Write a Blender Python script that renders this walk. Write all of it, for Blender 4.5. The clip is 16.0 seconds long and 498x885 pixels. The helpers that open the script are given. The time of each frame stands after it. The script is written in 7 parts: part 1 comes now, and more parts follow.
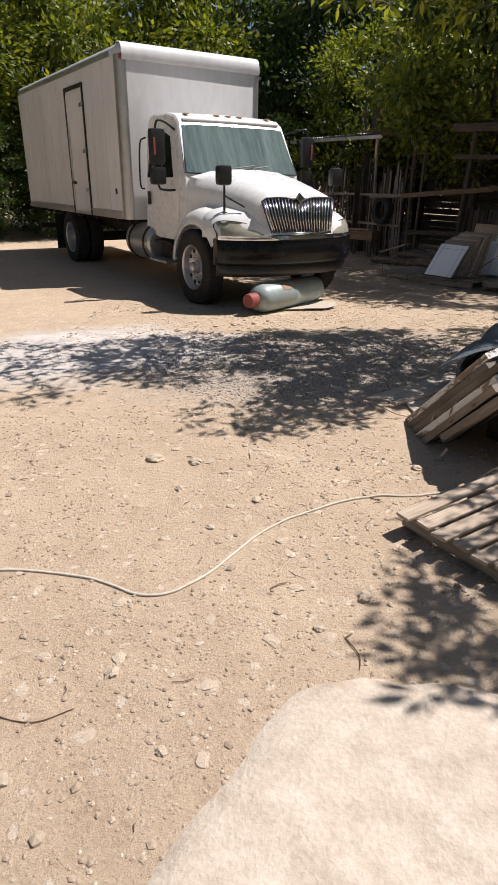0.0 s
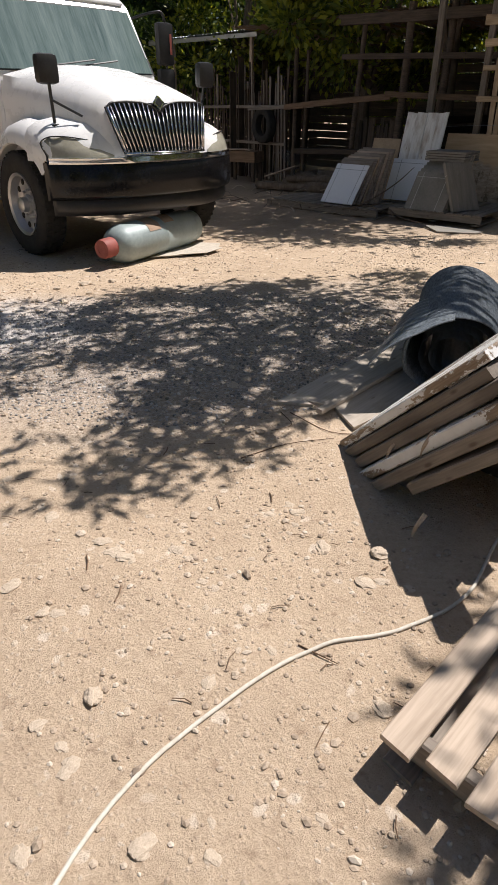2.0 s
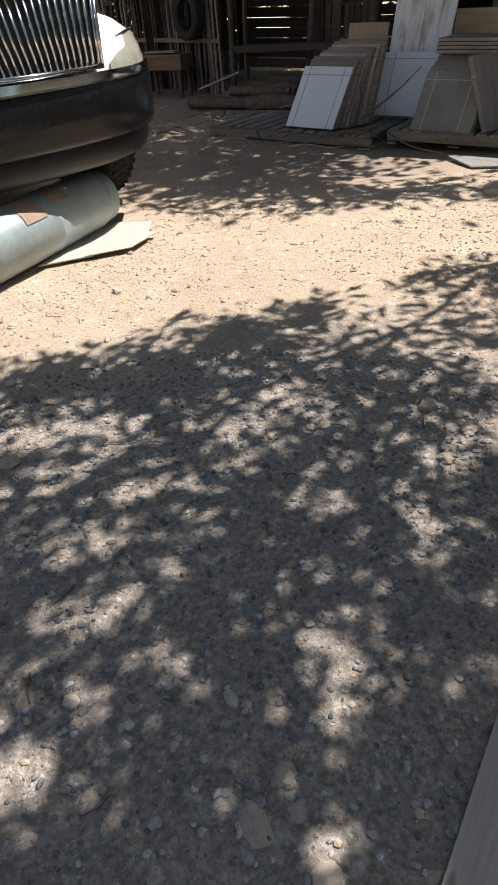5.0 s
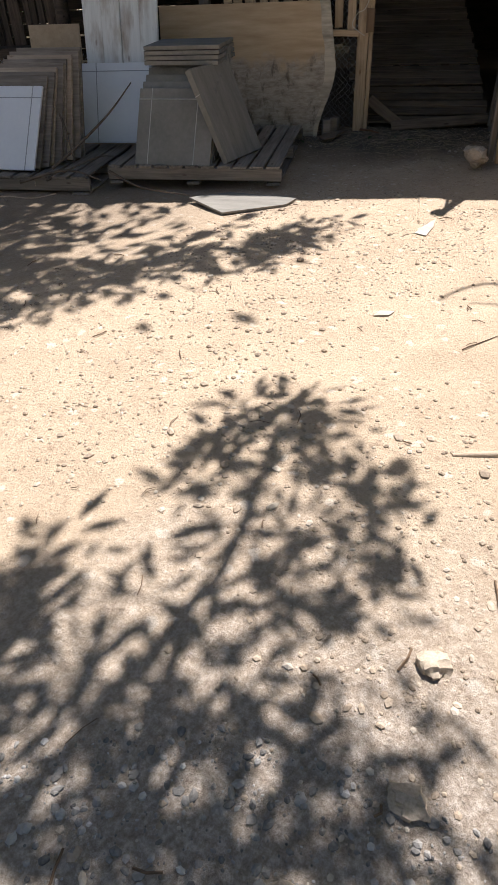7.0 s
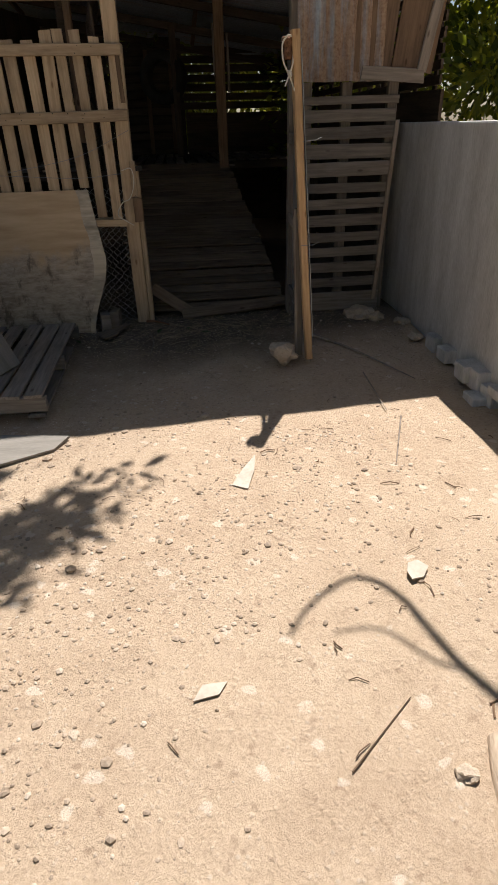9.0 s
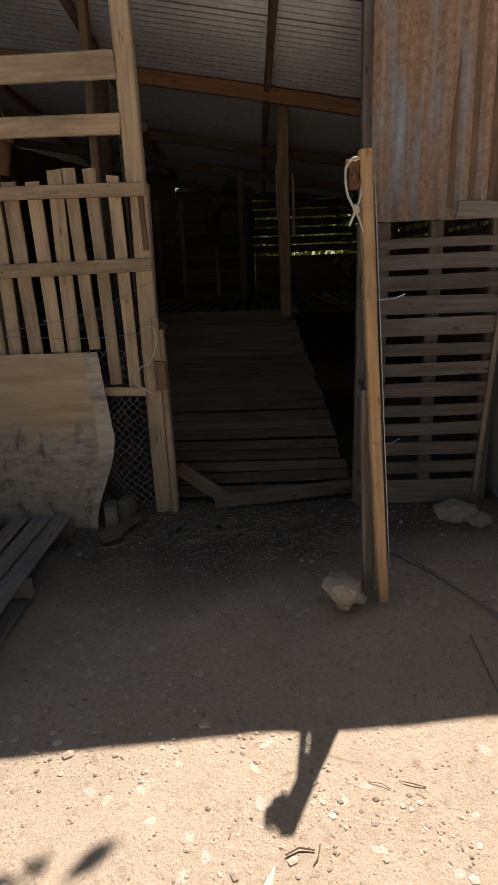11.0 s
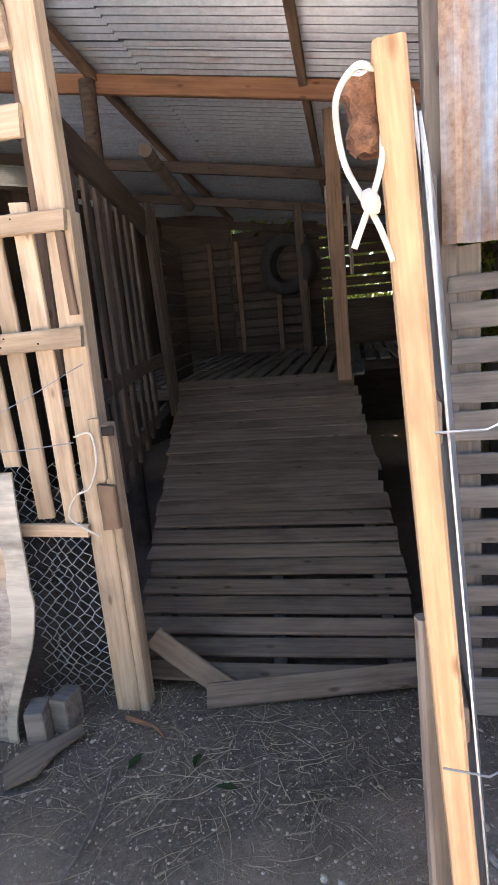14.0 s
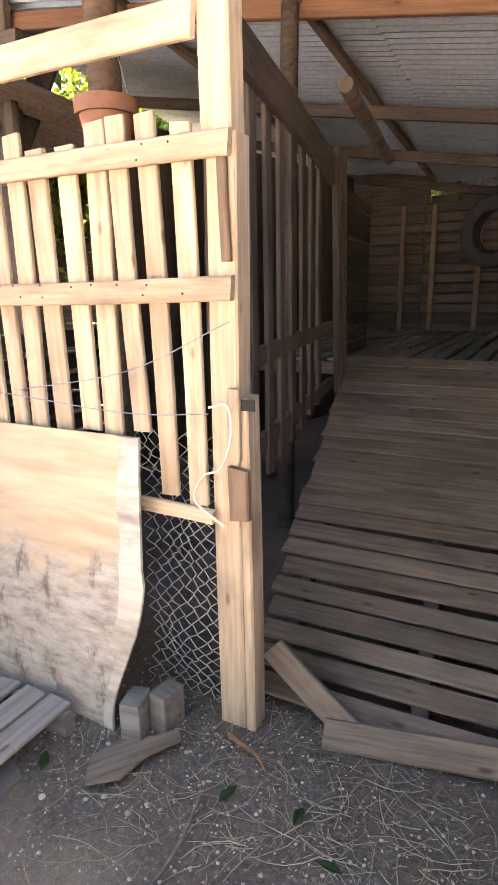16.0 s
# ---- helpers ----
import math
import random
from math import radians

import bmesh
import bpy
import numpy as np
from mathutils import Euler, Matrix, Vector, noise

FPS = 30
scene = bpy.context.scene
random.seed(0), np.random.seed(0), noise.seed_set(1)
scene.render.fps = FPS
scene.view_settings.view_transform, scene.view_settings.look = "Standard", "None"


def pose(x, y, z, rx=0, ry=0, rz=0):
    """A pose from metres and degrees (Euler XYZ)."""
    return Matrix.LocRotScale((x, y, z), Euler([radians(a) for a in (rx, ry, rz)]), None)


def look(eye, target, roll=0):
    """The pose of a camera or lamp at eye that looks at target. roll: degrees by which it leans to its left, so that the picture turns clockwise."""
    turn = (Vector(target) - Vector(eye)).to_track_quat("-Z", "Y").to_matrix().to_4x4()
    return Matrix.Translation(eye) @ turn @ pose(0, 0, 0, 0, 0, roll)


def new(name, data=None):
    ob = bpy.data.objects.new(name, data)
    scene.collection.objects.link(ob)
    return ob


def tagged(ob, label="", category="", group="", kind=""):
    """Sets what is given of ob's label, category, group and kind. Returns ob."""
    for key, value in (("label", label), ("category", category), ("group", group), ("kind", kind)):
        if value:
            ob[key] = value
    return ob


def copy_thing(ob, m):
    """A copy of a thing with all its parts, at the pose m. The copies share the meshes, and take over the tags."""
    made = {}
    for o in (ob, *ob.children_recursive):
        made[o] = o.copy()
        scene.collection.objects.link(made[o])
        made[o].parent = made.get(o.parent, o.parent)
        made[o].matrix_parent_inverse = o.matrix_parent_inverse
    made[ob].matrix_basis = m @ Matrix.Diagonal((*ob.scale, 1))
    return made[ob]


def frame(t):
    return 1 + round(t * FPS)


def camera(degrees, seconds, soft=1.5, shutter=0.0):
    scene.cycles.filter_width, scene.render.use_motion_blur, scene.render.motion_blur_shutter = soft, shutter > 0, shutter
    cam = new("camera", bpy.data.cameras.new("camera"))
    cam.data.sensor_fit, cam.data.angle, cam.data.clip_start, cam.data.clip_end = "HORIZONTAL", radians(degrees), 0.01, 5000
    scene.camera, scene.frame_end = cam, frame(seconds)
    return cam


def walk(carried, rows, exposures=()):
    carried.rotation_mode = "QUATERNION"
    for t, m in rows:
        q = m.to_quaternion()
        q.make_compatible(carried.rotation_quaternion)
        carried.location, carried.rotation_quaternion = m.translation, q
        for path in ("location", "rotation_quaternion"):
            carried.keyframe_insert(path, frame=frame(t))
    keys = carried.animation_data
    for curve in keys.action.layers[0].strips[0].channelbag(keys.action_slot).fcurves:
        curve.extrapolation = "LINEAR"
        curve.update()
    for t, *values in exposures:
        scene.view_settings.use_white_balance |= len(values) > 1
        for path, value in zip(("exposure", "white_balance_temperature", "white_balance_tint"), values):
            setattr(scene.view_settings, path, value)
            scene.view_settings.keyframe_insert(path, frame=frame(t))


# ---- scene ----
cam = camera(45.4, 16.0)
METRES, EYE, TILT, LEAN, TURN = 11.5, 1.5, 0.0, 0.0, 0.0
ROWS = [
    (0.0, 0.0, 0.0, 0.0, 0.29, -23.62, -0.67),
    (0.5, 0.0081, 0.0393, -0.0022, -3.49, -24.93, -0.51),
    (1.0, 0.0166, 0.0781, -0.0091, -6.16, -26.41, -0.35),
    (1.5, 0.0193, 0.1193, -0.0145, -8.64, -28.08, -0.22),
    (2.0, 0.0243, 0.161, -0.018, -10.65, -29.61, -0.12),
    (2.5, 0.0303, 0.2035, -0.0223, -12.04, -30.73, -0.02),
    (3.0, 0.0335, 0.2485, -0.023, -13.32, -31.7, 0.26),
    (5.5, 0.0753, 0.4385, -0.0284, -19.67, -39.01, 3.74),
    (6.0, 0.0934, 0.474, -0.0304, -23.79, -40.3, 3.57),
    (6.5, 0.1194, 0.5045, -0.0299, -31.03, -40.45, 3.02),
    (7.0, 0.1495, 0.5304, -0.0256, -39.98, -39.14, 2.19),
    (7.5, 0.179, 0.5532, -0.0204, -48.43, -36.5, 1.72),
    (8.0, 0.2045, 0.5724, -0.0195, -54.11, -33.65, 1.44),
    (8.5, 0.2295, 0.5914, -0.0183, -56.78, -31.02, 1.37),
    (9.0, 0.2585, 0.6074, -0.0183, -57.63, -28.05, 1.41),
    (9.5, 0.2849, 0.6229, -0.0157, -56.66, -24.86, 1.52),
    (10.0, 0.3114, 0.6394, -0.0136, -54.52, -21.43, 1.61),
    (12.5, 0.4447, 0.6949, -0.0139, -44.81, -13.63, 4.05),
    (13.0, 0.4595, 0.7071, -0.014, -43.47, -13.49, 5.14),
    (13.5, 0.4761, 0.7162, -0.0122, -42.29, -12.82, 5.72),
    (14.0, 0.4889, 0.7219, -0.0091, -41.15, -12.09, 5.1),
    (14.5, 0.4961, 0.7293, -0.0086, -39.28, -11.81, 4.05),
    (15.0, 0.5023, 0.7438, -0.0108, -35.45, -12.04, 2.67),
    (15.5, 0.5102, 0.7478, -0.0116, -30.11, -12.88, 1.49),
    (16.0, 0.5118, 0.7511, -0.0125, -24.18, -13.95, 0.8),
]
EXPOSURES = [(0.0, 0.24, 6320, 14), (3.0, 0.4, 6350, 12.5), (5.5, 0.75, 6080, 11), (7.0, 0.86, 6150, 12.5), (8.0, 0.76, 6350, 12), (9.0, 0.57, 6450, 13), (10.0, 0.47, 6450, 13), (12.5, 2.4, 6150, 19), (13.0, 3.08, 5400, 13), (13.5, 3.32, 5550, 15), (14.5, 3.78, 5500, 19), (15.5, 4.08, 6050, 19), (16.0, 4.24, 6250, 21)]
walk(cam, [(t, pose(0, 0, EYE, TILT, LEAN, TURN) @ pose(METRES * x, METRES * y, METRES * z, 90 + pitch, roll, yaw)) for t, x, y, z, yaw, pitch, roll in ROWS],
     exposures=EXPOSURES)


# ---- light ----
SUN_DIR = Vector((0.805, 0.295, 1.43)).normalized()      # towards the sun
SUN_EL = math.asin(SUN_DIR.z)
SUN_AZ = math.atan2(SUN_DIR.x, SUN_DIR.y)
world = bpy.data.worlds.new("sky")
scene.world = world
world.use_nodes = True
wn = world.node_tree
bgn = wn.nodes["Background"]
sky = wn.nodes.new("ShaderNodeTexSky")
sky.sky_type, sky.sun_disc = "NISHITA", False
sky.sun_elevation, sky.sun_rotation = SUN_EL, SUN_AZ
wn.links.new(sky.outputs[0], bgn.inputs[0])
bgn.inputs[1].default_value = 0.052
sun = new("sun", bpy.data.lights.new("sun", "SUN"))
sun.data.energy, sun.data.angle, sun.data.color = 5.0, radians(0.5), (1.0, 0.94, 0.86)
sun.matrix_world = look(SUN_DIR * 30, (0, 0, 0))

# ---- frames of reference ----
COOP = pose(6.63, 10.31, 0, 0, 0, -50.8)     # x along the front, y into the coop
TRUCK = pose(0.17, 9.76, -0.21, 0, 0, -57.1) @ Matrix.Scale(1.025, 4)  # x ahead, y to its left
CP = Vector((6.63, 10.31, 0))
CU = Vector((0.632, -0.775, 0))
CN = Vector((0.775, 0.632, 0))


def smooth(a, b, x):
    k = min(1, max(0, (x - a) / (b - a)))
    return k * k * (3 - 2 * k)


def ground_z(x, y, fine=True):
    q = Vector((x, y, 0)) - CP
    s, d = q.dot(CU), q.dot(CN)
    z = -0.2 + 0.075 * smooth(-1.9, -0.1, d) * smooth(-6, -3, s)
    z += 0.03 * noise.noise((x * 0.35, y * 0.35, 3.1)) + 0.012 * noise.noise((x * 1.3, y * 1.3, 7.7))
    if fine:
        z += 0.007 * noise.noise((x * 5, y * 5, 1.7)) + 0.004 * noise.noise((x * 12, y * 12, 5.1))
    return z


# ---- materials ----
def material(name, rough=0.8, metal=0.0, spec=0.3):
    m = bpy.data.materials.new(name)
    m.use_nodes = True
    p = m.node_tree.nodes["Principled BSDF"]
    p.inputs["Roughness"].default_value, p.inputs["Metallic"].default_value = rough, metal
    p.inputs["Specular IOR Level"].default_value = spec
    return m, m.node_tree, p


def node(nt, kind, **kw):
    n = nt.nodes.new(kind)
    for k, v in kw.items():
        n.inputs[k].default_value = v
    return n


def coords(nt, scale=(1, 1, 1), world_space=False, shift=True):
    """Object or world coordinates, scaled, moved by each object's random number."""
    mp = nt.nodes.new("ShaderNodeMapping")
    mp.inputs["Scale"].default_value = scale
    if world_space:
        g = nt.nodes.new("ShaderNodeNewGeometry")
        nt.links.new(g.outputs["Position"], mp.inputs[0])
    else:
        tc = nt.nodes.new("ShaderNodeTexCoord")
        nt.links.new(tc.outputs["Object"], mp.inputs[0])
        if shift:
            oi = nt.nodes.new("ShaderNodeObjectInfo")
            mu = nt.nodes.new("ShaderNodeMath")
            mu.operation = "MULTIPLY"
            mu.inputs[1].default_value = 57.0
            nt.links.new(oi.outputs["Random"], mu.inputs[0])
            nt.links.new(mu.outputs[0], mp.inputs["Location"])
    return mp.outputs[0]


def fractal(nt, vec, scale, detail=4, rough=0.6):
    n = nt.nodes.new("ShaderNodeTexNoise")
    n.inputs["Scale"].default_value, n.inputs["Detail"].default_value, n.inputs["Roughness"].default_value = scale, detail, rough
    nt.links.new(vec, n.inputs["Vector"])
    return n.outputs["Fac"]


def ramp(nt, fac, stops):
    r = nt.nodes.new("ShaderNodeValToRGB")
    while len(r.color_ramp.elements) < len(stops):
        r.color_ramp.elements.new(0.5)
    for e, (p, c) in zip(r.color_ramp.elements, stops):
        e.position, e.color = p, (*c, 1) if len(c) == 3 else c
    nt.links.new(fac, r.inputs[0])
    return r.outputs[0]


def mix(nt, fac, a, b, mode="MIX"):
    m = nt.nodes.new("ShaderNodeMix")
    m.data_type, m.blend_type = "RGBA", mode
    for sock, v in ((m.inputs[0], fac), (m.inputs[6], a), (m.inputs[7], b)):
        if isinstance(v, (int, float)):
            sock.default_value = v
        elif isinstance(v, tuple):
            sock.default_value = (*v, 1)
        else:
            nt.links.new(v, sock)
    return m.outputs[2]


def bump(nt, p, height, strength=0.3, distance=0.01):
    b = nt.nodes.new("ShaderNodeBump")
    b.inputs["Strength"].default_value, b.inputs["Distance"].default_value = strength, distance
    nt.links.new(height, b.inputs["Height"])
    nt.links.new(b.outputs[0], p.inputs["Normal"])


def wood(name, dark, light, stain=(0.08, 0.06, 0.045), stain_amount=0.5, vary=0.35):
    """Sawn timber, grain along the object's x."""
    m, nt, p = material(name, 0.82, 0, 0.25)
    c = coords(nt, (1.2, 22, 22))
    grain = fractal(nt, c, 2.2, 5, 0.65)
    col = ramp(nt, grain, [(0.22, dark), (0.62, light)])
    c2 = coords(nt, (2.0, 6, 6))
    blot = fractal(nt, c2, 1.3, 4, 0.6)
    k = ramp(nt, blot, [(0.48, (0, 0, 0)), (0.72, (stain_amount,) * 3)])
    col = mix(nt, k, col, stain)
    vo = nt.nodes.new("ShaderNodeTexVoronoi")
    vo.inputs["Scale"].default_value = 2.9
    nt.links.new(coords(nt, (1.5, 4, 4)), vo.inputs["Vector"])
    knot = ramp(nt, vo.outputs["Distance"], [(0.06, (1, 1, 1)), (0.13, (0, 0, 0))])
    kf = nt.nodes.new("ShaderNodeMath")
    kf.operation = "MULTIPLY"
    kf.inputs[1].default_value = 0.7
    nt.links.new(knot, kf.inputs[0])
    col = mix(nt, kf.outputs[0], col, (dark[0] * 0.5, dark[1] * 0.4, dark[2] * 0.35))
    oi = nt.nodes.new("ShaderNodeObjectInfo")
    tone = ramp(nt, oi.outputs["Random"], [(0.0, (1 - vary,) * 3), (1.0, (1.0, 1.0, 1.0))])
    col = mix(nt, 1.0, col, tone, "MULTIPLY")
    nt.links.new(col, p.inputs["Base Color"])
    bump(nt, p, grain, 0.35, 0.004)
    return m


def mottled(name, a, b, scale=3.0, rough=0.85, metal=0.0, spec=0.3, relief=0.2, depth=0.01, fine=40.0, stretch=(1, 1, 1), world_space=False):
    m, nt, p = material(name, rough, metal, spec)
    c = coords(nt, stretch, world_space)
    big, small = fractal(nt, c, scale, 6, 0.65), fractal(nt, c, fine, 3, 0.6)
    col = ramp(nt, big, [(0.32, a), (0.68, b)])
    col = mix(nt, 0.35, col, ramp(nt, small, [(0.3, a), (0.7, b)]))
    nt.links.new(col, p.inputs["Base Color"])
    rr = ramp(nt, small, [(0.2, (max(0, rough - 0.12),) * 3), (0.8, (min(1, rough + 0.1),) * 3)])
    nt.links.new(rr, p.inputs["Roughness"])
    bump(nt, p, mix(nt, 0.5, big, small), relief, depth)
    return m


def soil_material():
    m, nt, p = material("dry_dirt", 0.95, 0, 0.15)
    c = coords(nt, (1, 1, 1), True)
    big, mid, fine = fractal(nt, c, 0.8, 5, 0.6), fractal(nt, c, 5, 6, 0.7), fractal(nt, c, 48, 6, 0.78)
    col = ramp(nt, big, [(0.3, (0.46, 0.335, 0.23)), (0.7, (0.66, 0.515, 0.37))])
    col = mix(nt, 0.45, col, ramp(nt, mid, [(0.3, (0.4, 0.305, 0.215)), (0.72, (0.68, 0.555, 0.415))]))
    col = mix(nt, 0.3, col, ramp(nt, fine, [(0.3, (0.16, 0.115, 0.08)), (0.42, (0.43, 0.325, 0.23)), (0.58, (0.6, 0.475, 0.355)), (0.72, (0.8, 0.69, 0.56))]))
    crumb = fractal(nt, c, 21, 4, 0.62)
    col = mix(nt, ramp(nt, crumb, [(0.3, (0.55, 0.55, 0.55)), (0.42, (0, 0, 0))]), col, (0.3, 0.21, 0.145))
    vo = nt.nodes.new("ShaderNodeTexVoronoi")
    vo.inputs["Scale"].default_value = 38
    nt.links.new(c, vo.inputs["Vector"])
    peb = ramp(nt, vo.outputs["Distance"], [(0.12, (1, 1, 1)), (0.3, (0, 0, 0))])
    col = mix(nt, mix(nt, 1.0, peb, ramp(nt, mid, [(0.45, (0, 0, 0)), (0.6, (0.6, 0.6, 0.6))]), "MULTIPLY"), col, (0.58, 0.5, 0.41))
    vb = nt.nodes.new("ShaderNodeTexVoronoi")
    vb.inputs["Scale"].default_value = 11
    vb.inputs["Randomness"].default_value = 1.0
    wv = nt.nodes.new("ShaderNodeTexNoise")
    wv.inputs["Scale"].default_value, wv.inputs["Detail"].default_value = 14, 4
    nt.links.new(c, wv.inputs["Vector"])
    wm = nt.nodes.new("ShaderNodeVectorMath")
    wm.operation = "MULTIPLY_ADD"
    wm.inputs[1].default_value = (0.09, 0.09, 0)
    nt.links.new(wv.outputs["Color"], wm.inputs[0])
    nt.links.new(c, wm.inputs[2])
    nt.links.new(wm.outputs[0], vb.inputs["Vector"])
    flat = ramp(nt, vb.outputs["Distance"], [(0.16, (1, 1, 1)), (0.24, (0, 0, 0))])
    few = ramp(nt, vb.outputs["Color"], [(0.5, (0, 0, 0)), (0.56, (0.8, 0.8, 0.8))])
    col = mix(nt, mix(nt, 1.0, flat, few, "MULTIPLY"), col, mix(nt, 0.35, (0.78, 0.69, 0.58), col))
    # damp, dung-darkened earth before and under the coop; under the tree grey grit, toned for shade too
    g = nt.nodes.new("ShaderNodeNewGeometry")
    wob = nt.nodes.new("ShaderNodeVectorMath")
    wob.operation = "MULTIPLY_ADD"
    wn_ = nt.nodes.new("ShaderNodeTexNoise")
    wn_.inputs["Scale"].default_value, wn_.inputs["Detail"].default_value = 1.6, 5
    nt.links.new(g.outputs["Position"], wn_.inputs["Vector"])
    nt.links.new(wn_.outputs["Color"], wob.inputs[0])
    wob.inputs[1].default_value = (1.1, 1.1, 0)
    nt.links.new(g.outputs["Position"], wob.inputs[2])

    def blob(cx, cy, rx, ry, turn, inner, outer):
        mp = nt.nodes.new("ShaderNodeMapping")
        mp.vector_type = "TEXTURE"
        mp.inputs["Location"].default_value = (cx + 0.55, cy + 0.55, 0)
        mp.inputs["Rotation"].default_value = (0, 0, radians(turn))
        mp.inputs["Scale"].default_value = (rx, ry, 1000)
        nt.links.new(wob.outputs[0], mp.inputs[0])
        ln = nt.nodes.new("ShaderNodeVectorMath")
        ln.operation = "LENGTH"
        nt.links.new(mp.outputs[0], ln.inputs[0])
        return ramp(nt, ln.outputs["Value"], [(inner, (1, 1, 1)), (outer, (0, 0, 0))])
    dung = mix(nt, 0.5, ramp(nt, mid, [(0.3, (0.125, 0.095, 0.07)), (0.7, (0.235, 0.182, 0.135))]), ramp(nt, fine, [(0.34, (0.055, 0.044, 0.035)), (0.5, (0.15, 0.122, 0.095)), (0.66, (0.22, 0.18, 0.142)), (0.7, (0.42, 0.37, 0.3))]))
    dung = mix(nt, mix(nt, 1.0, peb, ramp(nt, big, [(0.4, (0, 0, 0)), (0.6, (0.45, 0.45, 0.45))]), "MULTIPLY"), dung, (0.42, 0.37, 0.31))
    mk = blob(7.85, 11.2, 3.4, 2.75, -50.8, 0.74, 0.97)
    col = mix(nt, mk, col, dung)
    # round truck and pens: darker soil, with the shade there put into colour
    yard = blob(2.6, 14.6, 6.5, 4.2, -50.8, 0.75, 1.0)
    col = mix(nt, yard, col, mix(nt, 0.4, dung, col))
    # grey grit, its tone also carrying the bluish shade under the tree
    grit = blob(0.75, 6.0, 2.5, 1.6, 12, 0.55, 1.0)
    gm = nt.nodes.new("ShaderNodeMath")
    gm.operation = "MULTIPLY"
    gm.inputs[1].default_value = 0.6
    nt.links.new(grit, gm.inputs[0])
    shaded_grit = ramp(nt, fine, [(0.36, (0.1, 0.092, 0.088)), (0.48, (0.26, 0.24, 0.225)), (0.66, (0.62, 0.575, 0.54))])
    col = mix(nt, gm.outputs[0], col, shaded_grit)
    ash = blob(-1.75, 6.35, 2.0, 1.45, 20, 0.55, 0.95)
    am = nt.nodes.new("ShaderNodeMath")
    am.operation = "MULTIPLY"
    am.inputs[1].default_value = 0.75
    nt.links.new(ash, am.inputs[0])
    col = mix(nt, am.outputs[0], col, ramp(nt, mid, [(0.3, (0.5, 0.47, 0.45)), (0.62, (0.74, 0.71, 0.685))]))
    nt.links.new(col, p.inputs["Base Color"])
    clod = fractal(nt, c, 17, 5, 0.75)
    bump(nt, p, mix(nt, 0.1, mix(nt, 0.5, mix(nt, 0.55, mid, clod), fine), peb), 0.9, 0.03)
    return m


def leaf_material(name, a, b):
    m, nt, p = material(name, 0.5, 0, 0.35)
    g = nt.nodes.new("ShaderNodeNewGeometry")
    col = ramp(nt, g.outputs["Random Per Island"], [(0.0, a), (0.6, b), (1.0, (b[0] * 1.6, b[1] * 1.35, b[2]))])
    nt.links.new(col, p.inputs["Base Color"])
    tr = nt.nodes.new("ShaderNodeBsdfTranslucent")
    nt.links.new(mix(nt, 1.0, col, (2.2, 2.2, 0.7), "MULTIPLY"), tr.inputs[0])
    ms = nt.nodes.new("ShaderNodeMixShader")
    ms.inputs[0].default_value = 0.3
    out = nt.nodes["Material Output"]
    nt.links.new(p.outputs[0], ms.inputs[1])
    nt.links.new(tr.outputs[0], ms.inputs[2])
    nt.links.new(ms.outputs[0], out.inputs[0])
    return m


def tin_material(name, rust=0.3):
    m, nt, p = material(name, 0.45, 0.6, 0.5)
    c = coords(nt, (1, 1, 1))
    n1, n2 = fractal(nt, coords(nt, (0.5, 6, 1)), 1.8, 6, 0.7), fractal(nt, c, 30, 4, 0.7)
    zinc = ramp(nt, n2, [(0.3, (0.32, 0.345, 0.375)), (0.7, (0.44, 0.47, 0.505))])
    ru = ramp(nt, n2, [(0.3, (0.24, 0.14, 0.085)), (0.7, (0.46, 0.33, 0.235))])
    f = ramp(nt, n1, [(0.62 - rust * 0.5, (0, 0, 0)), (0.78 - rust * 0.5, (1, 1, 1))])
    nt.links.new(mix(nt, f, zinc, ru), p.inputs["Base Color"])
    inv = ramp(nt, f, [(0, (0.8,) * 3), (1, (0.0,) * 3)])
    nt.links.new(inv, p.inputs["Metallic"])
    nt.links.new(ramp(nt, f, [(0, (0.42,) * 3), (1, (0.85,) * 3)]), p.inputs["Roughness"])
    bump(nt, p, n2, 0.15, 0.003)
    return m


SOIL = soil_material()
PINE = wood("raw_pine", (0.38, 0.265, 0.155), (0.64, 0.49, 0.33), (0.2, 0.145, 0.1), 0.7, 0.3)
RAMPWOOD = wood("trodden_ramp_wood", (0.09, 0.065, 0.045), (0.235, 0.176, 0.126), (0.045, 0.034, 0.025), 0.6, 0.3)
GREYWOOD = wood("weathered_timber", (0.17, 0.14, 0.115), (0.36, 0.31, 0.26), (0.1, 0.08, 0.065), 0.5, 0.35)
BROWNWOOD = wood("brown_timber", (0.12, 0.078, 0.05), (0.25, 0.165, 0.105), (0.05, 0.037, 0.029), 0.5, 0.35)
# dark timber whose low tone also carries the shade inside coop and pens
DARKSHADEWOOD = wood("dark_timber", (0.055, 0.042, 0.033), (0.135, 0.1, 0.074), (0.03, 0.024, 0.019), 0.6, 0.4)
BEAMWOOD = wood("red_brown_beam", (0.17, 0.08, 0.042), (0.3, 0.16, 0.085), (0.09, 0.05, 0.03), 0.35, 0.2)
PALLETWOOD = wood("pallet_wood", (0.36, 0.28, 0.21), (0.58, 0.47, 0.37), (0.2, 0.15, 0.11), 0.35, 0.25)
TORNPLY = wood("torn_plywood_edge", (0.5, 0.42, 0.31), (0.68, 0.6, 0.47), (0.16, 0.13, 0.1), 0.8, 0.1)
PAINTED = wood("flaking_white_board", (0.68, 0.68, 0.66), (0.82, 0.82, 0.8), (0.33, 0.25, 0.18), 0.8, 0.12)


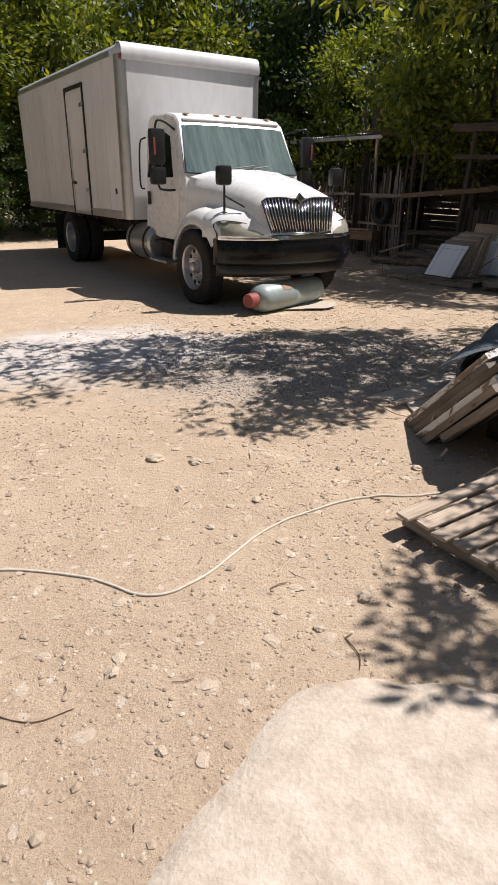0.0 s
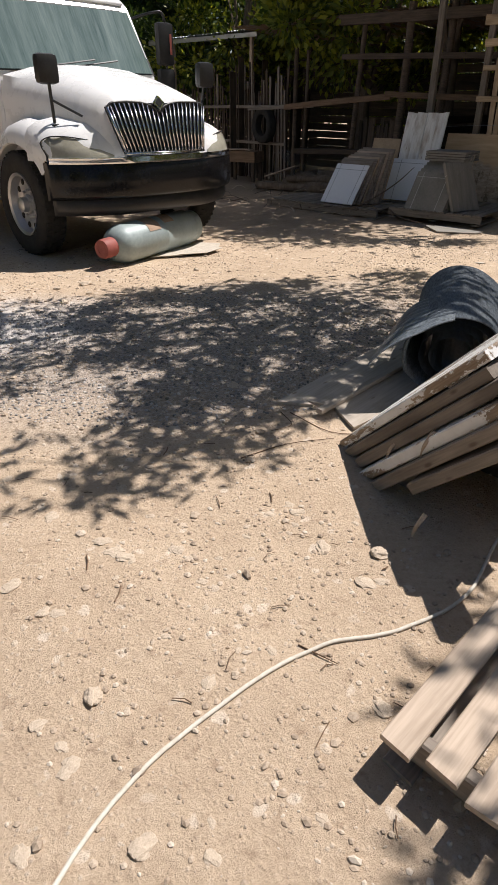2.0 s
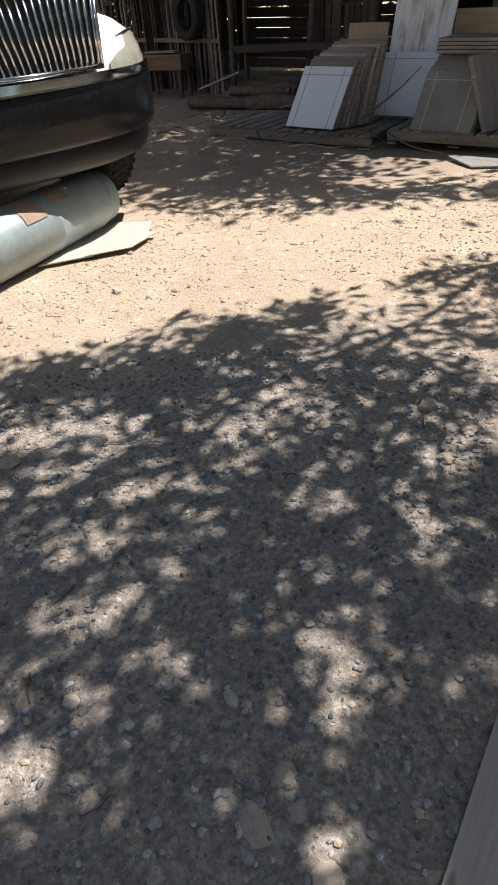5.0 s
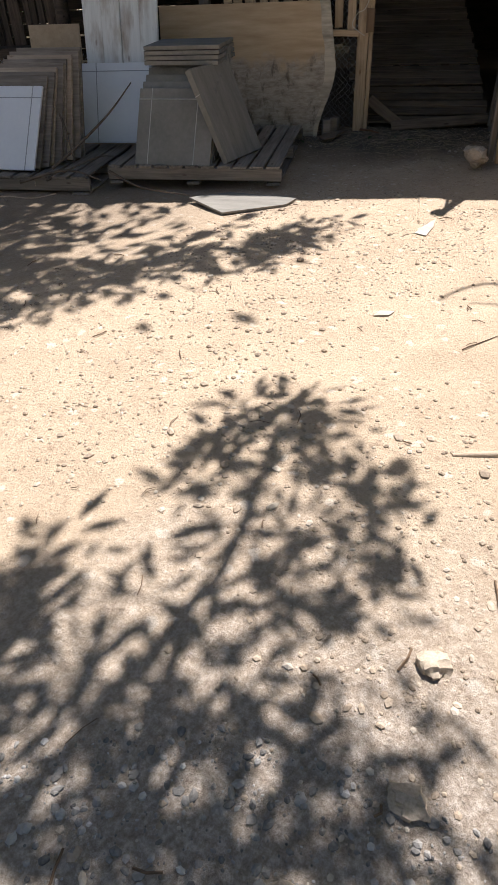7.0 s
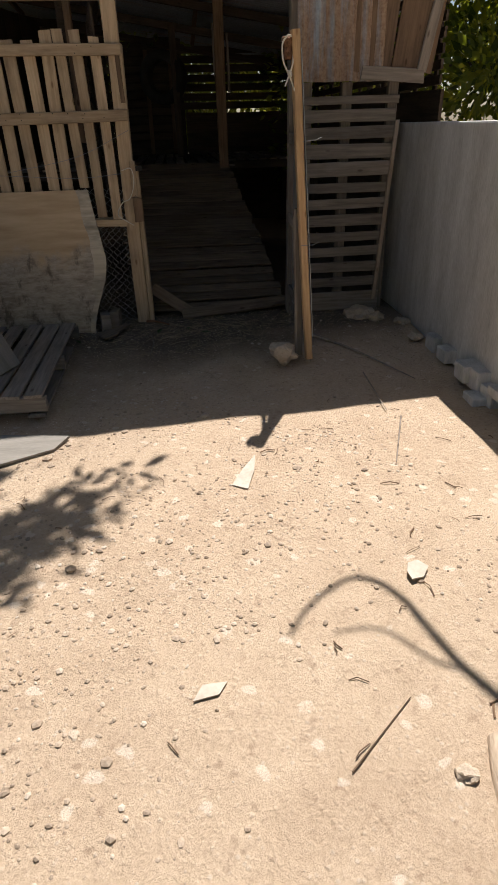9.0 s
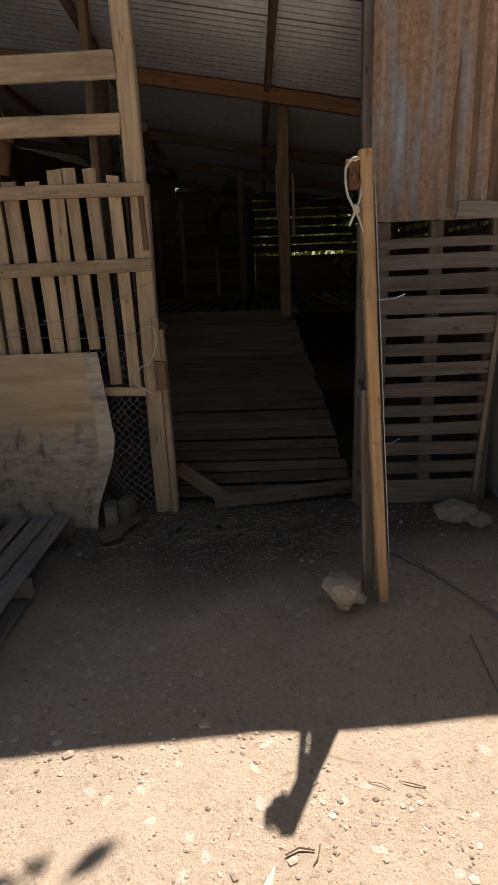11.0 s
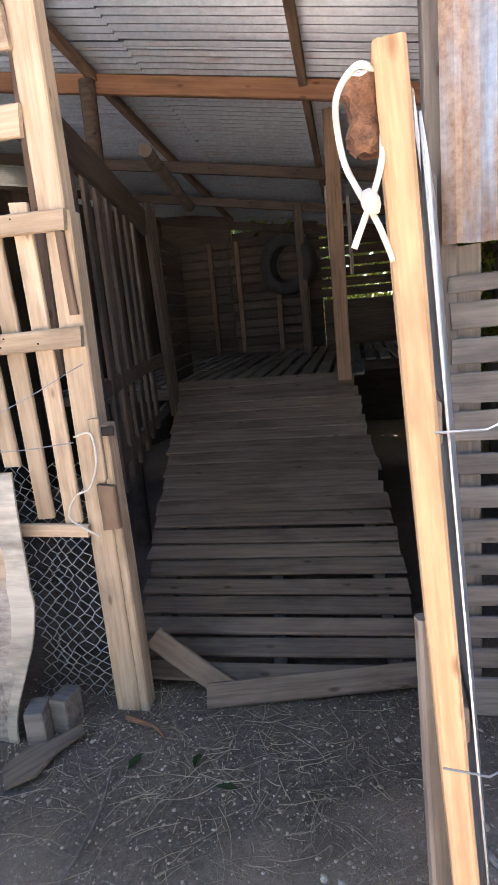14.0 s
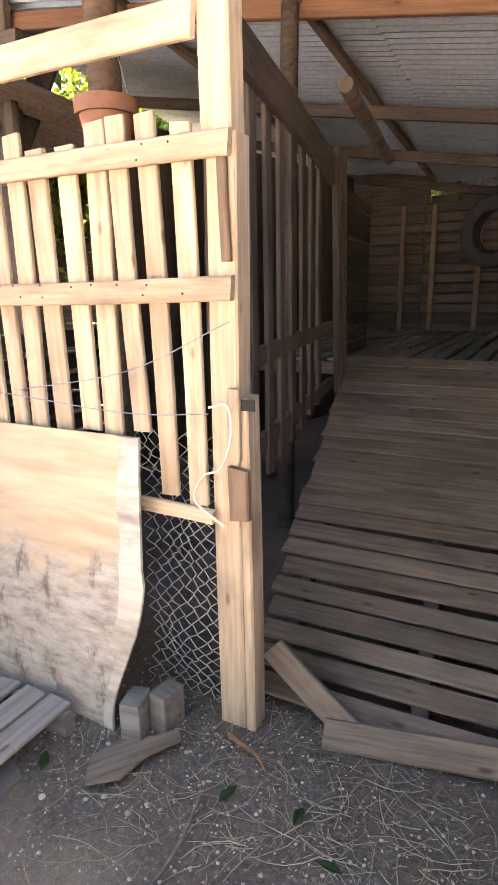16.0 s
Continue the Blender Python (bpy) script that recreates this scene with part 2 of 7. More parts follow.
def plywood_material():
    m, nt, p = material("warped_plywood", 0.85, 0, 0.2)
    tc = nt.nodes.new("ShaderNodeTexCoord")
    sp = nt.nodes.new("ShaderNodeSeparateXYZ")
    nt.links.new(tc.outputs["Object"], sp.inputs[0])
    c = coords(nt, (1, 1, 1), False, False)
    big, fine = fractal(nt, c, 3.0, 6, 0.65), fractal(nt, coords(nt, (5, 5, 16), False, False), 2.0, 6, 0.72)
    tan = ramp(nt, fractal(nt, coords(nt, (1.2, 9, 9), False, False), 2.0, 5), [(0.3, (0.42, 0.3, 0.18)), (0.7, (0.6, 0.45, 0.29))])
    grey = ramp(nt, fine, [(0.3, (0.24, 0.195, 0.15)), (0.5, (0.43, 0.365, 0.29)), (0.72, (0.58, 0.51, 0.42))])
    ad = nt.nodes.new("ShaderNodeMath")
    ad.operation = "MULTIPLY_ADD"
    ad.inputs[1].default_value = 0.75
    nt.links.new(big, ad.inputs[0])
    nt.links.new(sp.outputs["Z"], ad.inputs[2])
    k = ramp(nt, ad.outputs[0], [(0.78, (1, 1, 1)), (0.9, (0, 0, 0))])
    col = mix(nt, k, tan, grey)
    dirt = ramp(nt, fractal(nt, coords(nt, (6, 6, 3), False, False), 1.5, 5, 0.7), [(0.54, (0, 0, 0)), (0.64, (0.8, 0.8, 0.8))])
    nt.links.new(mix(nt, mix(nt, 1.0, dirt, k, "MULTIPLY"), col, (0.13, 0.105, 0.08)), p.inputs["Base Color"])
    bump(nt, p, mix(nt, 0.5, fine, big), 0.5, 0.008)
    return m


PLY = plywood_material()
TIN, RUSTTIN = tin_material("galvanised_tin", 0.12), tin_material("rusty_tin", 0.55)
CONCRETE = mottled("grey_concrete", (0.36, 0.355, 0.345), (0.7, 0.7, 0.69), 1.9, 0.9, 0, 0.2, 0.6, 0.012, 26, (3, 3, 0.7))
SLABCON = mottled("pale_concrete", (0.42, 0.345, 0.265), (0.69, 0.6, 0.505), 7, 0.92, 0, 0.2, 0.6, 0.02, 55)
STONE = mottled("pale_stone", (0.4, 0.32, 0.24), (0.66, 0.55, 0.43), 6, 0.9, 0, 0.2, 0.4, 0.01, 60)
BARK = mottled("bark", (0.075, 0.058, 0.045), (0.2, 0.16, 0.125), 7, 0.95, 0, 0.1, 0.8, 0.02, 30, (1, 1, 0.3))
LEAF = leaf_material("bright_leaves", (0.035, 0.06, 0.013), (0.17, 0.2, 0.034))
LEAFD = leaf_material("dark_leaves", (0.016, 0.034, 0.011), (0.045, 0.075, 0.024))
TRUCKWHITE = mottled("white_truck_paint", (0.74, 0.74, 0.73), (0.81, 0.81, 0.81), 0.9, 0.3, 0, 0.5, 0.01, 0.001, 6)
BOXWHITE = mottled("dusty_white_panel", (0.58, 0.58, 0.575), (0.76, 0.76, 0.765), 1.1, 0.5, 0, 0.4, 0.02, 0.002, 9, (1, 1, 0.4))
ALU = mottled("dull_aluminium", (0.42, 0.42, 0.43), (0.6, 0.6, 0.61), 5, 0.4, 0.8, 0.5, 0.05, 0.002, 50)
CHROME = mottled("chrome", (0.62, 0.62, 0.63), (0.8, 0.8, 0.8), 5, 0.12, 1.0, 0.5, 0.02, 0.001, 50)
GLOSSBLACK = mottled("glossy_black", (0.005, 0.005, 0.006), (0.01, 0.01, 0.011), 6, 0.22, 0, 0.3, 0.03, 0.002, 40)
BLACK = mottled("black_plastic", (0.012, 0.012, 0.013), (0.03, 0.03, 0.031), 8, 0.4, 0, 0.4, 0.05, 0.002, 60)
RUBBER = mottled("tyre_rubber", (0.02, 0.02, 0.02), (0.05, 0.047, 0.043), 8, 0.85, 0, 0.2, 0.1, 0.004, 60)
CHASSIS = mottled("dirty_chassis_steel", (0.012, 0.011, 0.01), (0.05, 0.042, 0.035), 5, 0.75, 0.2, 0.3, 0.1, 0.004, 40)
# the paler teal streaks paint reflections into the windscreen's colour
GLASSM = mottled("tinted_windscreen", (0.06, 0.1, 0.1), (0.2, 0.26, 0.25), 1.6, 0.08, 0, 0.6, 0.01, 0.001, 9, (0.4, 5, 0.5))
DARKGLASS = mottled("dark_side_glass", (0.01, 0.012, 0.013), (0.022, 0.025, 0.027), 1.2, 0.08, 0, 0.5, 0.01, 0.001, 20)
LENS = mottled("yellowed_headlight", (0.26, 0.25, 0.2), (0.42, 0.4, 0.33), 4, 0.12, 0, 0.5, 0.05, 0.002, 30)
AMBER = mottled("amber_lens", (0.42, 0.24, 0.12), (0.55, 0.36, 0.22), 9, 0.3, 0, 0.5, 0.02, 0.001, 40)
REDLENS = mottled("red_paint", (0.24, 0.06, 0.05), (0.36, 0.12, 0.1), 9, 0.6, 0, 0.3, 0.05, 0.002, 40)
GASGREY = mottled("pale_blue_grey_steel", (0.25, 0.3, 0.3), (0.38, 0.445, 0.445), 4, 0.5, 0.1, 0.4, 0.08, 0.003, 30)
RUSTPATCH = mottled("rust_patch", (0.3, 0.2, 0.14), (0.45, 0.33, 0.25), 8, 0.8, 0, 0.2, 0.1, 0.002, 40)
TILEWHITE = mottled("white_formica", (0.72, 0.74, 0.78), (0.8, 0.82, 0.85), 2, 0.4, 0, 0.4, 0.03, 0.002, 30)
TILEGREY = mottled("grey_weathered_board", (0.17, 0.16, 0.14), (0.3, 0.28, 0.25), 3, 0.8, 0, 0.2, 0.15, 0.004, 30, (1, 6, 1))
PALELINE = mottled("pale_joint_line", (0.45, 0.44, 0.4), (0.6, 0.58, 0.54), 6, 0.8, 0, 0.2, 0.05, 0.002, 30)
GREYLINE = mottled("grey_joint_line", (0.3, 0.32, 0.34), (0.4, 0.42, 0.44), 6, 0.8, 0, 0.2, 0.05, 0.002, 30)
ROPE = mottled("white_rope", (0.5, 0.46, 0.38), (0.72, 0.68, 0.6), 30, 0.9, 0, 0.2, 0.3, 0.003, 90)
WIREM = mottled("dull_wire", (0.2, 0.2, 0.2), (0.38, 0.38, 0.38), 30, 0.5, 0.7, 0.4, 0.05, 0.001, 90)
LINKWIRE = mottled("zinc_wire", (0.32, 0.33, 0.32), (0.5, 0.51, 0.5), 30, 0.5, 0.3, 0.4, 0.05, 0.001, 90)
STUBWOOD = mottled("rotten_red_wood", (0.05, 0.026, 0.017), (0.3, 0.16, 0.095), 34, 0.9, 0, 0.15, 0.8, 0.02, 70)
DUSTROOT = mottled("dusty_root", (0.42, 0.33, 0.24), (0.62, 0.5, 0.38), 5, 0.92, 0, 0.15, 0.6, 0.015, 40, (0.4, 2, 2))
TERRACOTTA = mottled("terracotta", (0.3, 0.14, 0.08), (0.48, 0.25, 0.15), 6, 0.85, 0, 0.2, 0.1, 0.003, 40)
CARDBOARD = mottled("brown_cardboard", (0.36, 0.27, 0.18), (0.5, 0.39, 0.27), 5, 0.9, 0, 0.2, 0.1, 0.003, 40)
PALESHARD = mottled("pale_shard", (0.42, 0.37, 0.3), (0.62, 0.56, 0.48), 18, 0.8, 0, 0.2, 0.2, 0.003, 60)
STRAWM = mottled("dry_straw", (0.16, 0.125, 0.085), (0.52, 0.43, 0.3), 9, 0.9, 0, 0.15, 0.1, 0.002, 60)


# ---- mesh helpers ----
def thing(name, label, category, m=None, group="", kind=""):
    ob = new(name)
    ob.empty_display_size = 0.1
    if m is not None:
        ob.matrix_basis = m
    return tagged(ob, label, category, group, kind)


def mesh_of(bm, name, mat, smooth_angle=None):
    me = bpy.data.meshes.new(name)
    bm.normal_update()
    bm.to_mesh(me)
    bm.free()
    me.materials.append(mat)
    if smooth_angle is not None:
        me.polygons.foreach_set("use_smooth", [True] * len(me.polygons))
        if smooth_angle < 180:
            me.set_sharp_from_angle(angle=radians(smooth_angle))
    return me


def part(name, bm, mat, parent=None, label="", m=None, smooth_angle=None):
    me = bm if isinstance(bm, bpy.types.Mesh) else mesh_of(bm, name, mat, smooth_angle)
    ob = new(name, me)
    ob.parent = parent
    if m is not None:
        ob.matrix_basis = m
    if label:
        tagged(ob, label)
    return ob


def solid(bm, cx, cy, cz, sx, sy, sz, m=None, bev=0.0):
    """A box, its edges rounded by bev."""
    mm = Matrix.Translation((cx, cy, cz)) @ Matrix.Diagonal((sx, sy, sz, 1))
    if m is not None:
        mm = m @ mm
    vs = bmesh.ops.create_cube(bm, size=1, matrix=mm)["verts"]
    if bev > 0:
        es = {e for v in vs for e in v.link_edges}
        bmesh.ops.bevel(bm, geom=list(es), offset=bev, segments=2, affect="EDGES", profile=0.6)
    return bm


def extrude_poly(bm, pts, h, m=None):
    """A prism: pts in x, y, raised along z from 0 to h."""
    m = m or Matrix()
    lo = [bm.verts.new(m @ Vector((x, y, 0))) for x, y in pts]
    hi = [bm.verts.new(m @ Vector((x, y, h))) for x, y in pts]
    n = len(pts)
    bm.faces.new(lo[::-1])
    bm.faces.new(hi)
    for i in range(n):
        bm.faces.new((lo[i], lo[(i + 1) % n], hi[(i + 1) % n], hi[i]))
    return bm


def loft(bm, rings, closed=True, caps=True):
    """Joins rings of points; closed: each ring is a loop."""
    rr = [[bm.verts.new(p) for p in r] for r in rings]
    n = len(rr[0])
    for a, b in zip(rr, rr[1:]):
        for i in range(n if closed else n - 1):
            j = (i + 1) % n
            bm.faces.new((a[i], a[j], b[j], b[i]))
    if caps and closed:
        bm.faces.new(rr[0][::-1])
        bm.faces.new(rr[-1])
    bmesh.ops.recalc_face_normals(bm, faces=bm.faces)
    return bm


def lathe(bm, prof, seg=32, m=None):
    """Turns (radius, along) pairs about the local x axis."""
    m = m or Matrix()
    rings = [[m @ Vector((x, max(r, 1e-4) * math.cos(a), max(r, 1e-4) * math.sin(a))) for a in (2 * math.pi * i / seg for i in range(seg))] for r, x in prof]
    return loft(bm, rings, True, True)


def tube(bm, pts, radius, seg=7, taper=None):
    """A round bar along points; taper: radius at its end."""
    pts = [Vector(p) for p in pts]
    rings = []
    u = None
    for i, p in enumerate(pts):
        d = (pts[min(i + 1, len(pts) - 1)] - pts[max(i - 1, 0)]).normalized()
        if u is None:
            u = d.cross(Vector((0, 0, 1)) if abs(d.z) < 0.9 else Vector((1, 0, 0)))
        u = (u - d * u.dot(d)).normalized()
        v = d.cross(u)
        r = radius if taper is None else radius + (taper - radius) * i / (len(pts) - 1)
        rings.append([p + r * (math.cos(k) * u + math.sin(k) * v) for k in (2 * math.pi * j / seg for j in range(seg))])
    return loft(bm, rings)


def curve_points(ctrl, n=8):
    """Catmull-Rom through the control points."""
    c = [Vector(p) for p in ctrl]
    c = [2 * c[0] - c[1]] + c + [2 * c[-1] - c[-2]]
    out = []
    for i in range(1, len(c) - 2):
        a, b, d, e = c[i - 1], c[i], c[i + 1], c[i + 2]
        for k in range(n):
            t = k / n
            out.append(0.5 * (2 * b + (d - a) * t + (2 * a - 5 * b + 4 * d - e) * t * t + (3 * b - a - 3 * d + e) * t ** 3))
    out.append(c[-2])
    return out


PLANKS = {}


def plank_mesh(length, width, thick, mat, seed=0):
    """A sawn board along x with worn edges and a slight bow; alike boards share it."""
    key = (round(length, 2), round(width, 3), round(thick, 3), mat.name, seed)
    if key in PLANKS:
        return PLANKS[key]
    rnd = random.Random(hash(key[:3]) % 9973 + seed)
    w, t, c = width / 2, thick / 2, min(0.006, thick * 0.2)
    ring = [(-w + c, -t), (w - c, -t), (w, -t + c), (w, t - c), (w - c, t), (-w + c, t), (-w, t - c), (-w, -t + c)]
    bow, cup = rnd.uniform(-1, 1) * 0.006 * length, rnd.uniform(-1, 1) * 0.003 * length
    rings = []
    for f in (0, 0.33, 0.67, 1):
        k = math.sin(math.pi * f)
        kw = 1 + rnd.uniform(-0.03, 0.03)
        skew = rnd.uniform(-0.012, 0.012) if f in (0, 1) else 0
        rings.append([Vector((f * length + skew * y / max(w, 0.01) * min(1, w * 12), y * kw + bow * k, z + cup * k)) for y, z in ring])
    bm = loft(bmesh.new(), rings)
    me = mesh_of(bm, "board", mat)
    PLANKS[key] = me
    return me


def stick(name, p, q, width, thick, mat, parent, face=(0, -1, 0), label="", seed=0):
    """A board from p to q whose broad side looks along face."""
    p, q = Vector(p), Vector(q)
    x = (q - p).normalized()
    z = Vector(face)
    z = (z - x * z.dot(x)).normalized()
    y = z.cross(x)
    m = Matrix((x, y, z)).transposed().to_4x4()
    m.translation = p
    return part(name, plank_mesh((q - p).length, width, thick, mat, seed), mat, parent, label, m)


def log(name, p, q, r, mat, parent=None, label="", r2=None, seed=1):
    rnd = random.Random(seed)
    p, q = Vector(p), Vector(q)
    pts = [p.lerp(q, f) + Vector((rnd.uniform(-1, 1), rnd.uniform(-1, 1), rnd.uniform(-1, 1))) * r * 0.18 * (0 < f < 1) for f in (0, 0.25, 0.5, 0.75, 1)]
    return part(name, tube(bmesh.new(), pts, r, 9, r2 or r * 0.85), mat, parent, label, None, 50)


def corrugated(length, width, pitch=0.076, amp=0.009, mat=None, rag=0.0):
    """A corrugated sheet in x, y whose ridges run along x, 1 mm thick."""
    bm = bmesh.new()
    n = int(width / pitch * 6)
    top, bot = [], []
    for i in range(n + 1):
        y = width * i / n
        z = amp * math.sin(2 * math.pi * y / pitch)
        row = []
        for xx in (0.0, length * 0.5, length):
            e = rag * noise.noise((y * 3, xx, 2.0)) if xx in (0.0, length) else 0
            row.append((xx + e, y, z))
        top.append([bm.verts.new(v) for v in row])
        bot.append([bm.verts.new((v[0], v[1], v[2] - 0.0015)) for v in row])
    for i in range(n):
        for k in range(2):
            bm.faces.new((top[i][k], top[i][k + 1], top[i + 1][k + 1], top[i + 1][k]))
            bm.faces.new((bot[i][k], bot[i + 1][k], bot[i + 1][k + 1], bot[i][k + 1]))
    for i in range(n):
        for k in (0, 2):
            bm.faces.new((top[i][k], top[i + 1][k], bot[i + 1][k], bot[i][k]))
    return bm


# ---- ground ----
def axis_steps(lo, hi, step, far):
    a = [lo + step * i for i in range(int((hi - lo) / step) + 1)]
    k, e = a[-1], step
    while k < far:
        e *= 1.35
        k += e
        a.append(k)
    k, e = lo, step
    pre = []
    while k > -far:
        e *= 1.35
        k -= e
        pre.append(k)
    return pre[::-1] + a


def build_ground():
    xs, ys = axis_steps(-3.0, 9.5, 0.06, 400), axis_steps(0.0, 13.5, 0.06, 400)
    vs = [(x, y, ground_z(x, y) if abs(x) < 60 and abs(y) < 60 else -0.2) for y in ys for x in xs]
    n = len(xs)
    fs = [(j * n + i, j * n + i + 1, (j + 1) * n + i + 1, (j + 1) * n + i) for j in range(len(ys) - 1) for i in range(n - 1)]
    me = bpy.data.meshes.new("ground")
    me.from_pydata(vs, [], fs)
    me.materials.append(SOIL)
    me.polygons.foreach_set("use_smooth", [True] * len(me.polygons))
    return tagged(new("ground", me), "dry tan dirt yard strewn with grit and pebbles", "ground", kind="structure")


build_ground()


# ---- the coop ----
def roof_z(s, d):
    return 2.83 - 0.07 * (d - 1.8) - 0.165 * s


GZ = -0.14      # ground at the coop's front


def coop_front():
    t = thing("slatted_coop_wall", "raw pine picket wall of the chicken coop, rails nailed over uneven pickets", "wall", COOP, kind="structure")
    rnd = random.Random(4)
    # corner post of two doubled studs, spliced above
    stick("post", (-0.055, 0.0, GZ - 0.1), (-0.055, 0.0, 1.79), 0.1, 0.09, PINE, t, label="raw pine corner post")
    stick("post", (0.012, 0.0, GZ - 0.1), (0.0, 0.0, 1.05), 0.035, 0.088, PINE, t)
    stick("post", (-0.07, 0.0, 1.795), (-0.085, 0.0, roof_z(-0.1, 0) - 0.02), 0.1, 0.09, PINE, t)
    stick("block", (-0.005, -0.058, 0.66), (-0.008, -0.058, 0.83), 0.07, 0.028, BROWNWOOD, t, label="broken reddish offcut nailed to the post")
    stick("block", (-0.02, -0.058, 0.85), (-0.02, -0.058, 1.08), 0.04, 0.024, PINE, t)
    stick("block", (-0.035, -0.056, 1.45), (-0.045, -0.056, 1.73), 0.03, 0.02, BROWNWOOD, t)
    # rails
    for z, w, l in ((2.36, 0.13, -1.6), (2.085, 0.1, -1.55), (1.765, 0.07, -1.52), (1.375, 0.075, -1.55)):
        stick("rail", (l, -0.062, z + rnd.uniform(-0.01, 0.02)), (-0.015 if z < 2 else -0.12, -0.062, z), w, 0.026, PINE, t, seed=int(z * 100))
    nail = lathe(bmesh.new(), [(0.0036, 0.0), (0.0036, 0.002), (0.001, 0.003)], 8, pose(0, 0, 0, 0, 0, -90))
    nail = mesh_of(nail, "nail", CHASSIS)
    part("bracket", solid(bmesh.new(), 0.012, -0.05, 1.03, 0.07, 0.006, 0.035, None, 0.002), CHASSIS, t, "dark iron strap")
    # pickets
    s = -0.19
    i = 0
    while s > -1.42:
        w = rnd.choice((0.07, 0.075, 0.08, 0.09))
        top = 1.87 + rnd.uniform(-0.1, 0.03) if i > 3 else 1.87 + rnd.uniform(-0.03, 0.02)
        bot = 0.68 if i == 0 else (0.7 if i == 1 else 0.9 + rnd.uniform(-0.03, 0.02))
        lean = rnd.uniform(-0.012, 0.012)
        stick("picket", (s + 0.02 + lean, -0.033, bot), (s - lean, -0.033, top), w, 0.02, PINE, t, seed=i % 5)
        for z in (1.765, 1.375):
            for dz in (-0.017, 0.018):
                if rnd.random() < 0.3:
                    continue
                part("nail", nail, CHASSIS, t, m=Matrix.Translation((s + rnd.uniform(-0.02, 0.02), -0.0755, z + dz + rnd.uniform(-0.006, 0.006))))
        s -= w + rnd.uniform(0.025, 0.05)
        i += 1
    stick("rail", (-0.4, -0.062, 0.665), (-0.1, -0.062, 0.655), 0.05, 0.022, PINE, t, seed=77)
    stick("post", (-1.5, 0.0, GZ - 0.1), (-1.5, 0.0, roof_z(-1.5, 0) - 0.02), 0.09, 0.09, GREYWOOD, t)
    stick("post", (-2.32, 0.0, GZ - 0.1), (-2.32, 0.0, roof_z(-2.3, 0) - 0.02), 0.1, 0.09, GREYWOOD, t)
    return t


def warped_plywood():
    t = thing("plywood_sheet", "warped, mud-splashed plywood sheet leaning on the coop", "board", COOP)
    bm = bmesh.new()
    nx, nz = 26, 18
    def surf(u, v):
        edge = -0.43 + 0.15 * smooth(0, 0.55, v) if v < 0.55 else -0.28 - 0.085 * (v - 0.55) / 0.45
        s = -1.9 + u * (1.9 + edge)
        if u > 0.93:
            s += 0.007 * noise.noise((v * 9, 2.0, u))
        z = GZ - 0.0 + v * 1.04
        d = -0.25 + 0.16 * v - 0.06 * math.sin(math.pi * v) * (0.4 + 0.6 * u) + 0.01 * noise.noise((u * 4, v * 4, 0))
        return Vector((s, d, z))
    front = [[bm.verts.new(surf(i / nx, j / nz)) for i in range(nx + 1)] for j in range(nz + 1)]
    back = [[bm.verts.new(surf(i / nx, j / nz) + Vector((0, 0.012, 0))) for i in range(nx + 1)] for j in range(nz + 1)]
    for j in range(nz):
        for i in range(nx):
            bm.faces.new((front[j][i], front[j][i + 1], front[j + 1][i + 1], front[j + 1][i]))
            bm.faces.new((back[j][i], back[j + 1][i], back[j + 1][i + 1], back[j][i + 1]))
    for j in range(nz):
        for i in (0, nx):
            bm.faces.new((front[j][i], front[j + 1][i], back[j + 1][i], back[j][i]))
    for i in range(nx):
        for j in (0, nz):
            bm.faces.new((front[j][i], back[j][i], back[j][i + 1], front[j][i + 1]))
    bmesh.ops.recalc_face_normals(bm, faces=bm.faces)
    part("sheet", bm, PLY, t, smooth_angle=40)
    # bare paler strip along the torn edge
    rings = []
    for j in range(nz + 1):
        v = j / nz
        w = 0.08 + 0.012 * noise.noise((v * 8, 0, 4)) if v > 0.3 else 0.035
        a, b = surf(1.0, v), surf(1.0 - w / 1.46, v)
        rings.append([a + Vector((0.004, -0.005, 0)), b + Vector((0, -0.005, 0)), b + Vector((0, 0.004, 0)), a + Vector((0.004, 0.006, 0))])
    part("torn_edge", loft(bmesh.new(), rings), TORNPLY, t, "pale splintered edge of the plywood")
    return t


def link_wire(name, parent, s0, s1, z0, z1, d, cell=0.05, r=0.0021, label=""):
    """Sagging chain-link: zigzag wires, each hooked into the next, in the plane y = d."""
    bm = bmesh.new()
    rnd = random.Random(9)
    cols, rows = int((s1 - s0) / (cell * 0.55)), int((z1 - z0) / (cell * 0.55))
    for i in range(cols):
        pts = []
        for j in range(rows):
            z = z0 + j * cell * 0.55
            x = s0 + (i + 0.5) * cell * 0.55 + (1 if (i + j) % 2 else -1) * cell * 0.3 + rnd.uniform(-0.006, 0.006)
            x += 0.03 * noise.noise((i * 0.2, z * 4, 3))
            pts.append(Vector((x, d + 0.035 * noise.noise((x * 4, z * 4, 1)) + (0.004 if j % 2 else -0.004), z + rnd.uniform(-0.006, 0.006))))
        tube(bm, curve_points(pts, 2), r, 5)
    return part(name, bm, LINKWIRE, parent, label, smooth_angle=180)


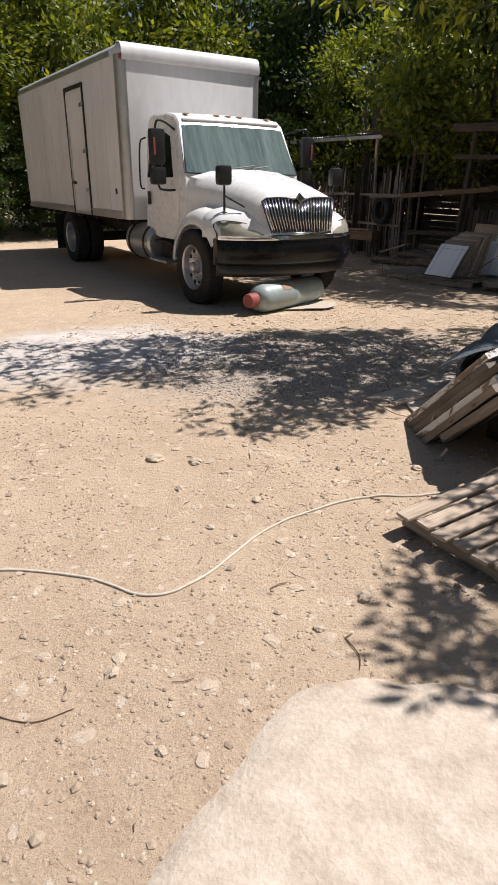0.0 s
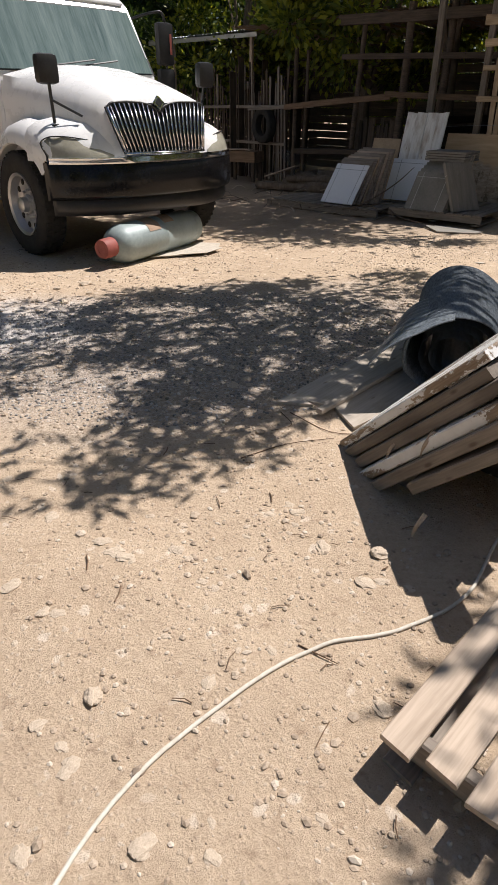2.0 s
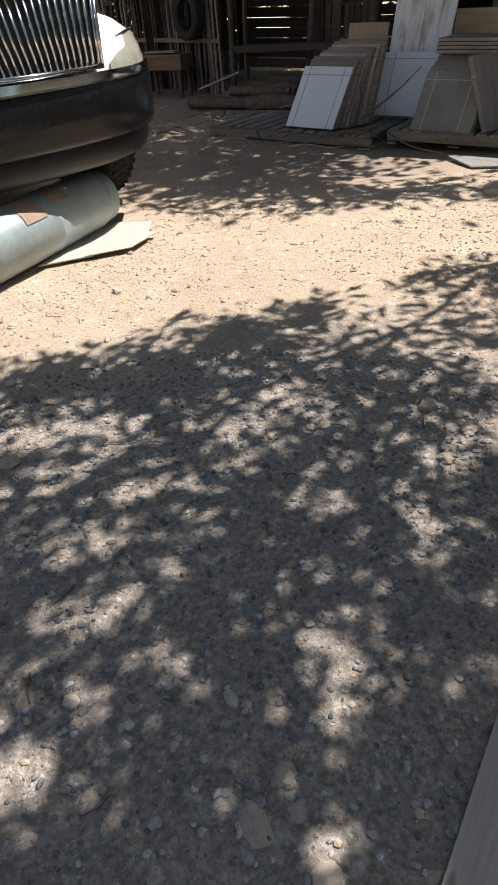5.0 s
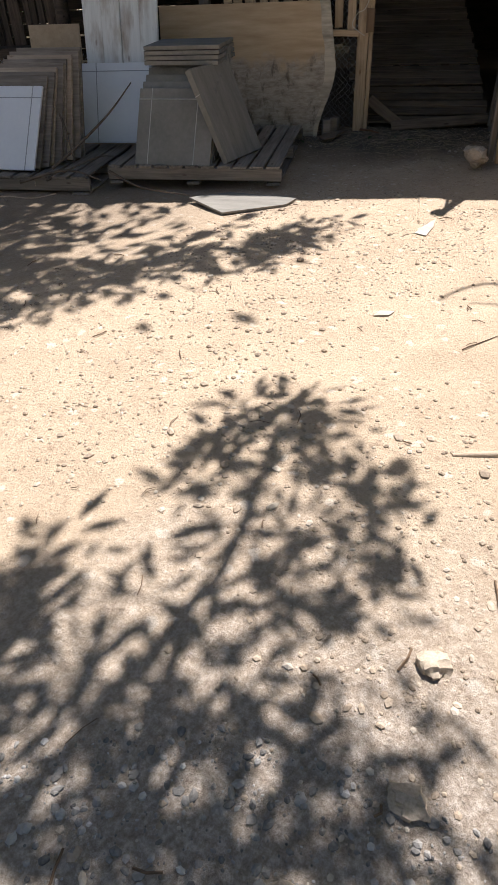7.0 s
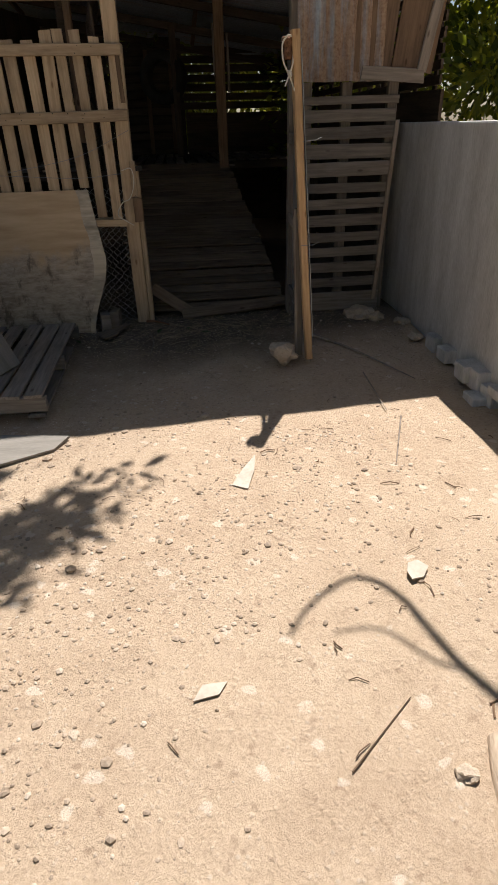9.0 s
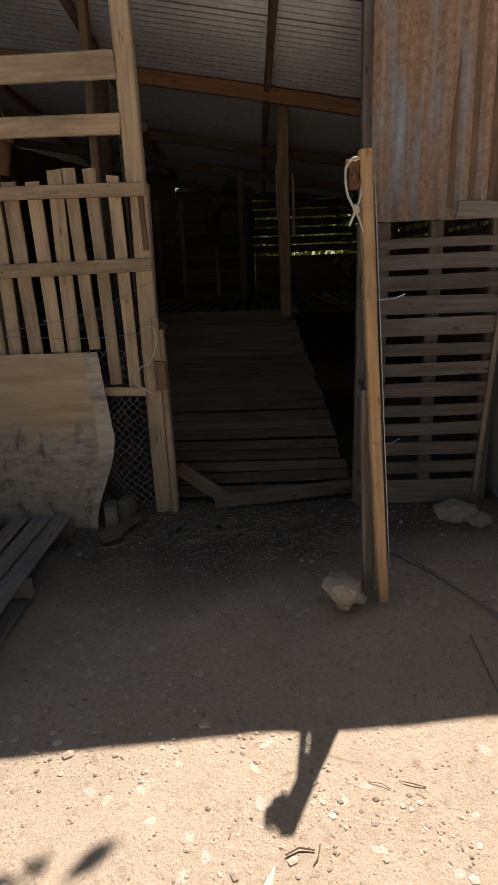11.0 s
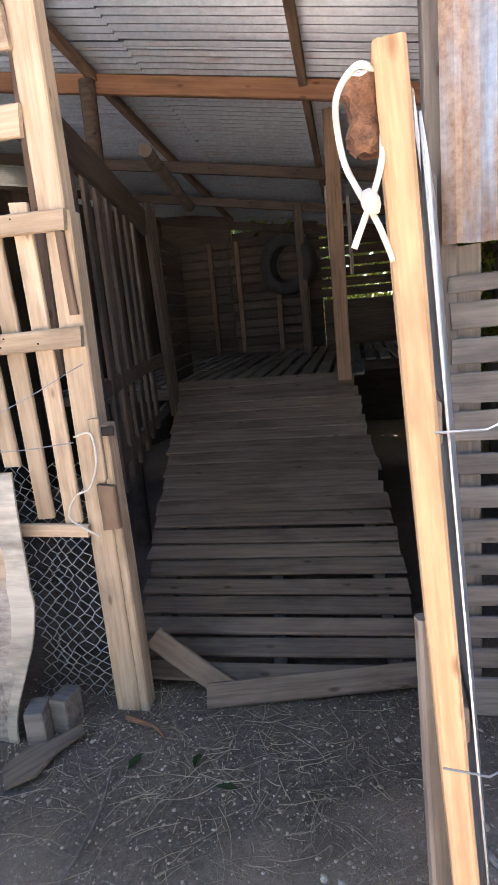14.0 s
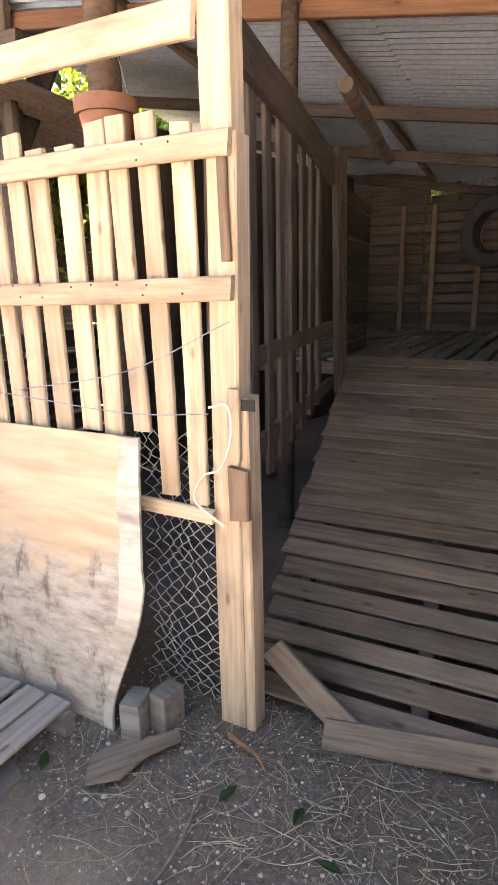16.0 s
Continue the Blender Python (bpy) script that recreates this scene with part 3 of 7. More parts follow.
def right_wall():
    t = thing("slatted_side_wall", "weathered pallet-slat wall panel beside the coop gate", "wall", COOP, kind="structure")
    rnd = random.Random(6)
    z = GZ + 0.02
    hs = (0.15, 0.075, 0.08, 0.075, 0.07, 0.085, 0.075, 0.07, 0.1, 0.1, 0.085, 0.085, 0.055)
    for i, h in enumerate(hs):
        stick("slat", (1.22 + rnd.uniform(-0.01, 0.02), -0.01, z + h / 2), (1.98 + rnd.uniform(-0.02, 0.0) - 0.05 * (1 - i / 12), -0.01, z + h / 2 + rnd.uniform(-0.008, 0.008)), h, 0.02, GREYWOOD, t, seed=i)
        z += h + (0.045 if i < 8 else 0.028)
    for s in (1.28, 1.58, 1.93):
        stick("stud", (s, 0.04, GZ - 0.05), (s + 0.01, 0.04, 1.55), 0.08, 0.05, GREYWOOD, t)
    stick("post", (1.2, 0.03, GZ - 0.1), (1.2, 0.03, roof_z(1.2, 0) - 0.03), 0.09, 0.09, GREYWOOD, t)
    stick("edge_strip", (1.88, -0.045, GZ + 0.1), (1.97, -0.045, 1.3), 0.03, 0.02, PALLETWOOD, t, label="pale batten")
    # rusty sheets above
    tin = thing("rusty_tin_sheet", "rust-streaked corrugated tin sheet nailed above the slatted wall", "metal sheet", COOP)
    m = Matrix.Translation((1.2, -0.075, 1.55)) @ pose(0, 0, 0, 90, 0, 0) @ pose(0, 0, 0, 0, 0, 90) @ pose(0, -0.62, 0)
    part("sheet", corrugated(1.25, 0.62, 0.11, 0.017, rag=0.02), RUSTTIN, tin, m=m)
    door = thing("plank_shutter", "brown board shutter hanging crooked beside the rusty tin", "shutter", COOP)
    stick("frame", (1.66, -0.085, 1.6), (2.12, -0.085, 1.57), 0.09, 0.03, GREYWOOD, door)
    stick("frame", (2.1, -0.085, 1.6), (2.3, -0.085, 2.55), 0.07, 0.03, GREYWOOD, door, label="slanting outer stile")
    for i, (w, mt) in enumerate(((0.15, BROWNWOOD), (0.12, BROWNWOOD), (0.14, BROWNWOOD), (0.15, BROWNWOOD))):
        x = 1.72 + i * 0.135
        stick("board", (x - 0.05 + 0.01 * i, -0.06, 1.6), (x + 0.02 + 0.03 * i, -0.06, 2.6), w + 0.01, 0.018, mt, door, seed=i)
    return t


ORANGEPINE = wood("orange_pine", (0.42, 0.25, 0.12), (0.64, 0.44, 0.25), (0.2, 0.13, 0.08), 0.6, 0.1)


def gate():
    t = thing("coop_gate", "open coop gate with raw pine post and rope loop", "gate", COOP)
    # it stands open, square to the wall
    stick("gate_post", (1.105, -1.1, GZ - 0.0), (0.985, -1.11, 1.74), 0.07, 0.045, ORANGEPINE, t, (1, 0, 0), "raw orange pine edge post")
    stick("gate_post", (1.15, -0.06, GZ + 0.06), (1.16, -0.06, 1.75), 0.085, 0.045, GREYWOOD, t, (1, 0, 0))
    for k, z in enumerate((0.1, 0.65, 1.2, 1.66)):
        x = 1.105 - 0.12 * (z - GZ) / 1.88
        stick("gate_rail", (x + 0.02, -1.08, z), (1.15, -0.08, z), 0.07, 0.022, GREYWOOD, t, (1, 0, 0), seed=k)
    bm = bmesh.new()
    quad = [Vector((1.135, -1.07, 0.0)), Vector((1.17, -0.1, 0.0)), Vector((1.175, -0.1, 1.68)), Vector((1.027, -1.08, 1.66))]
    loft(bm, [quad, [q + Vector((0.004, 0, 0)) for q in quad]])
    part("cover", bm, TIN, t, "dull grey sheet on the gate's far side")
    stick("prop", (1.05, -1.02, GZ), (1.03, -1.0, 0.82), 0.05, 0.03, GREYWOOD, t, (0.3, -1, 0), "grey stake beside the post")
    # rope loop at the head
    head = Matrix.Translation((-0.014, 0, 0))
    rp = curve_points([(0.985, -1.12, 1.705), (0.955, -1.14, 1.71), (0.925, -1.14, 1.672), (0.93, -1.135, 1.6), (0.95, -1.135, 1.552), (0.972, -1.135, 1.512), (0.985, -1.135, 1.48), (0.995, -1.135, 1.452)], 6)
    part("rope", tube(bmesh.new(), rp, 0.0048, 7), ROPE, t, "white rope tied to the post head", head, 180)
    rp2 = curve_points([(0.987, -1.12, 1.63), (0.984, -1.14, 1.59), (0.972, -1.14, 1.55), (0.955, -1.14, 1.51), (0.94, -1.14, 1.475)], 6)
    part("rope", tube(bmesh.new(), rp2, 0.0048, 7), ROPE, t, "", head, 180)
    bm = bmesh.new()
    lathe(bm, [(0.006, -0.018), (0.012, -0.01), (0.014, 0), (0.012, 0.01), (0.006, 0.018)], 10, pose(0.966, -1.14, 1.535, 0, 70, 0))
    part("knot", bm, ROPE, t, "", head, 180)
    # stub of split log between rope and post
    rings = []
    for i in range(13):
        f = i / 12
        rr = 0.027 * (1 + 0.25 * math.sin(f * 9) * f) * (0.75 if i in (0, 12) else 1)
        rings.append([Vector((0.97 - 0.012 * f + rr * (1 + 0.35 * noise.noise((math.cos(a) * 2, math.sin(a) * 2, f * 9))) * math.cos(a), -1.1 + rr * (1 + 0.35 * noise.noise((math.cos(a) * 2, math.sin(a) * 2, f * 9 + 5))) * math.sin(a), 1.605 + 0.105 * f + 0.008 * noise.noise((a * 2, f * 5, 1)))) for a in (2 * math.pi * k / 16 for k in range(16))])
    part("stub", loft(bmesh.new(), rings), STUBWOOD, t, "splintered reddish stub of a log", head, 25)
    for z in (1.2, 0.62):
        part("wire_tie", tube(bmesh.new(), [(1.03, -1.15, z), (1.1, -1.17, z + 0.005), (1.14, -1.16, z + 0.02)], 0.0022, 5), WIREM, t)
    return t


def concrete_wall():
    bm = bmesh.new()
    # a rendered block wall running out from the coop, footing broken at its base
    solid(bm, 2.16, -1.75, 0.53, 0.2, 4.1, 1.5, None, 0.012)
    ob = part("concrete_wall", bm, CONCRETE)
    ob.matrix_basis = COOP
    tagged(ob, "grey rendered concrete block wall with stained base", "wall", kind="structure")
    ft = bmesh.new()
    rnd = random.Random(3)
    for i in range(26):
        y = -0.5 - i * 0.11
        solid(ft, 2.03 + rnd.uniform(-0.02, 0.02), y, GZ - 0.02 + rnd.uniform(-0.02, 0.02), 0.14 * rnd.uniform(0.6, 1.2), 0.15, 0.1 * rnd.uniform(0.6, 1.5), pose(0, 0, 0, 0, rnd.uniform(-5, 5), rnd.uniform(-1, 1)), 0.015)
    f = part("rough_footing", ft, CONCRETE)
    f.matrix_basis = COOP
    tagged(f, "crumbling concrete footing along the wall base", "footing", kind="structure")


def coop_roof():
    # ridges run along the front; sheets lapped from front to back
    t = thing("coop_roof", "corrugated zinc sheet roof of the coop on red-brown beams", "roof", COOP, kind="structure")
    slope_s, slope_d = math.degrees(math.atan(0.165)), -math.degrees(math.atan(0.07))
    for i in range(8):
        d0 = -0.15 + i * 0.8
        for k, (s0, ln) in enumerate(((-3.1, 2.9), (-0.3, 3.2))):
            x = Vector((1, 0, -0.165)).normalized()
            y = Vector((0, 1, -0.07)).normalized()
            z = x.cross(y).normalized()
            m = Matrix((x, z.cross(x), z)).transposed().to_4x4()
            m.translation = Vector((s0, d0, roof_z(s0, d0) + 0.018 + 0.006 * (i % 2) + 0.01 * k))
            part("tin_sheet", corrugated(ln, 0.86, 0.078, 0.02), TIN, t, m=m)
    return t


def coop_frame():
    t = thing("coop_frame", "timber frame of posts, beams and rafters inside the coop", "frame", COOP, kind="structure")
    # the three rear beams get the dark timber in place of deeper shade
    for d, mt, w in ((1.8, BEAMWOOD, 0.11), (3.35, DARKSHADEWOOD, 0.09), (4.6, DARKSHADEWOOD, 0.09), (5.85, DARKSHADEWOOD, 0.09)):
        stick("beam", (-3.0, d, roof_z(-3.0, d) - 0.09), (2.5, d, roof_z(2.5, d) - 0.09), w, 0.05, mt, t, label="red-brown roof beam")
    stick("beam", (-3.0, 0.06, roof_z(-3.0, 0.06) - 0.07), (2.3, 0.06, roof_z(2.3, 0.06) - 0.07), 0.09, 0.04, BEAMWOOD, t)
    for s in (-1.7, -0.55, 0.72, 2.0):
        stick("rafter", (s, -0.1, roof_z(s, -0.1) - 0.035), (s, 5.9, roof_z(s, 5.9) - 0.035), 0.05, 0.06, BROWNWOOD, t, (0, 0, 1))
    # uprights
    stick("pole", (0.86, 2.25, GZ), (0.84, 2.25, roof_z(0.85, 2.25) - 0.0), 0.1, 0.07, BROWNWOOD, t, label="brown timber prop at the ramp head")
    stick("pole_batten", (0.79, 2.3, 1.75), (0.78, 2.3, 2.2), 0.025, 0.05, GREYWOOD, t)
    stick("pole_batten", (0.93, 2.3, 1.6), (0.92, 2.3, 2.12), 0.025, 0.05, GREYWOOD, t)
    stick("pole", (0.42, 4.6, 0.9), (0.4, 4.6, roof_z(0.4, 4.6) - 0.09), 0.09, 0.07, DARKSHADEWOOD, t)
    log("pole", (-0.62, 1.75, GZ), (-0.6, 1.75, roof_z(-0.6, 1.75) - 0.06), 0.055, DARKSHADEWOOD, t, "round pole toned dark for the coop's shade", 0.05)
    log("pole", (-1.25, 0.9, GZ), (-1.2, 0.9, roof_z(-1.2, 0.9) - 0.05), 0.085, BROWNWOOD, t, None, 0.08, 5)
    stick("pole", (-0.42, 0.55, 1.2), (-0.4, 0.55, roof_z(-0.4, 0.55) - 0.04), 0.05, 0.09, BROWNWOOD, t)
    log("cross_log", (-0.33, 1.9, 2.48), (-0.48, 3.5, 2.4), 0.045, BARK, t, "round log with pale sawn end", 0.05)
    return t


def ramp_floor():
    t = thing("plank_ramp", "dark worn plank ramp of pallet boards leading up into the coop", "ramp", COOP)
    rnd = random.Random(12)
    n = 22
    for i in range(n):
        f = i / (n - 1)
        d, z = 0.14 + f * 2.16, -0.06 + f * 0.97
        l, r = -0.1 - 0.3 * f, 1.16 - 0.25 * f
        gap = 0.8 if i < 9 else (0.95, 0.99, 0.92, 0.98)[i % 4]
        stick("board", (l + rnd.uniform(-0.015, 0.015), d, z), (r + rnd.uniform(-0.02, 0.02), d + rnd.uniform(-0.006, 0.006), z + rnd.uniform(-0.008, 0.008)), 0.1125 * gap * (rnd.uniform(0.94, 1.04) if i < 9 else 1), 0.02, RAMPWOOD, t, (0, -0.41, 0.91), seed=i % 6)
    for l, r in ((0.02, -0.3), (0.55, 0.28), (1.03, 0.83)):
        stick("bearer", (l, 0.16, -0.11), (r, 2.3, 0.86), 0.06, 0.08, DARKSHADEWOOD, t, (0, -0.41, 0.91))
    p = thing("slat_platform", "raised slatted floor of dark boards inside the coop", "floor", COOP, kind="structure")
    for j in range(3):
        for i in range(26):
            s = -1.5 + i * 0.135
            if j == 0 and s > 0.95:
                continue
            stick("slat", (s, 2.42 + j * 1.2 + rnd.uniform(-0.03, 0.03), 0.9), (s + rnd.uniform(-0.02, 0.02), 3.56 + j * 1.2, 0.9), 0.095, 0.02, GREYWOOD, p, (0, 0, 1), seed=i % 4)
        for k in range(2):
            stick("joist", (-1.5, 2.5 + j * 1.2 + k * 0.95, 0.84), (2.2 if j else 0.9, 2.5 + j * 1.2 + k * 0.95, 0.84), 0.07, 0.09, DARKSHADEWOOD, p, (0, 0, 1))
    for s in (-1.4, 0.3, 2.1):
        for d in (3.4, 5.7):
            stick("leg", (s, d, GZ), (s, d, 0.8), 0.09, 0.09, DARKSHADEWOOD, p)
    return t


def inner_walls():
    rnd = random.Random(21)
    # inner walls: the coop's dimness is put into the timber colour
    left = thing("slatted_partition", "upright-slat partition beside the ramp, toned dark for the coop's shade", "partition", COOP, kind="structure")
    stick("rail", (-0.2, 0.35, 2.17), (-0.42, 2.0, 2.05), 0.16, 0.035, DARKSHADEWOOD, left, (1, 0.1, 0))
    stick("rail", (-0.22, 0.35, 1.1), (-0.42, 2.0, 1.15), 0.08, 0.03, DARKSHADEWOOD, left, (1, 0.1, 0))
    stick("rail", (-0.22, 0.35, 0.72), (-0.42, 2.0, 0.8), 0.08, 0.03, DARKSHADEWOOD, left, (1, 0.1, 0))
    for i in range(7):
        d = 0.5 + i * 0.19
        s = -0.2 - 0.13 * (d - 0.35)
        stick("slat", (s, d, 0.55 + 0.03 * i), (s - 0.02, d + 0.02, 2.12), 0.075, 0.02, DARKSHADEWOOD, left, (1, 0.12, 0), seed=i % 3)
    for i in range(6):
        d = 1.96 + i * 0.055
        stick("pole", (-0.36 - 0.01 * i, d, 0.75 + 0.02 * i), (-0.4 - 0.008 * i, d, 2.16 + rnd.uniform(-0.06, 0.08)), 0.04, 0.03, DARKSHADEWOOD, left, (0.5, -1, 0), seed=i % 3)
    pal = thing("stacked_pallet", "pallet standing on edge past the partition, toned dark for the shade", "pallet", COOP)
    for i in range(11):
        stick("board", (-0.5, 2.35 + 0.0, 0.95 + i * 0.105), (-0.58, 3.35, 0.95 + i * 0.105), 0.09, 0.02, DARKSHADEWOOD, pal, (1, 0.1, 0), seed=i % 3)
    back = thing("pallet_back_wall", "back wall of upright pallets inside the coop, toned dark for the shade", "wall", COOP, kind="structure")
    for i in range(13):
        z = 0.95 + i * 0.112
        for s0, s1 in ((-1.6, -0.62), (-0.6, 0.35)):
            stick("slat", (s0 + rnd.uniform(-0.02, 0.02), 5.8, z), (s1, 5.8, z + rnd.uniform(-0.006, 0.006)), 0.09, 0.02, DARKSHADEWOOD, back, seed=i % 4)
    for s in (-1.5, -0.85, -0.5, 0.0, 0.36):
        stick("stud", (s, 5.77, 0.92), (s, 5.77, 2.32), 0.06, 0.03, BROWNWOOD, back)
    # these two are added behind the pallets to shut out daylight
    stick("solid_board", (-3.1, 5.97, 1.35), (-0.6, 5.97, 1.35), 2.75, 0.02, DARKSHADEWOOD, back)
    stick("solid_board", (-0.59, 5.97, 1.2), (0.55, 5.97, 1.2), 2.55, 0.02, DARKSHADEWOOD, back)
    stick("solid_board", (0.56, 5.97, 0.65), (2.5, 5.97, 0.65), 1.7, 0.02, DARKSHADEWOOD, back)
    for i in range(7):
        z = 1.58 + i * 0.125
        stick("slat", (0.4, 5.9, z), (2.5, 5.9, z), 0.1, 0.02, DARKSHADEWOOD, back, seed=i % 4)
    rt = thing("slatted_right_wall", "coop side wall toned dark for the shade, slats above a solid skirt, daylight through the gaps", "wall", COOP, kind="structure")
    stick("skirt", (2.35, 0.1, 0.66), (2.35, 5.9, 0.66), 1.7, 0.025, DARKSHADEWOOD, rt, (1, 0, 0))
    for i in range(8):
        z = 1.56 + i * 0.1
        stick("slat", (2.33, 0.1, z), (2.33, 5.9, z + rnd.uniform(-0.01, 0.01)), 0.066, 0.02, DARKSHADEWOOD, rt, (1, 0, 0), seed=i % 4)
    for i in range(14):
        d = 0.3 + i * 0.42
        stick("picket", (2.37, d, 1.45), (2.37, d, 2.42 + rnd.uniform(-0.1, 0.05)), 0.06, 0.02, DARKSHADEWOOD, rt, (1, 0, 0), seed=i % 3)
    lw = thing("boarded_left_wall", "board wall at the coop's far side with open top, toned dark for the shade", "wall", COOP, kind="structure")
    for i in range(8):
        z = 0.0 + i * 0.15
        stick("board", (-2.3, 0.05, z), (-2.3, 2.6, z + rnd.uniform(-0.01, 0.01)), 0.12, 0.02, DARKSHADEWOOD, lw, (1, 0, 0), seed=i % 4)
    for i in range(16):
        stick("board", (-2.3 + i * 0.052, 2.6 + i * 0.21, GZ), (-2.3 + i * 0.052, 2.6 + i * 0.21, 2.7), 0.225, 0.02, DARKSHADEWOOD, lw, (1, -0.25, 0), seed=i % 4)


def tyre_profile(R, w):
    return [(R * 0.6, -w * 0.36), (R * 0.66, -w * 0.46), (R * 0.82, -w * 0.5), (R * 0.94, -w * 0.46), (R * 0.985, -w * 0.38), (R, -w * 0.2), (R, w * 0.2), (R * 0.985, w * 0.38), (R * 0.94, w * 0.46), (R * 0.82, w * 0.5), (R * 0.66, w * 0.46), (R * 0.6, w * 0.36)]


def ring_lathe(bm, prof, seg, m):
    rings = [[m @ Vector((x, r * math.cos(a), r * math.sin(a))) for r, x in prof] for a in (2 * math.pi * i / seg for i in range(seg))]
    rr = [[bm.verts.new(p) for p in r] for r in rings]
    n = len(prof)
    for i in range(seg):
        a, b = rr[i], rr[(i + 1) % seg]
        for k in range(n):
            bm.faces.new((a[k], a[(k + 1) % n], b[(k + 1) % n], b[k]))
    bmesh.ops.recalc_face_normals(bm, faces=bm.faces)
    return bm


coop_front()
warped_plywood()
right_wall()
gate()
concrete_wall()
coop_roof()
coop_frame()
ramp_floor()
inner_walls()
wire = thing("chicken_wire", "crumpled chain-link wire closing the gap under the pickets", "wire mesh", COOP)
link_wire("mesh", wire, -0.45, -0.08, GZ + 0.02, 0.95, 0.03)
tyre = new("hanging_tyre", mesh_of(ring_lathe(bmesh.new(), tyre_profile(0.33, 0.2), 40, Matrix()), "tyre", RUBBER, 40))
tyre.matrix_basis = COOP @ pose(0.25, 4.75, 1.9, 0, 0, 65)
tagged(tyre, "worn black tyre hanging at the back of the coop", "tyre")


# ---- the box truck ----
def box_truck():
    t = thing("box_truck", "white bonneted box truck with dusty cargo body, parked in the yard", "truck", TRUCK)
    # cargo body: rounded upright front corners and a rolled front top edge
    F, R, W, Z0, Z1 = -2.08, -8.34, 1.3, 1.07, 3.6
    bm = bmesh.new()
    def outline(inset, rad):
        w = W - inset
        f = F - inset
        pts = [(R, -w), (f - rad, -w)]
        pts += [(f - rad + rad * math.sin(k), -w + rad - rad * math.cos(k)) for k in (math.pi / 2 * i / 5 for i in range(1, 6))]
        pts += [(f - rad + rad * math.cos(k), w - rad + rad * math.sin(k)) for k in (math.pi / 2 * i / 5 for i in range(1, 6))]
        pts += [(R, w)]
        return pts
    rings = [[Vector((a, b, z)) for a, b in outline(i, 0.12)] for i, z in ((0, Z0), (0, Z1 - 0.16), (0.015, Z1 - 0.09), (0.05, Z1 - 0.03), (0.11, Z1))]
    loft(bm, rings)
    box = part("cargo_box", bm, BOXWHITE, t, "dusty white panelled cargo body", smooth_angle=35)
    # aluminium corner posts, bottom and top rails
    for sgn in (-1, 1):
        bm = bmesh.new()
        arc = [(F - 0.12 + 0.124 * math.sin(k), sgn * (W - 0.12 + 0.124 * math.cos(k))) for k in (math.pi / 2 * i / 6 for i in range(7))]
        arc = [(F - 0.2, sgn * (W + 0.004))] + arc
        loft(bm, [[Vector((a, b, z)) for a, b in arc] for z in (Z0, Z1 - 0.16)], False, False)
        bmesh.ops.solidify(bm, geom=bm.faces[:], thickness=0.004)
        part("corner_post", bm, ALU, box, "dull aluminium corner post", smooth_angle=40)
        b = sgn * (W + 0.006)
        part("bottom_rail", solid(bmesh.new(), (F + R) / 2 - 0.1, b, Z0 + 0.06, R - F + 0.3, 0.012, 0.13, None, 0.004), ALU, box)
        part("top_rail", solid(bmesh.new(), (F + R) / 2 - 0.15, b, Z1 - 0.13, R - F + 0.4, 0.012, 0.08, None, 0.004), ALU, box)
        part("marker_lamp", solid(bmesh.new(), F - 0.045, sgn * (W - 0.05), Z1 - 0.2, 0.1, 0.06, 0.07, pose(0, 0, 0), 0.015), REDLENS, box, "small dull red marker lamp")
        for i in range(9):
            a = F - 0.75 - i * 0.62
            part("seam", solid(bmesh.new(), a, sgn * (W + 0.003), (Z0 + Z1) / 2 - 0.02, 0.012, 0.006, Z1 - Z0 - 0.3), BOXWHITE, box)
    # rolled front cap
    bm = bmesh.new()
    prof = [(F + 0.006, Z1 - 0.24), (F + 0.02, Z1 - 0.2), (F + 0.02, Z1 - 0.14), (F + 0.0, Z1 - 0.06), (F - 0.05, Z1 - 0.01), (F - 0.14, Z1 + 0.012), (F - 0.2, Z1 + 0.008)]
    loft(bm, [[Vector((a, b, z)) for a, z in prof] for b in (-W + 0.05, -W + 0.12, W - 0.12, W - 0.05)], False, False)
    bmesh.ops.solidify(bm, geom=bm.faces[:], thickness=-0.006)
    part("front_cap", bm, BOXWHITE, box, "rolled white front cap", smooth_angle=60)
    # side door of the box, on the truck's right
    dr = part("side_door", solid(bmesh.new(), F - 2.25, -W - 0.008, 2.12, 0.92, 0.014, 2.0, None, 0.005), BOXWHITE, box, "white side door in a black rubber frame")
    for da, w in ((-0.5, 0.06), (0.5, 0.06)):
        part("door_seal", solid(bmesh.new(), F - 2.25 + da, -W - 0.012, 2.14, w, 0.022, 2.14, None, 0.006), BLACK, dr)
    part("door_seal", solid(bmesh.new(), F - 2.25, -W - 0.012, 3.2, 1.06, 0.022, 0.07, None, 0.006), BLACK, dr)
    part("hinge_bar", tube(bmesh.new(), [(F - 2.63, -W - 0.03, 1.25), (F - 2.63, -W - 0.03, 2.6)], 0.018, 8), ALU, dr)
    for z in (1.5, 2.15, 2.9):
        part("hinge", solid(bmesh.new(), F - 1.83, -W - 0.025, z, 0.16, 0.03, 0.07, None, 0.008), ALU, dr)
    part("handle", solid(bmesh.new(), F - 2.55, -W - 0.035, 1.62, 0.14, 0.04, 0.05, None, 0.01), BLACK, dr)
    part("latch", solid(bmesh.new(), F - 0.42, -W - 0.012, 1.5, 0.05, 0.02, 0.09, None, 0.008), BLACK, box)
    # chassis
    ch = part("chassis", solid(bmesh.new(), -3.7, 0.42, 0.86, 8.9, 0.08, 0.25, None, 0.01), CHASSIS, t, "dirty dark ladder chassis")
    part("rail", solid(bmesh.new(), -3.7, -0.42, 0.86, 8.9, 0.08, 0.25, None, 0.01), CHASSIS, ch)
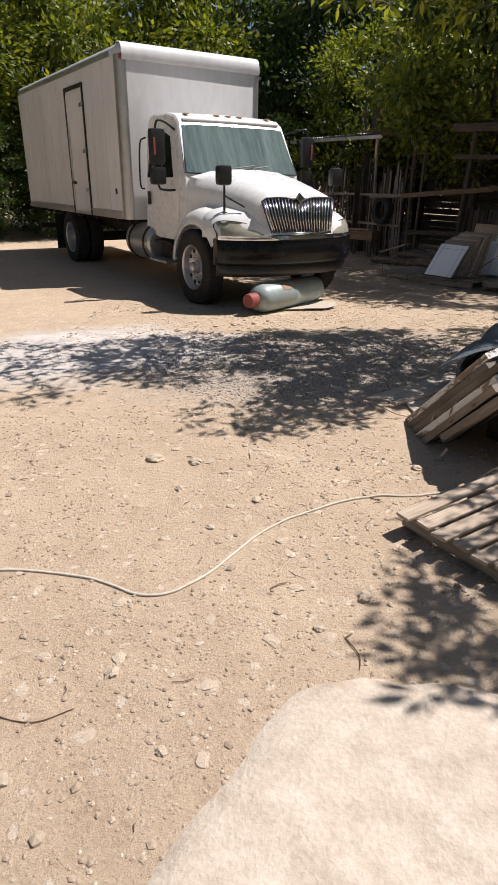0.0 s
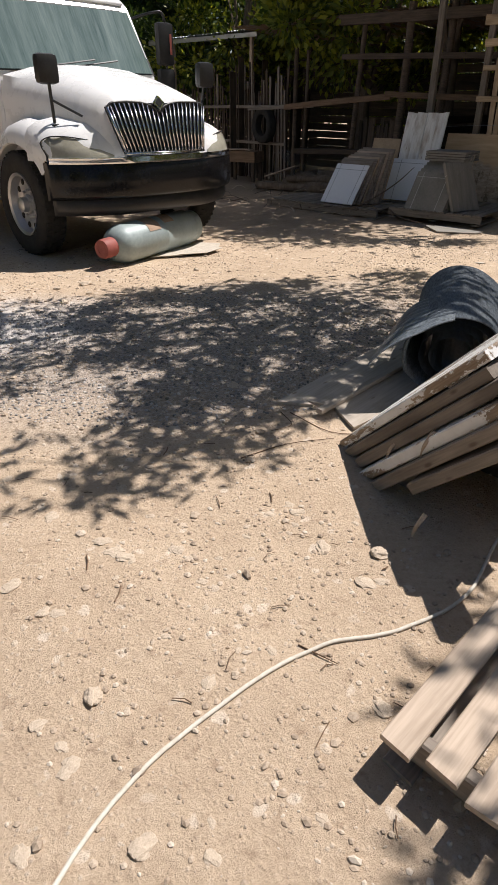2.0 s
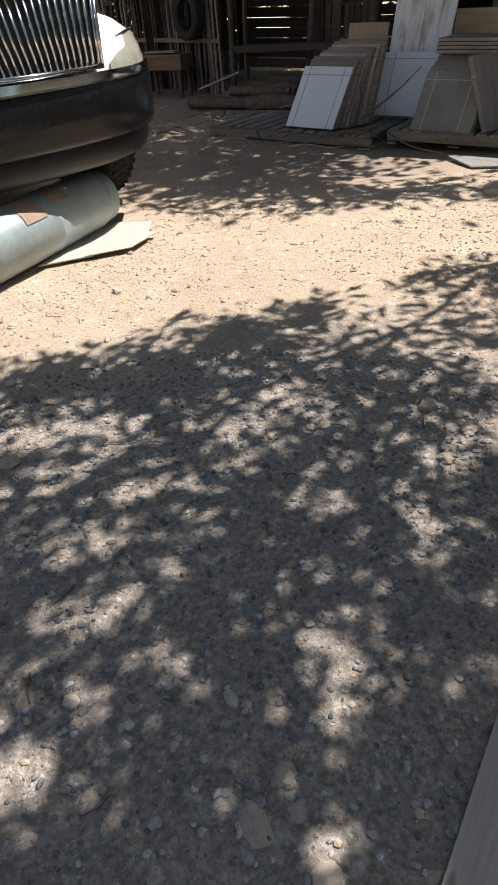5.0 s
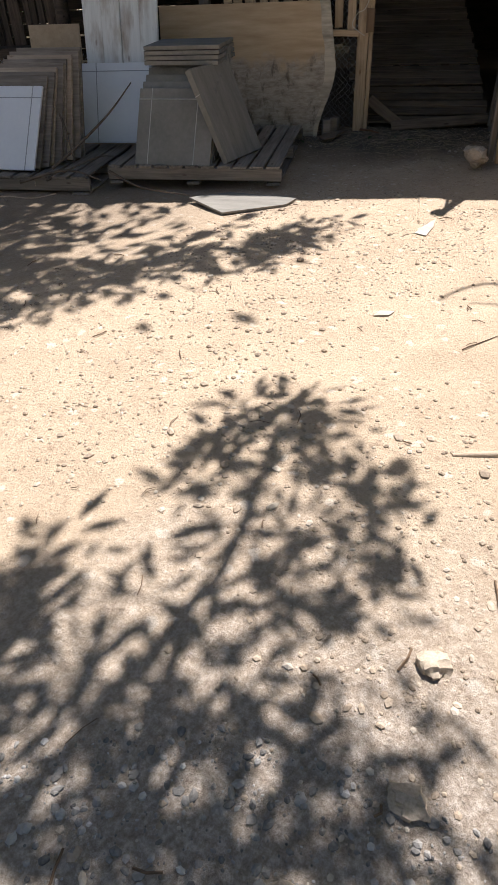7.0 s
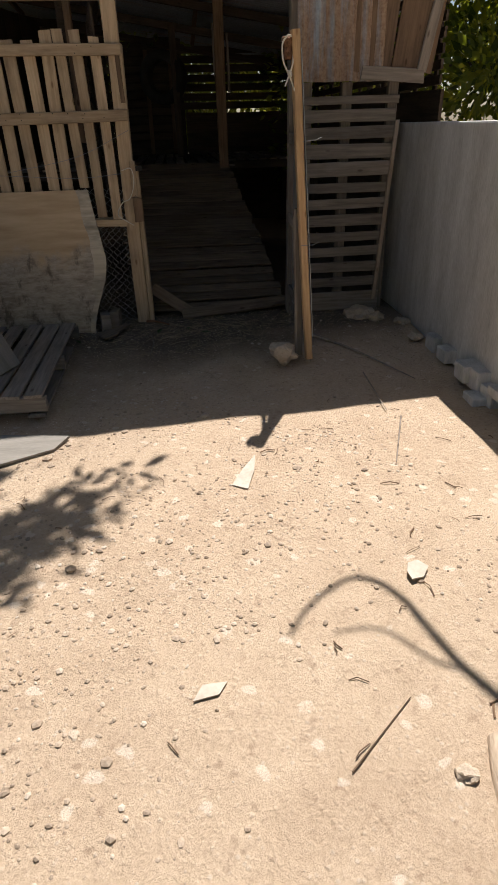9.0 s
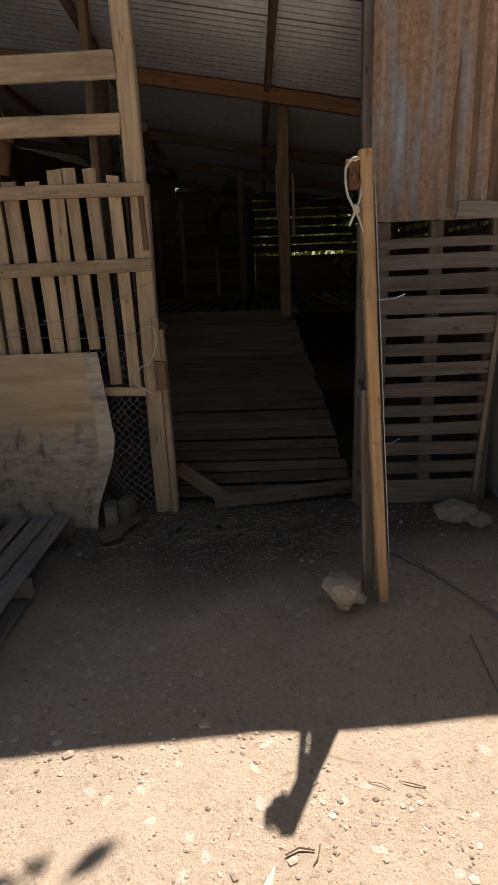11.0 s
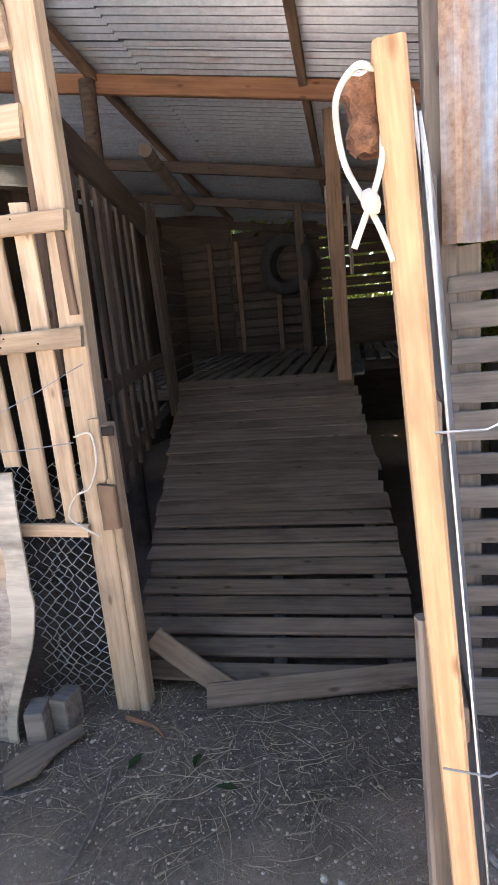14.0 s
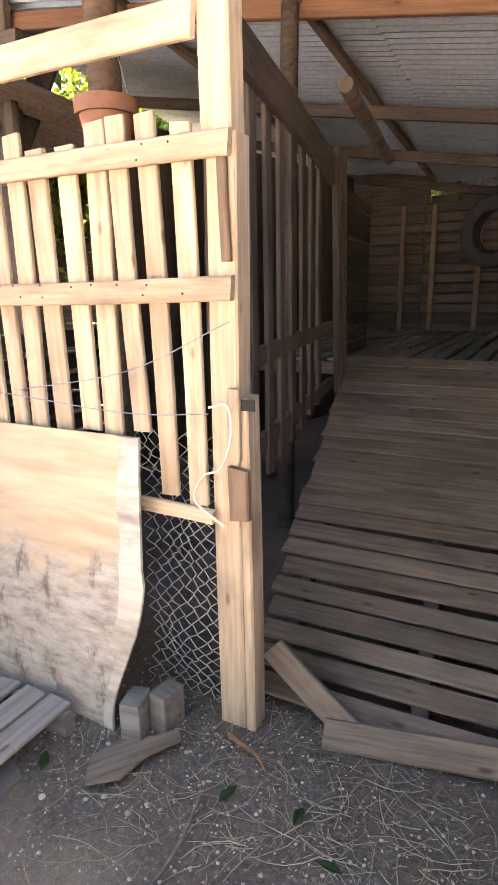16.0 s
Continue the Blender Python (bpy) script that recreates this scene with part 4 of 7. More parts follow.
    for i in range(11):
        part("cross_sill", solid(bmesh.new(), -2.4 - i * 0.56, 0, 1.02, 0.07, 2.3, 0.09, None, 0.008), CHASSIS, ch)
    part("rear_axle", tube(bmesh.new(), [(-5.81, -1.0, 0.52), (-5.81, 1.0, 0.52)], 0.1, 10), CHASSIS, ch)
    part("front_axle", tube(bmesh.new(), [(0, -0.95, 0.5), (0, 0.95, 0.5)], 0.07, 10), CHASSIS, ch)
    part("engine_sump", solid(bmesh.new(), -0.2, 0, 0.85, 1.3, 0.7, 0.6, None, 0.08), CHASSIS, ch)
    # fuel tank, battery box, step below the door
    bm = bmesh.new()
    lathe(bm, [(0.02, -0.5), (0.26, -0.49), (0.3, -0.45), (0.3, 0.45), (0.26, 0.49), (0.02, 0.5)], 28, pose(-2.1, -0.88, 0.72))
    tank = part("fuel_tank", bm, ALU, t, "dull round fuel tank with straps", smooth_angle=40)
    for da in (-0.3, 0.3):
        part("strap", ring_lathe(bmesh.new(), [(0.302, -0.025), (0.312, -0.025), (0.312, 0.025), (0.302, 0.025)], 28, pose(-2.1 + da, -0.88, 0.72)), CHASSIS, tank)
    part("step", solid(bmesh.new(), -1.25, -1.05, 0.5, 0.62, 0.26, 0.04, None, 0.01), ALU, t, "ribbed step plate")
    part("step", solid(bmesh.new(), -1.25, -0.98, 0.78, 0.62, 0.2, 0.04, None, 0.01), CHASSIS, t)
    part("battery_box", solid(bmesh.new(), -1.25, -0.75, 0.65, 0.6, 0.4, 0.35, None, 0.02), CHASSIS, t)
    part("mudflap", solid(bmesh.new(), -6.55, -0.95, 0.6, 0.015, 0.62, 0.75, None, 0.004), BLACK, t)
    part("mudflap", solid(bmesh.new(), -6.55, 0.95, 0.6, 0.015, 0.62, 0.75, None, 0.004), BLACK, t)
    part("rear_bumper", solid(bmesh.new(), -8.25, 0, 0.62, 0.1, 2.3, 0.12, None, 0.02), CHASSIS, t)
    # cab: side profile lofted across, tapering to the roof
    def cab_ring(b, k):
        prof = [(-0.55, 0.98), (-0.5, 1.4), (-0.55, 1.78), (-0.88, 2.44), (-1.0, 2.53), (-1.25, 2.58), (-1.85, 2.58), (-1.93, 2.52), (-1.96, 2.3), (-1.96, 0.95), (-1.5, 0.84), (-0.75, 0.84)]
        return [Vector((a, b * (1 - 0.1 * smooth(1.75, 2.6, z)) * k, z)) for a, z in prof]
    bm = bmesh.new()
    rings = []
    for b, sh in ((-1.03, 0.0), (-1.0, 0.02), (-0.5, 0.03), (0, 0.035), (0.5, 0.03), (1.0, 0.02), (1.03, 0.0)):
        rg = cab_ring(b, 1)
        for p in rg:
            if p.z > 2.4:
                p.z += sh * 1.3
            if abs(b) > 1.01:
                p.x = -1.25 + (p.x + 1.25) * 0.96
        rings.append(rg)
    loft(bm, rings)
    cab = part("cab", bm, TRUCKWHITE, t, "white conventional cab", smooth_angle=32)
    # windscreen, bowed, in two panes with a black gasket
    def screen(b0, b1, grow, out):
        g = []
        for j in range(7):
            v = j / 6
            row = []
            for i in range(9):
                b = b0 + (b1 - b0) * i / 8
                bt = b * (0.985 - 0.095 * v) * (1 + grow)
                z = 1.79 - grow * 0.5 + v * (0.63 + grow)
                a = -0.555 - (z - 1.78) * 0.5 + out + 0.045 * (1 - (b / 0.95) ** 2)
                row.append(Vector((a, bt, z)))
            g.append(row)
        bm2 = bmesh.new()
        loft(bm2, g, False, False)
        bmesh.ops.solidify(bm2, geom=bm2.faces[:], thickness=0.012)
        return bm2
    gk = part("screen_gasket", screen(-1.005, 1.005, 0.025, 0.012), BLACK, cab, "black windscreen seal", smooth_angle=60)
    part("windscreen", screen(-0.995, 0.995, 0.0, 0.026), GLASSM, cab, "tinted windscreen with streaky reflections put into its colour", smooth_angle=60)
    for sgn in (-1, 1):
        part("wiper", tube(bmesh.new(), [(-0.5, sgn * 0.15 - 0.3, 1.82), (-0.47, sgn * 0.15 + 0.3, 1.9)], 0.009, 5), BLACK, cab)
        # doors with glass
        dpts = [(-0.72, 0.93), (-0.68, 1.72), (-0.98, 2.4), (-1.82, 2.4), (-1.84, 0.93)]
        def skin(z, o):
            return sgn * ((1.033 + o) * (1 - 0.1 * smooth(1.75, 2.6, z)))
        def panel(pts, o, th):
            bm3 = bmesh.new()
            a = [Vector((x, skin(z, o), z)) for x, z in pts]
            b = [Vector((x, skin(z, o - th), z)) for x, z in pts]
            loft(bm3, [b, a])
            return bm3
        d = part("cab_door", panel(dpts, 0.012, 0.02), TRUCKWHITE, cab, "white cab door, dusty")
        part("window", panel([(-0.86, 1.72), (-1.06, 2.28), (-1.24, 2.34), (-1.26, 1.72)], 0.02, 0.012), DARKGLASS, d, "dark quarter glass")
        part("window", panel([(-1.31, 1.72), (-1.29, 2.34), (-1.74, 2.34), (-1.78, 1.72)], 0.02, 0.012), DARKGLASS, d, "dark side glass")
        part("door_handle", solid(bmesh.new(), -1.72, skin(1.45, 0.03), 1.42, 0.06, 0.04, 0.2, None, 0.015), BLACK, d)
        part("grab_handle", tube(bmesh.new(), curve_points([(-1.9, skin(1.5, 0.02), 1.55), (-1.9, skin(1.5, 0.09), 1.62), (-1.9, skin(2, 0.09), 2.2), (-1.9, skin(2.2, 0.02), 2.3)], 4), 0.014, 6), BLACK, cab)
        # tall door mirror on a bracket
        mb = part("mirror_bracket", tube(bmesh.new(), curve_points([(-0.95, skin(2.35, 0.0), 2.36), (-0.78, sgn * 1.2, 2.44), (-0.74, sgn * 1.34, 2.42), (-0.74, sgn * 1.36, 2.1), (-0.74, sgn * 1.34, 1.62), (-0.8, sgn * 1.2, 1.55), (-0.8, skin(1.55, 0), 1.55)], 6), 0.016, 7), BLACK, cab, smooth_angle=180)
        part("mirror", solid(bmesh.new(), -0.74, sgn * 1.34, 2.12, 0.1, 0.24, 0.46, None, 0.045), BLACK, mb, "black door mirror", smooth_angle=40)
        part("mirror", solid(bmesh.new(), -0.74, sgn * 1.34, 1.74, 0.1, 0.24, 0.24, None, 0.045), BLACK, mb, smooth_angle=40)
        # hood-mounted mirror
        hm = part("fender_mirror_arm", tube(bmesh.new(), [(0.43, sgn * 0.92, 1.26), (0.48, sgn * 0.95, 1.68)], 0.016, 7), BLACK, t)
        part("brace", tube(bmesh.new(), [(0.455, sgn * 0.935, 1.5), (0.66, sgn * 0.74, 1.36)], 0.012, 6), BLACK, hm)
        part("foot", solid(bmesh.new(), 0.43, sgn * 0.92, 1.27, 0.14, 0.1, 0.05, None, 0.02), BLACK, hm)
        part("indicator_strip", solid(bmesh.new(), -0.69, sgn * 1.4, 2.12, 0.012, 0.03, 0.22, None, 0.004), REDLENS, mb)
        part("mirror", solid(bmesh.new(), 0.48, sgn * 0.96, 1.75, 0.11, 0.22, 0.25, None, 0.05), BLACK, hm, "round-cornered black fender mirror", smooth_angle=40)
    for b in (-0.72, -0.2, 0, 0.2, 0.72):
        part("roof_lamp", solid(bmesh.new(), -1.03, b, 2.585, 0.09, 0.07, 0.022, None, 0.01), AMBER, cab, "faded amber cab roof lamp")
    part("visor_lip", solid(bmesh.new(), -0.9, 0, 2.5, 0.06, 1.7, 0.03, None, 0.012), TRUCKWHITE, cab)
    part("sill", solid(bmesh.new(), -1.25, 0, 0.86, 1.3, 1.98, 0.08, None, 0.02), CHASSIS, cab)
    # hood
    def half(st):
        return st + [(-b, z) for b, z in st[-2::-1]]
    stations = [(0.93, [(0.56, 1.02), (0.57, 1.3), (0.53, 1.43), (0.42, 1.5), (0.2, 1.53), (0, 1.54)]),
                (0.87, [(0.66, 1.0), (0.66, 1.36), (0.6, 1.5), (0.45, 1.56), (0.2, 1.585), (0, 1.59)]),
                (0.55, [(0.78, 0.98), (0.74, 1.38), (0.66, 1.56), (0.48, 1.63), (0.22, 1.665), (0, 1.67)]),
                (0.1, [(0.86, 0.98), (0.82, 1.45), (0.74, 1.63), (0.52, 1.71), (0.25, 1.745), (0, 1.75)]),
                (-0.3, [(0.94, 0.98), (0.92, 1.5), (0.84, 1.69), (0.58, 1.77), (0.28, 1.805), (0, 1.81)]),
                (-0.53, [(1.0, 0.98), (1.0, 1.52), (0.93, 1.73), (0.62, 1.81), (0.3, 1.84), (0, 1.85)])]
    bm = bmesh.new()
    # the nose leans back with the grille
    def lean(a, z):
        return a - 0.27 * max(0, z - 1.05) * smooth(0.1, 0.9, a)
    loft(bm, [[Vector((lean(a, z), b, z)) for b, z in half(st)] for a, st in stations], True, True)
    hood = part("hood", bm, TRUCKWHITE, t, "white sloping bonnet", smooth_angle=50)
    # grille: chrome surround, upright bars, badge
    def on_grille(b, z, out=0.0):
        return Vector((0.985 - 0.27 * (z - 1.03) + out, b * (1 + 0.24 * (z - 1.03) / 0.44), z))
    bm = bmesh.new()
    loft(bm, [[on_grille(b, z, o) for b, z in ((-0.485, 1.03), (-0.485, 1.44), (-0.42, 1.475), (0.42, 1.475), (0.485, 1.44), (0.485, 1.03))] for o in (-0.05, 0.006)])
    gs = part("grille", bm, BLACK, t, "broad back-raked grille of upright chrome bars")
    for sgn in (-1, 1):
        for i in range(11):
            b = sgn * (0.024 + i * 0.0435)
            zt = 1.47 - 0.075 * max(0, 1 - i / 2.5) - 0.02 * (i == 10)
            part("bar", tube(bmesh.new(), [on_grille(b, 1.045, 0.016), on_grille(b, zt, 0.016)], 0.0105, 6), CHROME, gs, smooth_angle=180)
        part("surround", tube(bmesh.new(), [on_grille(sgn * 0.485, 1.44, 0.008), on_grille(sgn * 0.485, 1.04, 0.008)], 0.014, 8), CHROME, gs, smooth_angle=180)
        part("surround", tube(bmesh.new(), curve_points([on_grille(sgn * 0.485, 1.44, 0.008), on_grille(sgn * 0.42, 1.478, 0.008), on_grille(sgn * 0.2, 1.482, 0.008), on_grille(sgn * 0.07, 1.45, 0.012), on_grille(0, 1.4, 0.016)], 4), 0.011, 8), BLACK, gs, smooth_angle=180)
    part("surround", tube(bmesh.new(), [on_grille(-0.49, 1.035, 0.01), on_grille(0, 1.03, 0.02), on_grille(0.49, 1.035, 0.01)], 0.017, 8), CHROME, gs, smooth_angle=180)
    bm_at = Matrix.Translation(on_grille(0, 1.475, 0.03)) @ pose(0, 0, 0, 0, -15, 0) @ pose(0, 0, 0, 45)
    bd = part("badge", solid(bmesh.new(), 0, 0, 0, 0.02, 0.105, 0.105, bm_at, 0.008), CHROME, gs, "diamond-shaped chrome badge")
    part("badge_face", solid(bmesh.new(), 0.012, 0, 0, 0.006, 0.066, 0.066, bm_at, 0.002), BLACK, bd)
    # fenders, wheel arches, headlights
    for sgn in (-1, 1):
        bm = bmesh.new()
        rings = []
        for i in range(19):
            th = radians(34 + 142 * i / 18)
            r = 0.66
            ca, cz = math.cos(th), math.sin(th)
            fx = 1.14 if ca > 0 else 1.0
            lift = 0.06 * max(0, cz)
            base = [(0.7, r + 0.1), (0.95, r + 0.1 + lift), (1.1, r + 0.07 + lift * 0.6), (1.17, r + 0.0), (1.18, r - 0.06), (1.16, r - 0.07), (1.14, r - 0.02), (0.7, r - 0.02)]
            rings.append([Vector((q * ca * fx - 0.06, sgn * b, 0.52 + q * cz)) for b, q in base])
        loft(bm, rings)
        fd = part("fender", bm, TRUCKWHITE, t, "white flared front fender", smooth_angle=50)
        bm = bmesh.new()
        shape = ((0.48, 0.945, 1.36), (0.66, 0.915, 1.32), (0.85, 0.85, 1.29), (1.02, 0.76, 1.26), (1.13, 0.65, 1.2), (1.175, 0.52, 1.12))
        rings = [[Vector((x, sgn * b, z)) for x, z in ((0.25, 0.97), (fa, 0.97), (fa, 1.03), (fa - 0.03, 1.1), (fa - 0.1, 1.1 + (zt - 1.1) * 0.55), (fa - 0.24, zt - 0.01), (0.25, zt + 0.06))] for b, fa, zt in shape]
        loft(bm, rings)
        part("nose", bm, TRUCKWHITE, fd, smooth_angle=60)
        bm = bmesh.new()
        rings = []
        for b, fa, zt in ((0.6, 0.928, 1.04), (0.7, 0.905, 1.13), (0.85, 0.85, 1.17), (1.0, 0.773, 1.19), (1.1, 0.683, 1.185), (1.15, 0.6, 1.13)):
            rings.append([Vector((x, sgn * b, z)) for x, z in ((fa - 0.1, 0.985), (fa + 0.01, 0.985), (fa + 0.01, 1.03), (fa - 0.022, 1.03 + (zt - 1.03) * 0.45), (fa - 0.085, zt), (fa - 0.16, zt - 0.02))])
        loft(bm, rings)
        hl = part("headlight", bm, LENS, fd, "yellowed plastic headlight", smooth_angle=60)
        part("rim", tube(bmesh.new(), curve_points([(r[4] + Vector((0.004, 0, 0.004))) for r in rings] + [rings[-1][2] + Vector((0.006, 0, 0))] + [r[1] + Vector((0.005, 0, 0)) for r in rings[::-1]], 3), 0.006, 6), BLACK, hl, smooth_angle=180)
        part("inner_arch", solid(bmesh.new(), 0, sgn * 0.68, 0.95, 1.1, 0.03, 0.5, None, 0.02), CHASSIS, fd)
    # bumper, swept back at the ends, with a dark lower valance
    def bar(z0, z1, a0, sweep, bw, th):
        bm = bmesh.new()
        rings = []
        for i in range(17):
            b = -bw + 2 * bw * i / 16
            k = abs(b) / bw
            a = a0 - sweep * k ** 3.2
            rings.append([Vector((a, b, z0 + 0.02)), Vector((a + 0.025, b, z0 + 0.06)), Vector((a + 0.03, b, (z0 + z1) / 2)), Vector((a + 0.015, b, z1 - 0.03)), Vector((a - 0.01, b, z1)), Vector((a - th, b, z1)), Vector((a - th, b, z0))])
        return loft(bm, rings)
    bp = part("front_bumper", bar(0.62, 0.97, 1.06, 0.42, 1.17, 0.09), GLOSSBLACK, t, "glossy black front bumper with scuffed ends", smooth_angle=50)
    part("bright_strip", bar(0.955, 0.985, 1.055, 0.42, 1.16, 0.08), CHROME, bp, smooth_angle=50)
    part("valance", bar(0.47, 0.66, 1.0, 0.4, 1.12, 0.06), BLACK, bp, smooth_angle=50)
    part("crossbar", solid(bmesh.new(), 0.75, 0, 0.62, 0.1, 1.6, 0.14, None, 0.02), CHASSIS, bp)

    # wheels
    def wheel(a, b, sgn, dual=False):
        R, w = 0.52, 0.28
        wm = pose(a, b, R, 0, 0, 90 if sgn > 0 else -90)
        tw = thing("wheel", "", "", None)
        tw.parent, tw.matrix_basis = t, wm
        ty = part("tyre", ring_lathe(bmesh.new(), tyre_profile(R, w), 48, Matrix()), RUBBER, tw, "dusty black truck tyre", smooth_angle=40)
        bmt = bmesh.new()
        for i in range(44):
            an = 2 * math.pi * i / 44
            for x, o in ((-0.08, 0), (0.0, 0.5), (0.08, 0)):
                solid(bmt, x, 0, R, 0.055, 0.03, 0.014, pose(0, 0, 0, math.degrees(an + o * 2 * math.pi / 44)))
        part("tread", bmt, RUBBER, ty)
        dish = 0.02 if not dual else -0.07
        prof = [(0.02, dish + 0.05), (0.095, dish + 0.05), (0.1, dish + 0.01), (0.17, dish), (0.2, dish + 0.02), (0.26, dish + 0.015), (0.275, dish + 0.06), (0.285, 0.11), (0.315, 0.125), (0.318, 0.1), (0.3, 0.06), (0.29, -0.1), (0.02, -0.1)]
        rim = part("rim", lathe(bmesh.new(), prof, 40), ALU, tw, "polished aluminium disc rim", smooth_angle=40)
        for i in range(10):
            an = 2 * math.pi * i / 10
            bmh = bmesh.new()
            lathe(bmh, [(0.001, 0), (0.032, 0.0), (0.032, -0.02), (0.001, -0.02)], 12, Matrix.Translation((dish + 0.024, 0.228 * math.cos(an), 0.228 * math.sin(an))))
            part("hand_hole", bmh, CHASSIS, rim)
            bmn = bmesh.new()
            lathe(bmn, [(0.014, 0), (0.014, 0.035), (0.008, 0.04)], 6, Matrix.Translation((dish + 0.0, 0.142 * math.cos(an + 0.3), 0.142 * math.sin(an + 0.3))))
            part("wheel_nut", bmn, ALU, rim)
        part("hub", lathe(bmesh.new(), [(0.08, dish + 0.05), (0.075, dish + 0.11), (0.05, dish + 0.125), (0.001, dish + 0.125)], 20), ALU, rim, smooth_angle=40)
    for sgn in (-1, 1):
        wheel(-0.1, sgn * 1.04, sgn)
        wheel(-5.81, sgn * 1.04, sgn, True)
        wheel(-5.81, sgn * 0.72, sgn, True)
    return t


box_truck()


# ---- trees ----
def leaves_mesh(name, centres, size, mat, seed, aspect=0.36, droop=0.3):
    """Many small pointed leaves, each a folded quad of its own."""
    rng = np.random.default_rng(seed)
    n = len(centres)
    a = rng.normal(size=(n, 3))
    a[:, 2] -= droop
    a /= np.linalg.norm(a, axis=1)[:, None]
    b = np.cross(a, rng.normal(size=(n, 3)))
    b /= np.linalg.norm(b, axis=1)[:, None]
    ln = size * rng.uniform(0.6, 1.3, (n, 1))
    c = np.asarray(centres)
    v = np.stack([c, c + a * ln * 0.45 + b * ln * aspect * 0.5, c + a * ln, c + a * ln * 0.45 - b * ln * aspect * 0.5], 1).reshape(-1, 3)
    me = bpy.data.meshes.new(name)
    me.vertices.add(n * 4)
    me.vertices.foreach_set("co", v.ravel())
    me.loops.add(n * 4)
    me.loops.foreach_set("vertex_index", np.arange(n * 4))
    me.polygons.add(n)
    me.polygons.foreach_set("loop_start", np.arange(n) * 4)
    me.polygons.foreach_set("loop_total", np.full(n, 4))
    me.update(calc_edges=True)
    me.materials.append(mat)
    return me


def make_tree(name, label, seed, height, radius, low, clumps, per, size, mat, m):
    """A trunk, limbs that fork from it, and a ragged crown of leaf clumps."""
    rnd = random.Random(seed)
    rng = np.random.default_rng(seed)
    t = thing(name, label, "tree", m, "trees round the yard")
    lean = Vector((rnd.uniform(-0.5, 0.5), rnd.uniform(-0.5, 0.5), 0))
    fork = Vector((0, 0, height * 0.38)) + lean * 0.6
    part("trunk", tube(bmesh.new(), curve_points([(0, 0, -0.35), (0.03, 0.02, height * 0.12), fork * 0.6, fork, fork + lean + Vector((0, 0, height * 0.3))], 4), 0.05 + height * 0.022, 9, 0.05), BARK, t, smooth_angle=60)
    cen = []
    for i in range(clumps):
        u = rnd.uniform(0, 2 * math.pi)
        f = rnd.uniform(0, 1)
        z = low + (height - low) * f
        rr = radius * (0.35 + 0.65 * math.sin(math.pi * min(1, 0.12 + f * 0.88))) * rnd.uniform(0.45, 1.1)
        cen.append(Vector((rr * math.cos(u), rr * math.sin(u), z)) + lean * f)
    for c in cen[:12]:
        part("limb", tube(bmesh.new(), curve_points([fork * rnd.uniform(0.6, 1.0), fork.lerp(c, 0.5) + Vector((0, 0, 0.25)), c], 4), 0.06, 6, 0.015), BARK, t)
    pts = []
    for c in cen:
        k = int(per * rnd.uniform(0.6, 1.4))
        sd = rnd.uniform(0.17, 0.4) * radius / 2.6
        pts.append(np.array(c) + rng.normal(size=(k, 3)) * [sd, sd, sd * 0.6])
    part("crown", leaves_mesh("crown", np.concatenate(pts), size, mat, seed, 0.5, 0.1), mat, t)
    return t


def background_trees():
    a = make_tree("tree", "leafy yard tree with bright sunlit green crown", 1, 7.5, 3.0, 1.6, 130, 170, 0.19, LEAF, pose(-10.5, 19, -0.2))
    b = make_tree("tree", "dense dark green tree behind the yard", 2, 8.5, 3.3, 0.8, 135, 170, 0.2, LEAFD, pose(2.6, 24, -0.2))
    c = make_tree("tree", "slender tree with drooping yellow-green foliage", 3, 6.5, 2.4, 1.2, 70, 190, 0.16, LEAF, pose(7.0, 21.0, -0.2))
    # those behind the camera are unseen, added for reflections and to enclose the yard
    for x, y, r, s in ((-6.5, 22.5, 60, 1.0), (-2.5, 25.5, 130, 1.1), (-14.5, 16, 200, 1.0), (-9, 27, 300, 1.3), (-16, 7, 20, 1.0), (-13.0, -1, 80, 1.0), (-5, -9, 150, 1.1), (5, -8, 220, 1.0), (13.5, 8.5, 260, 0.9), (17, 13.5, 10, 1.0), (16, 4.5, 310, 1.1)):
        copy_thing(a, pose(x, y, -0.2, 0, 0, r) @ Matrix.Scale(s, 4))
    for x, y, r, s in ((5.6, 26.5, 40, 1.1), (-0.5, 28, 160, 1.2), (10.5, 24, 90, 1.0), (14.5, 19, 250, 1.0), (-12, 23, 200, 1.1), (13, -3, 120, 1.0), (10.5, 29, 20, 1.4), (-20, 12, 20, 1.3)):
        copy_thing(b, pose(x, y, -0.2, 0, 0, r) @ Matrix.Scale(s, 4))
    # small dark copies added to darken the shaded strip under the far trees
    for x, y, r, s in ((-8.2, 18.5, 0, 0.42), (-6.2, 20.2, 50, 0.45), (-10.2, 16.8, 100, 0.42), (-4.0, 21.5, 150, 0.5), (-12.0, 14.5, 200, 0.45), (-1.6, 22.5, 250, 0.5), (0.6, 21.5, 300, 0.42), (-15.5, 19.5, 30, 0.6), (-13.0, 21.0, 80, 0.55), (-10.8, 23.0, 130, 0.6), (-18.5, 17.0, 220, 0.6), (-8.5, 25.0, 10, 0.55)):
        tagged(copy_thing(b, pose(x, y, -0.3, 0, 0, r) @ Matrix.Scale(s, 4)), "low dark shrub added to stand for the shade under the trees", "shrub", "shrubs round the yard")
    for x, y, r, s in ((10.6, 18.6, 70, 1.0), (3.4, 20.2, 140, 0.9), (12.3, 10.6, 200, 0.8), (11.5, 4.2, 300, 0.8), (13.5, 15.5, 0, 1.0)):
        copy_thing(c, pose(x, y, -0.2, 0, 0, r) @ Matrix.Scale(s, 4))


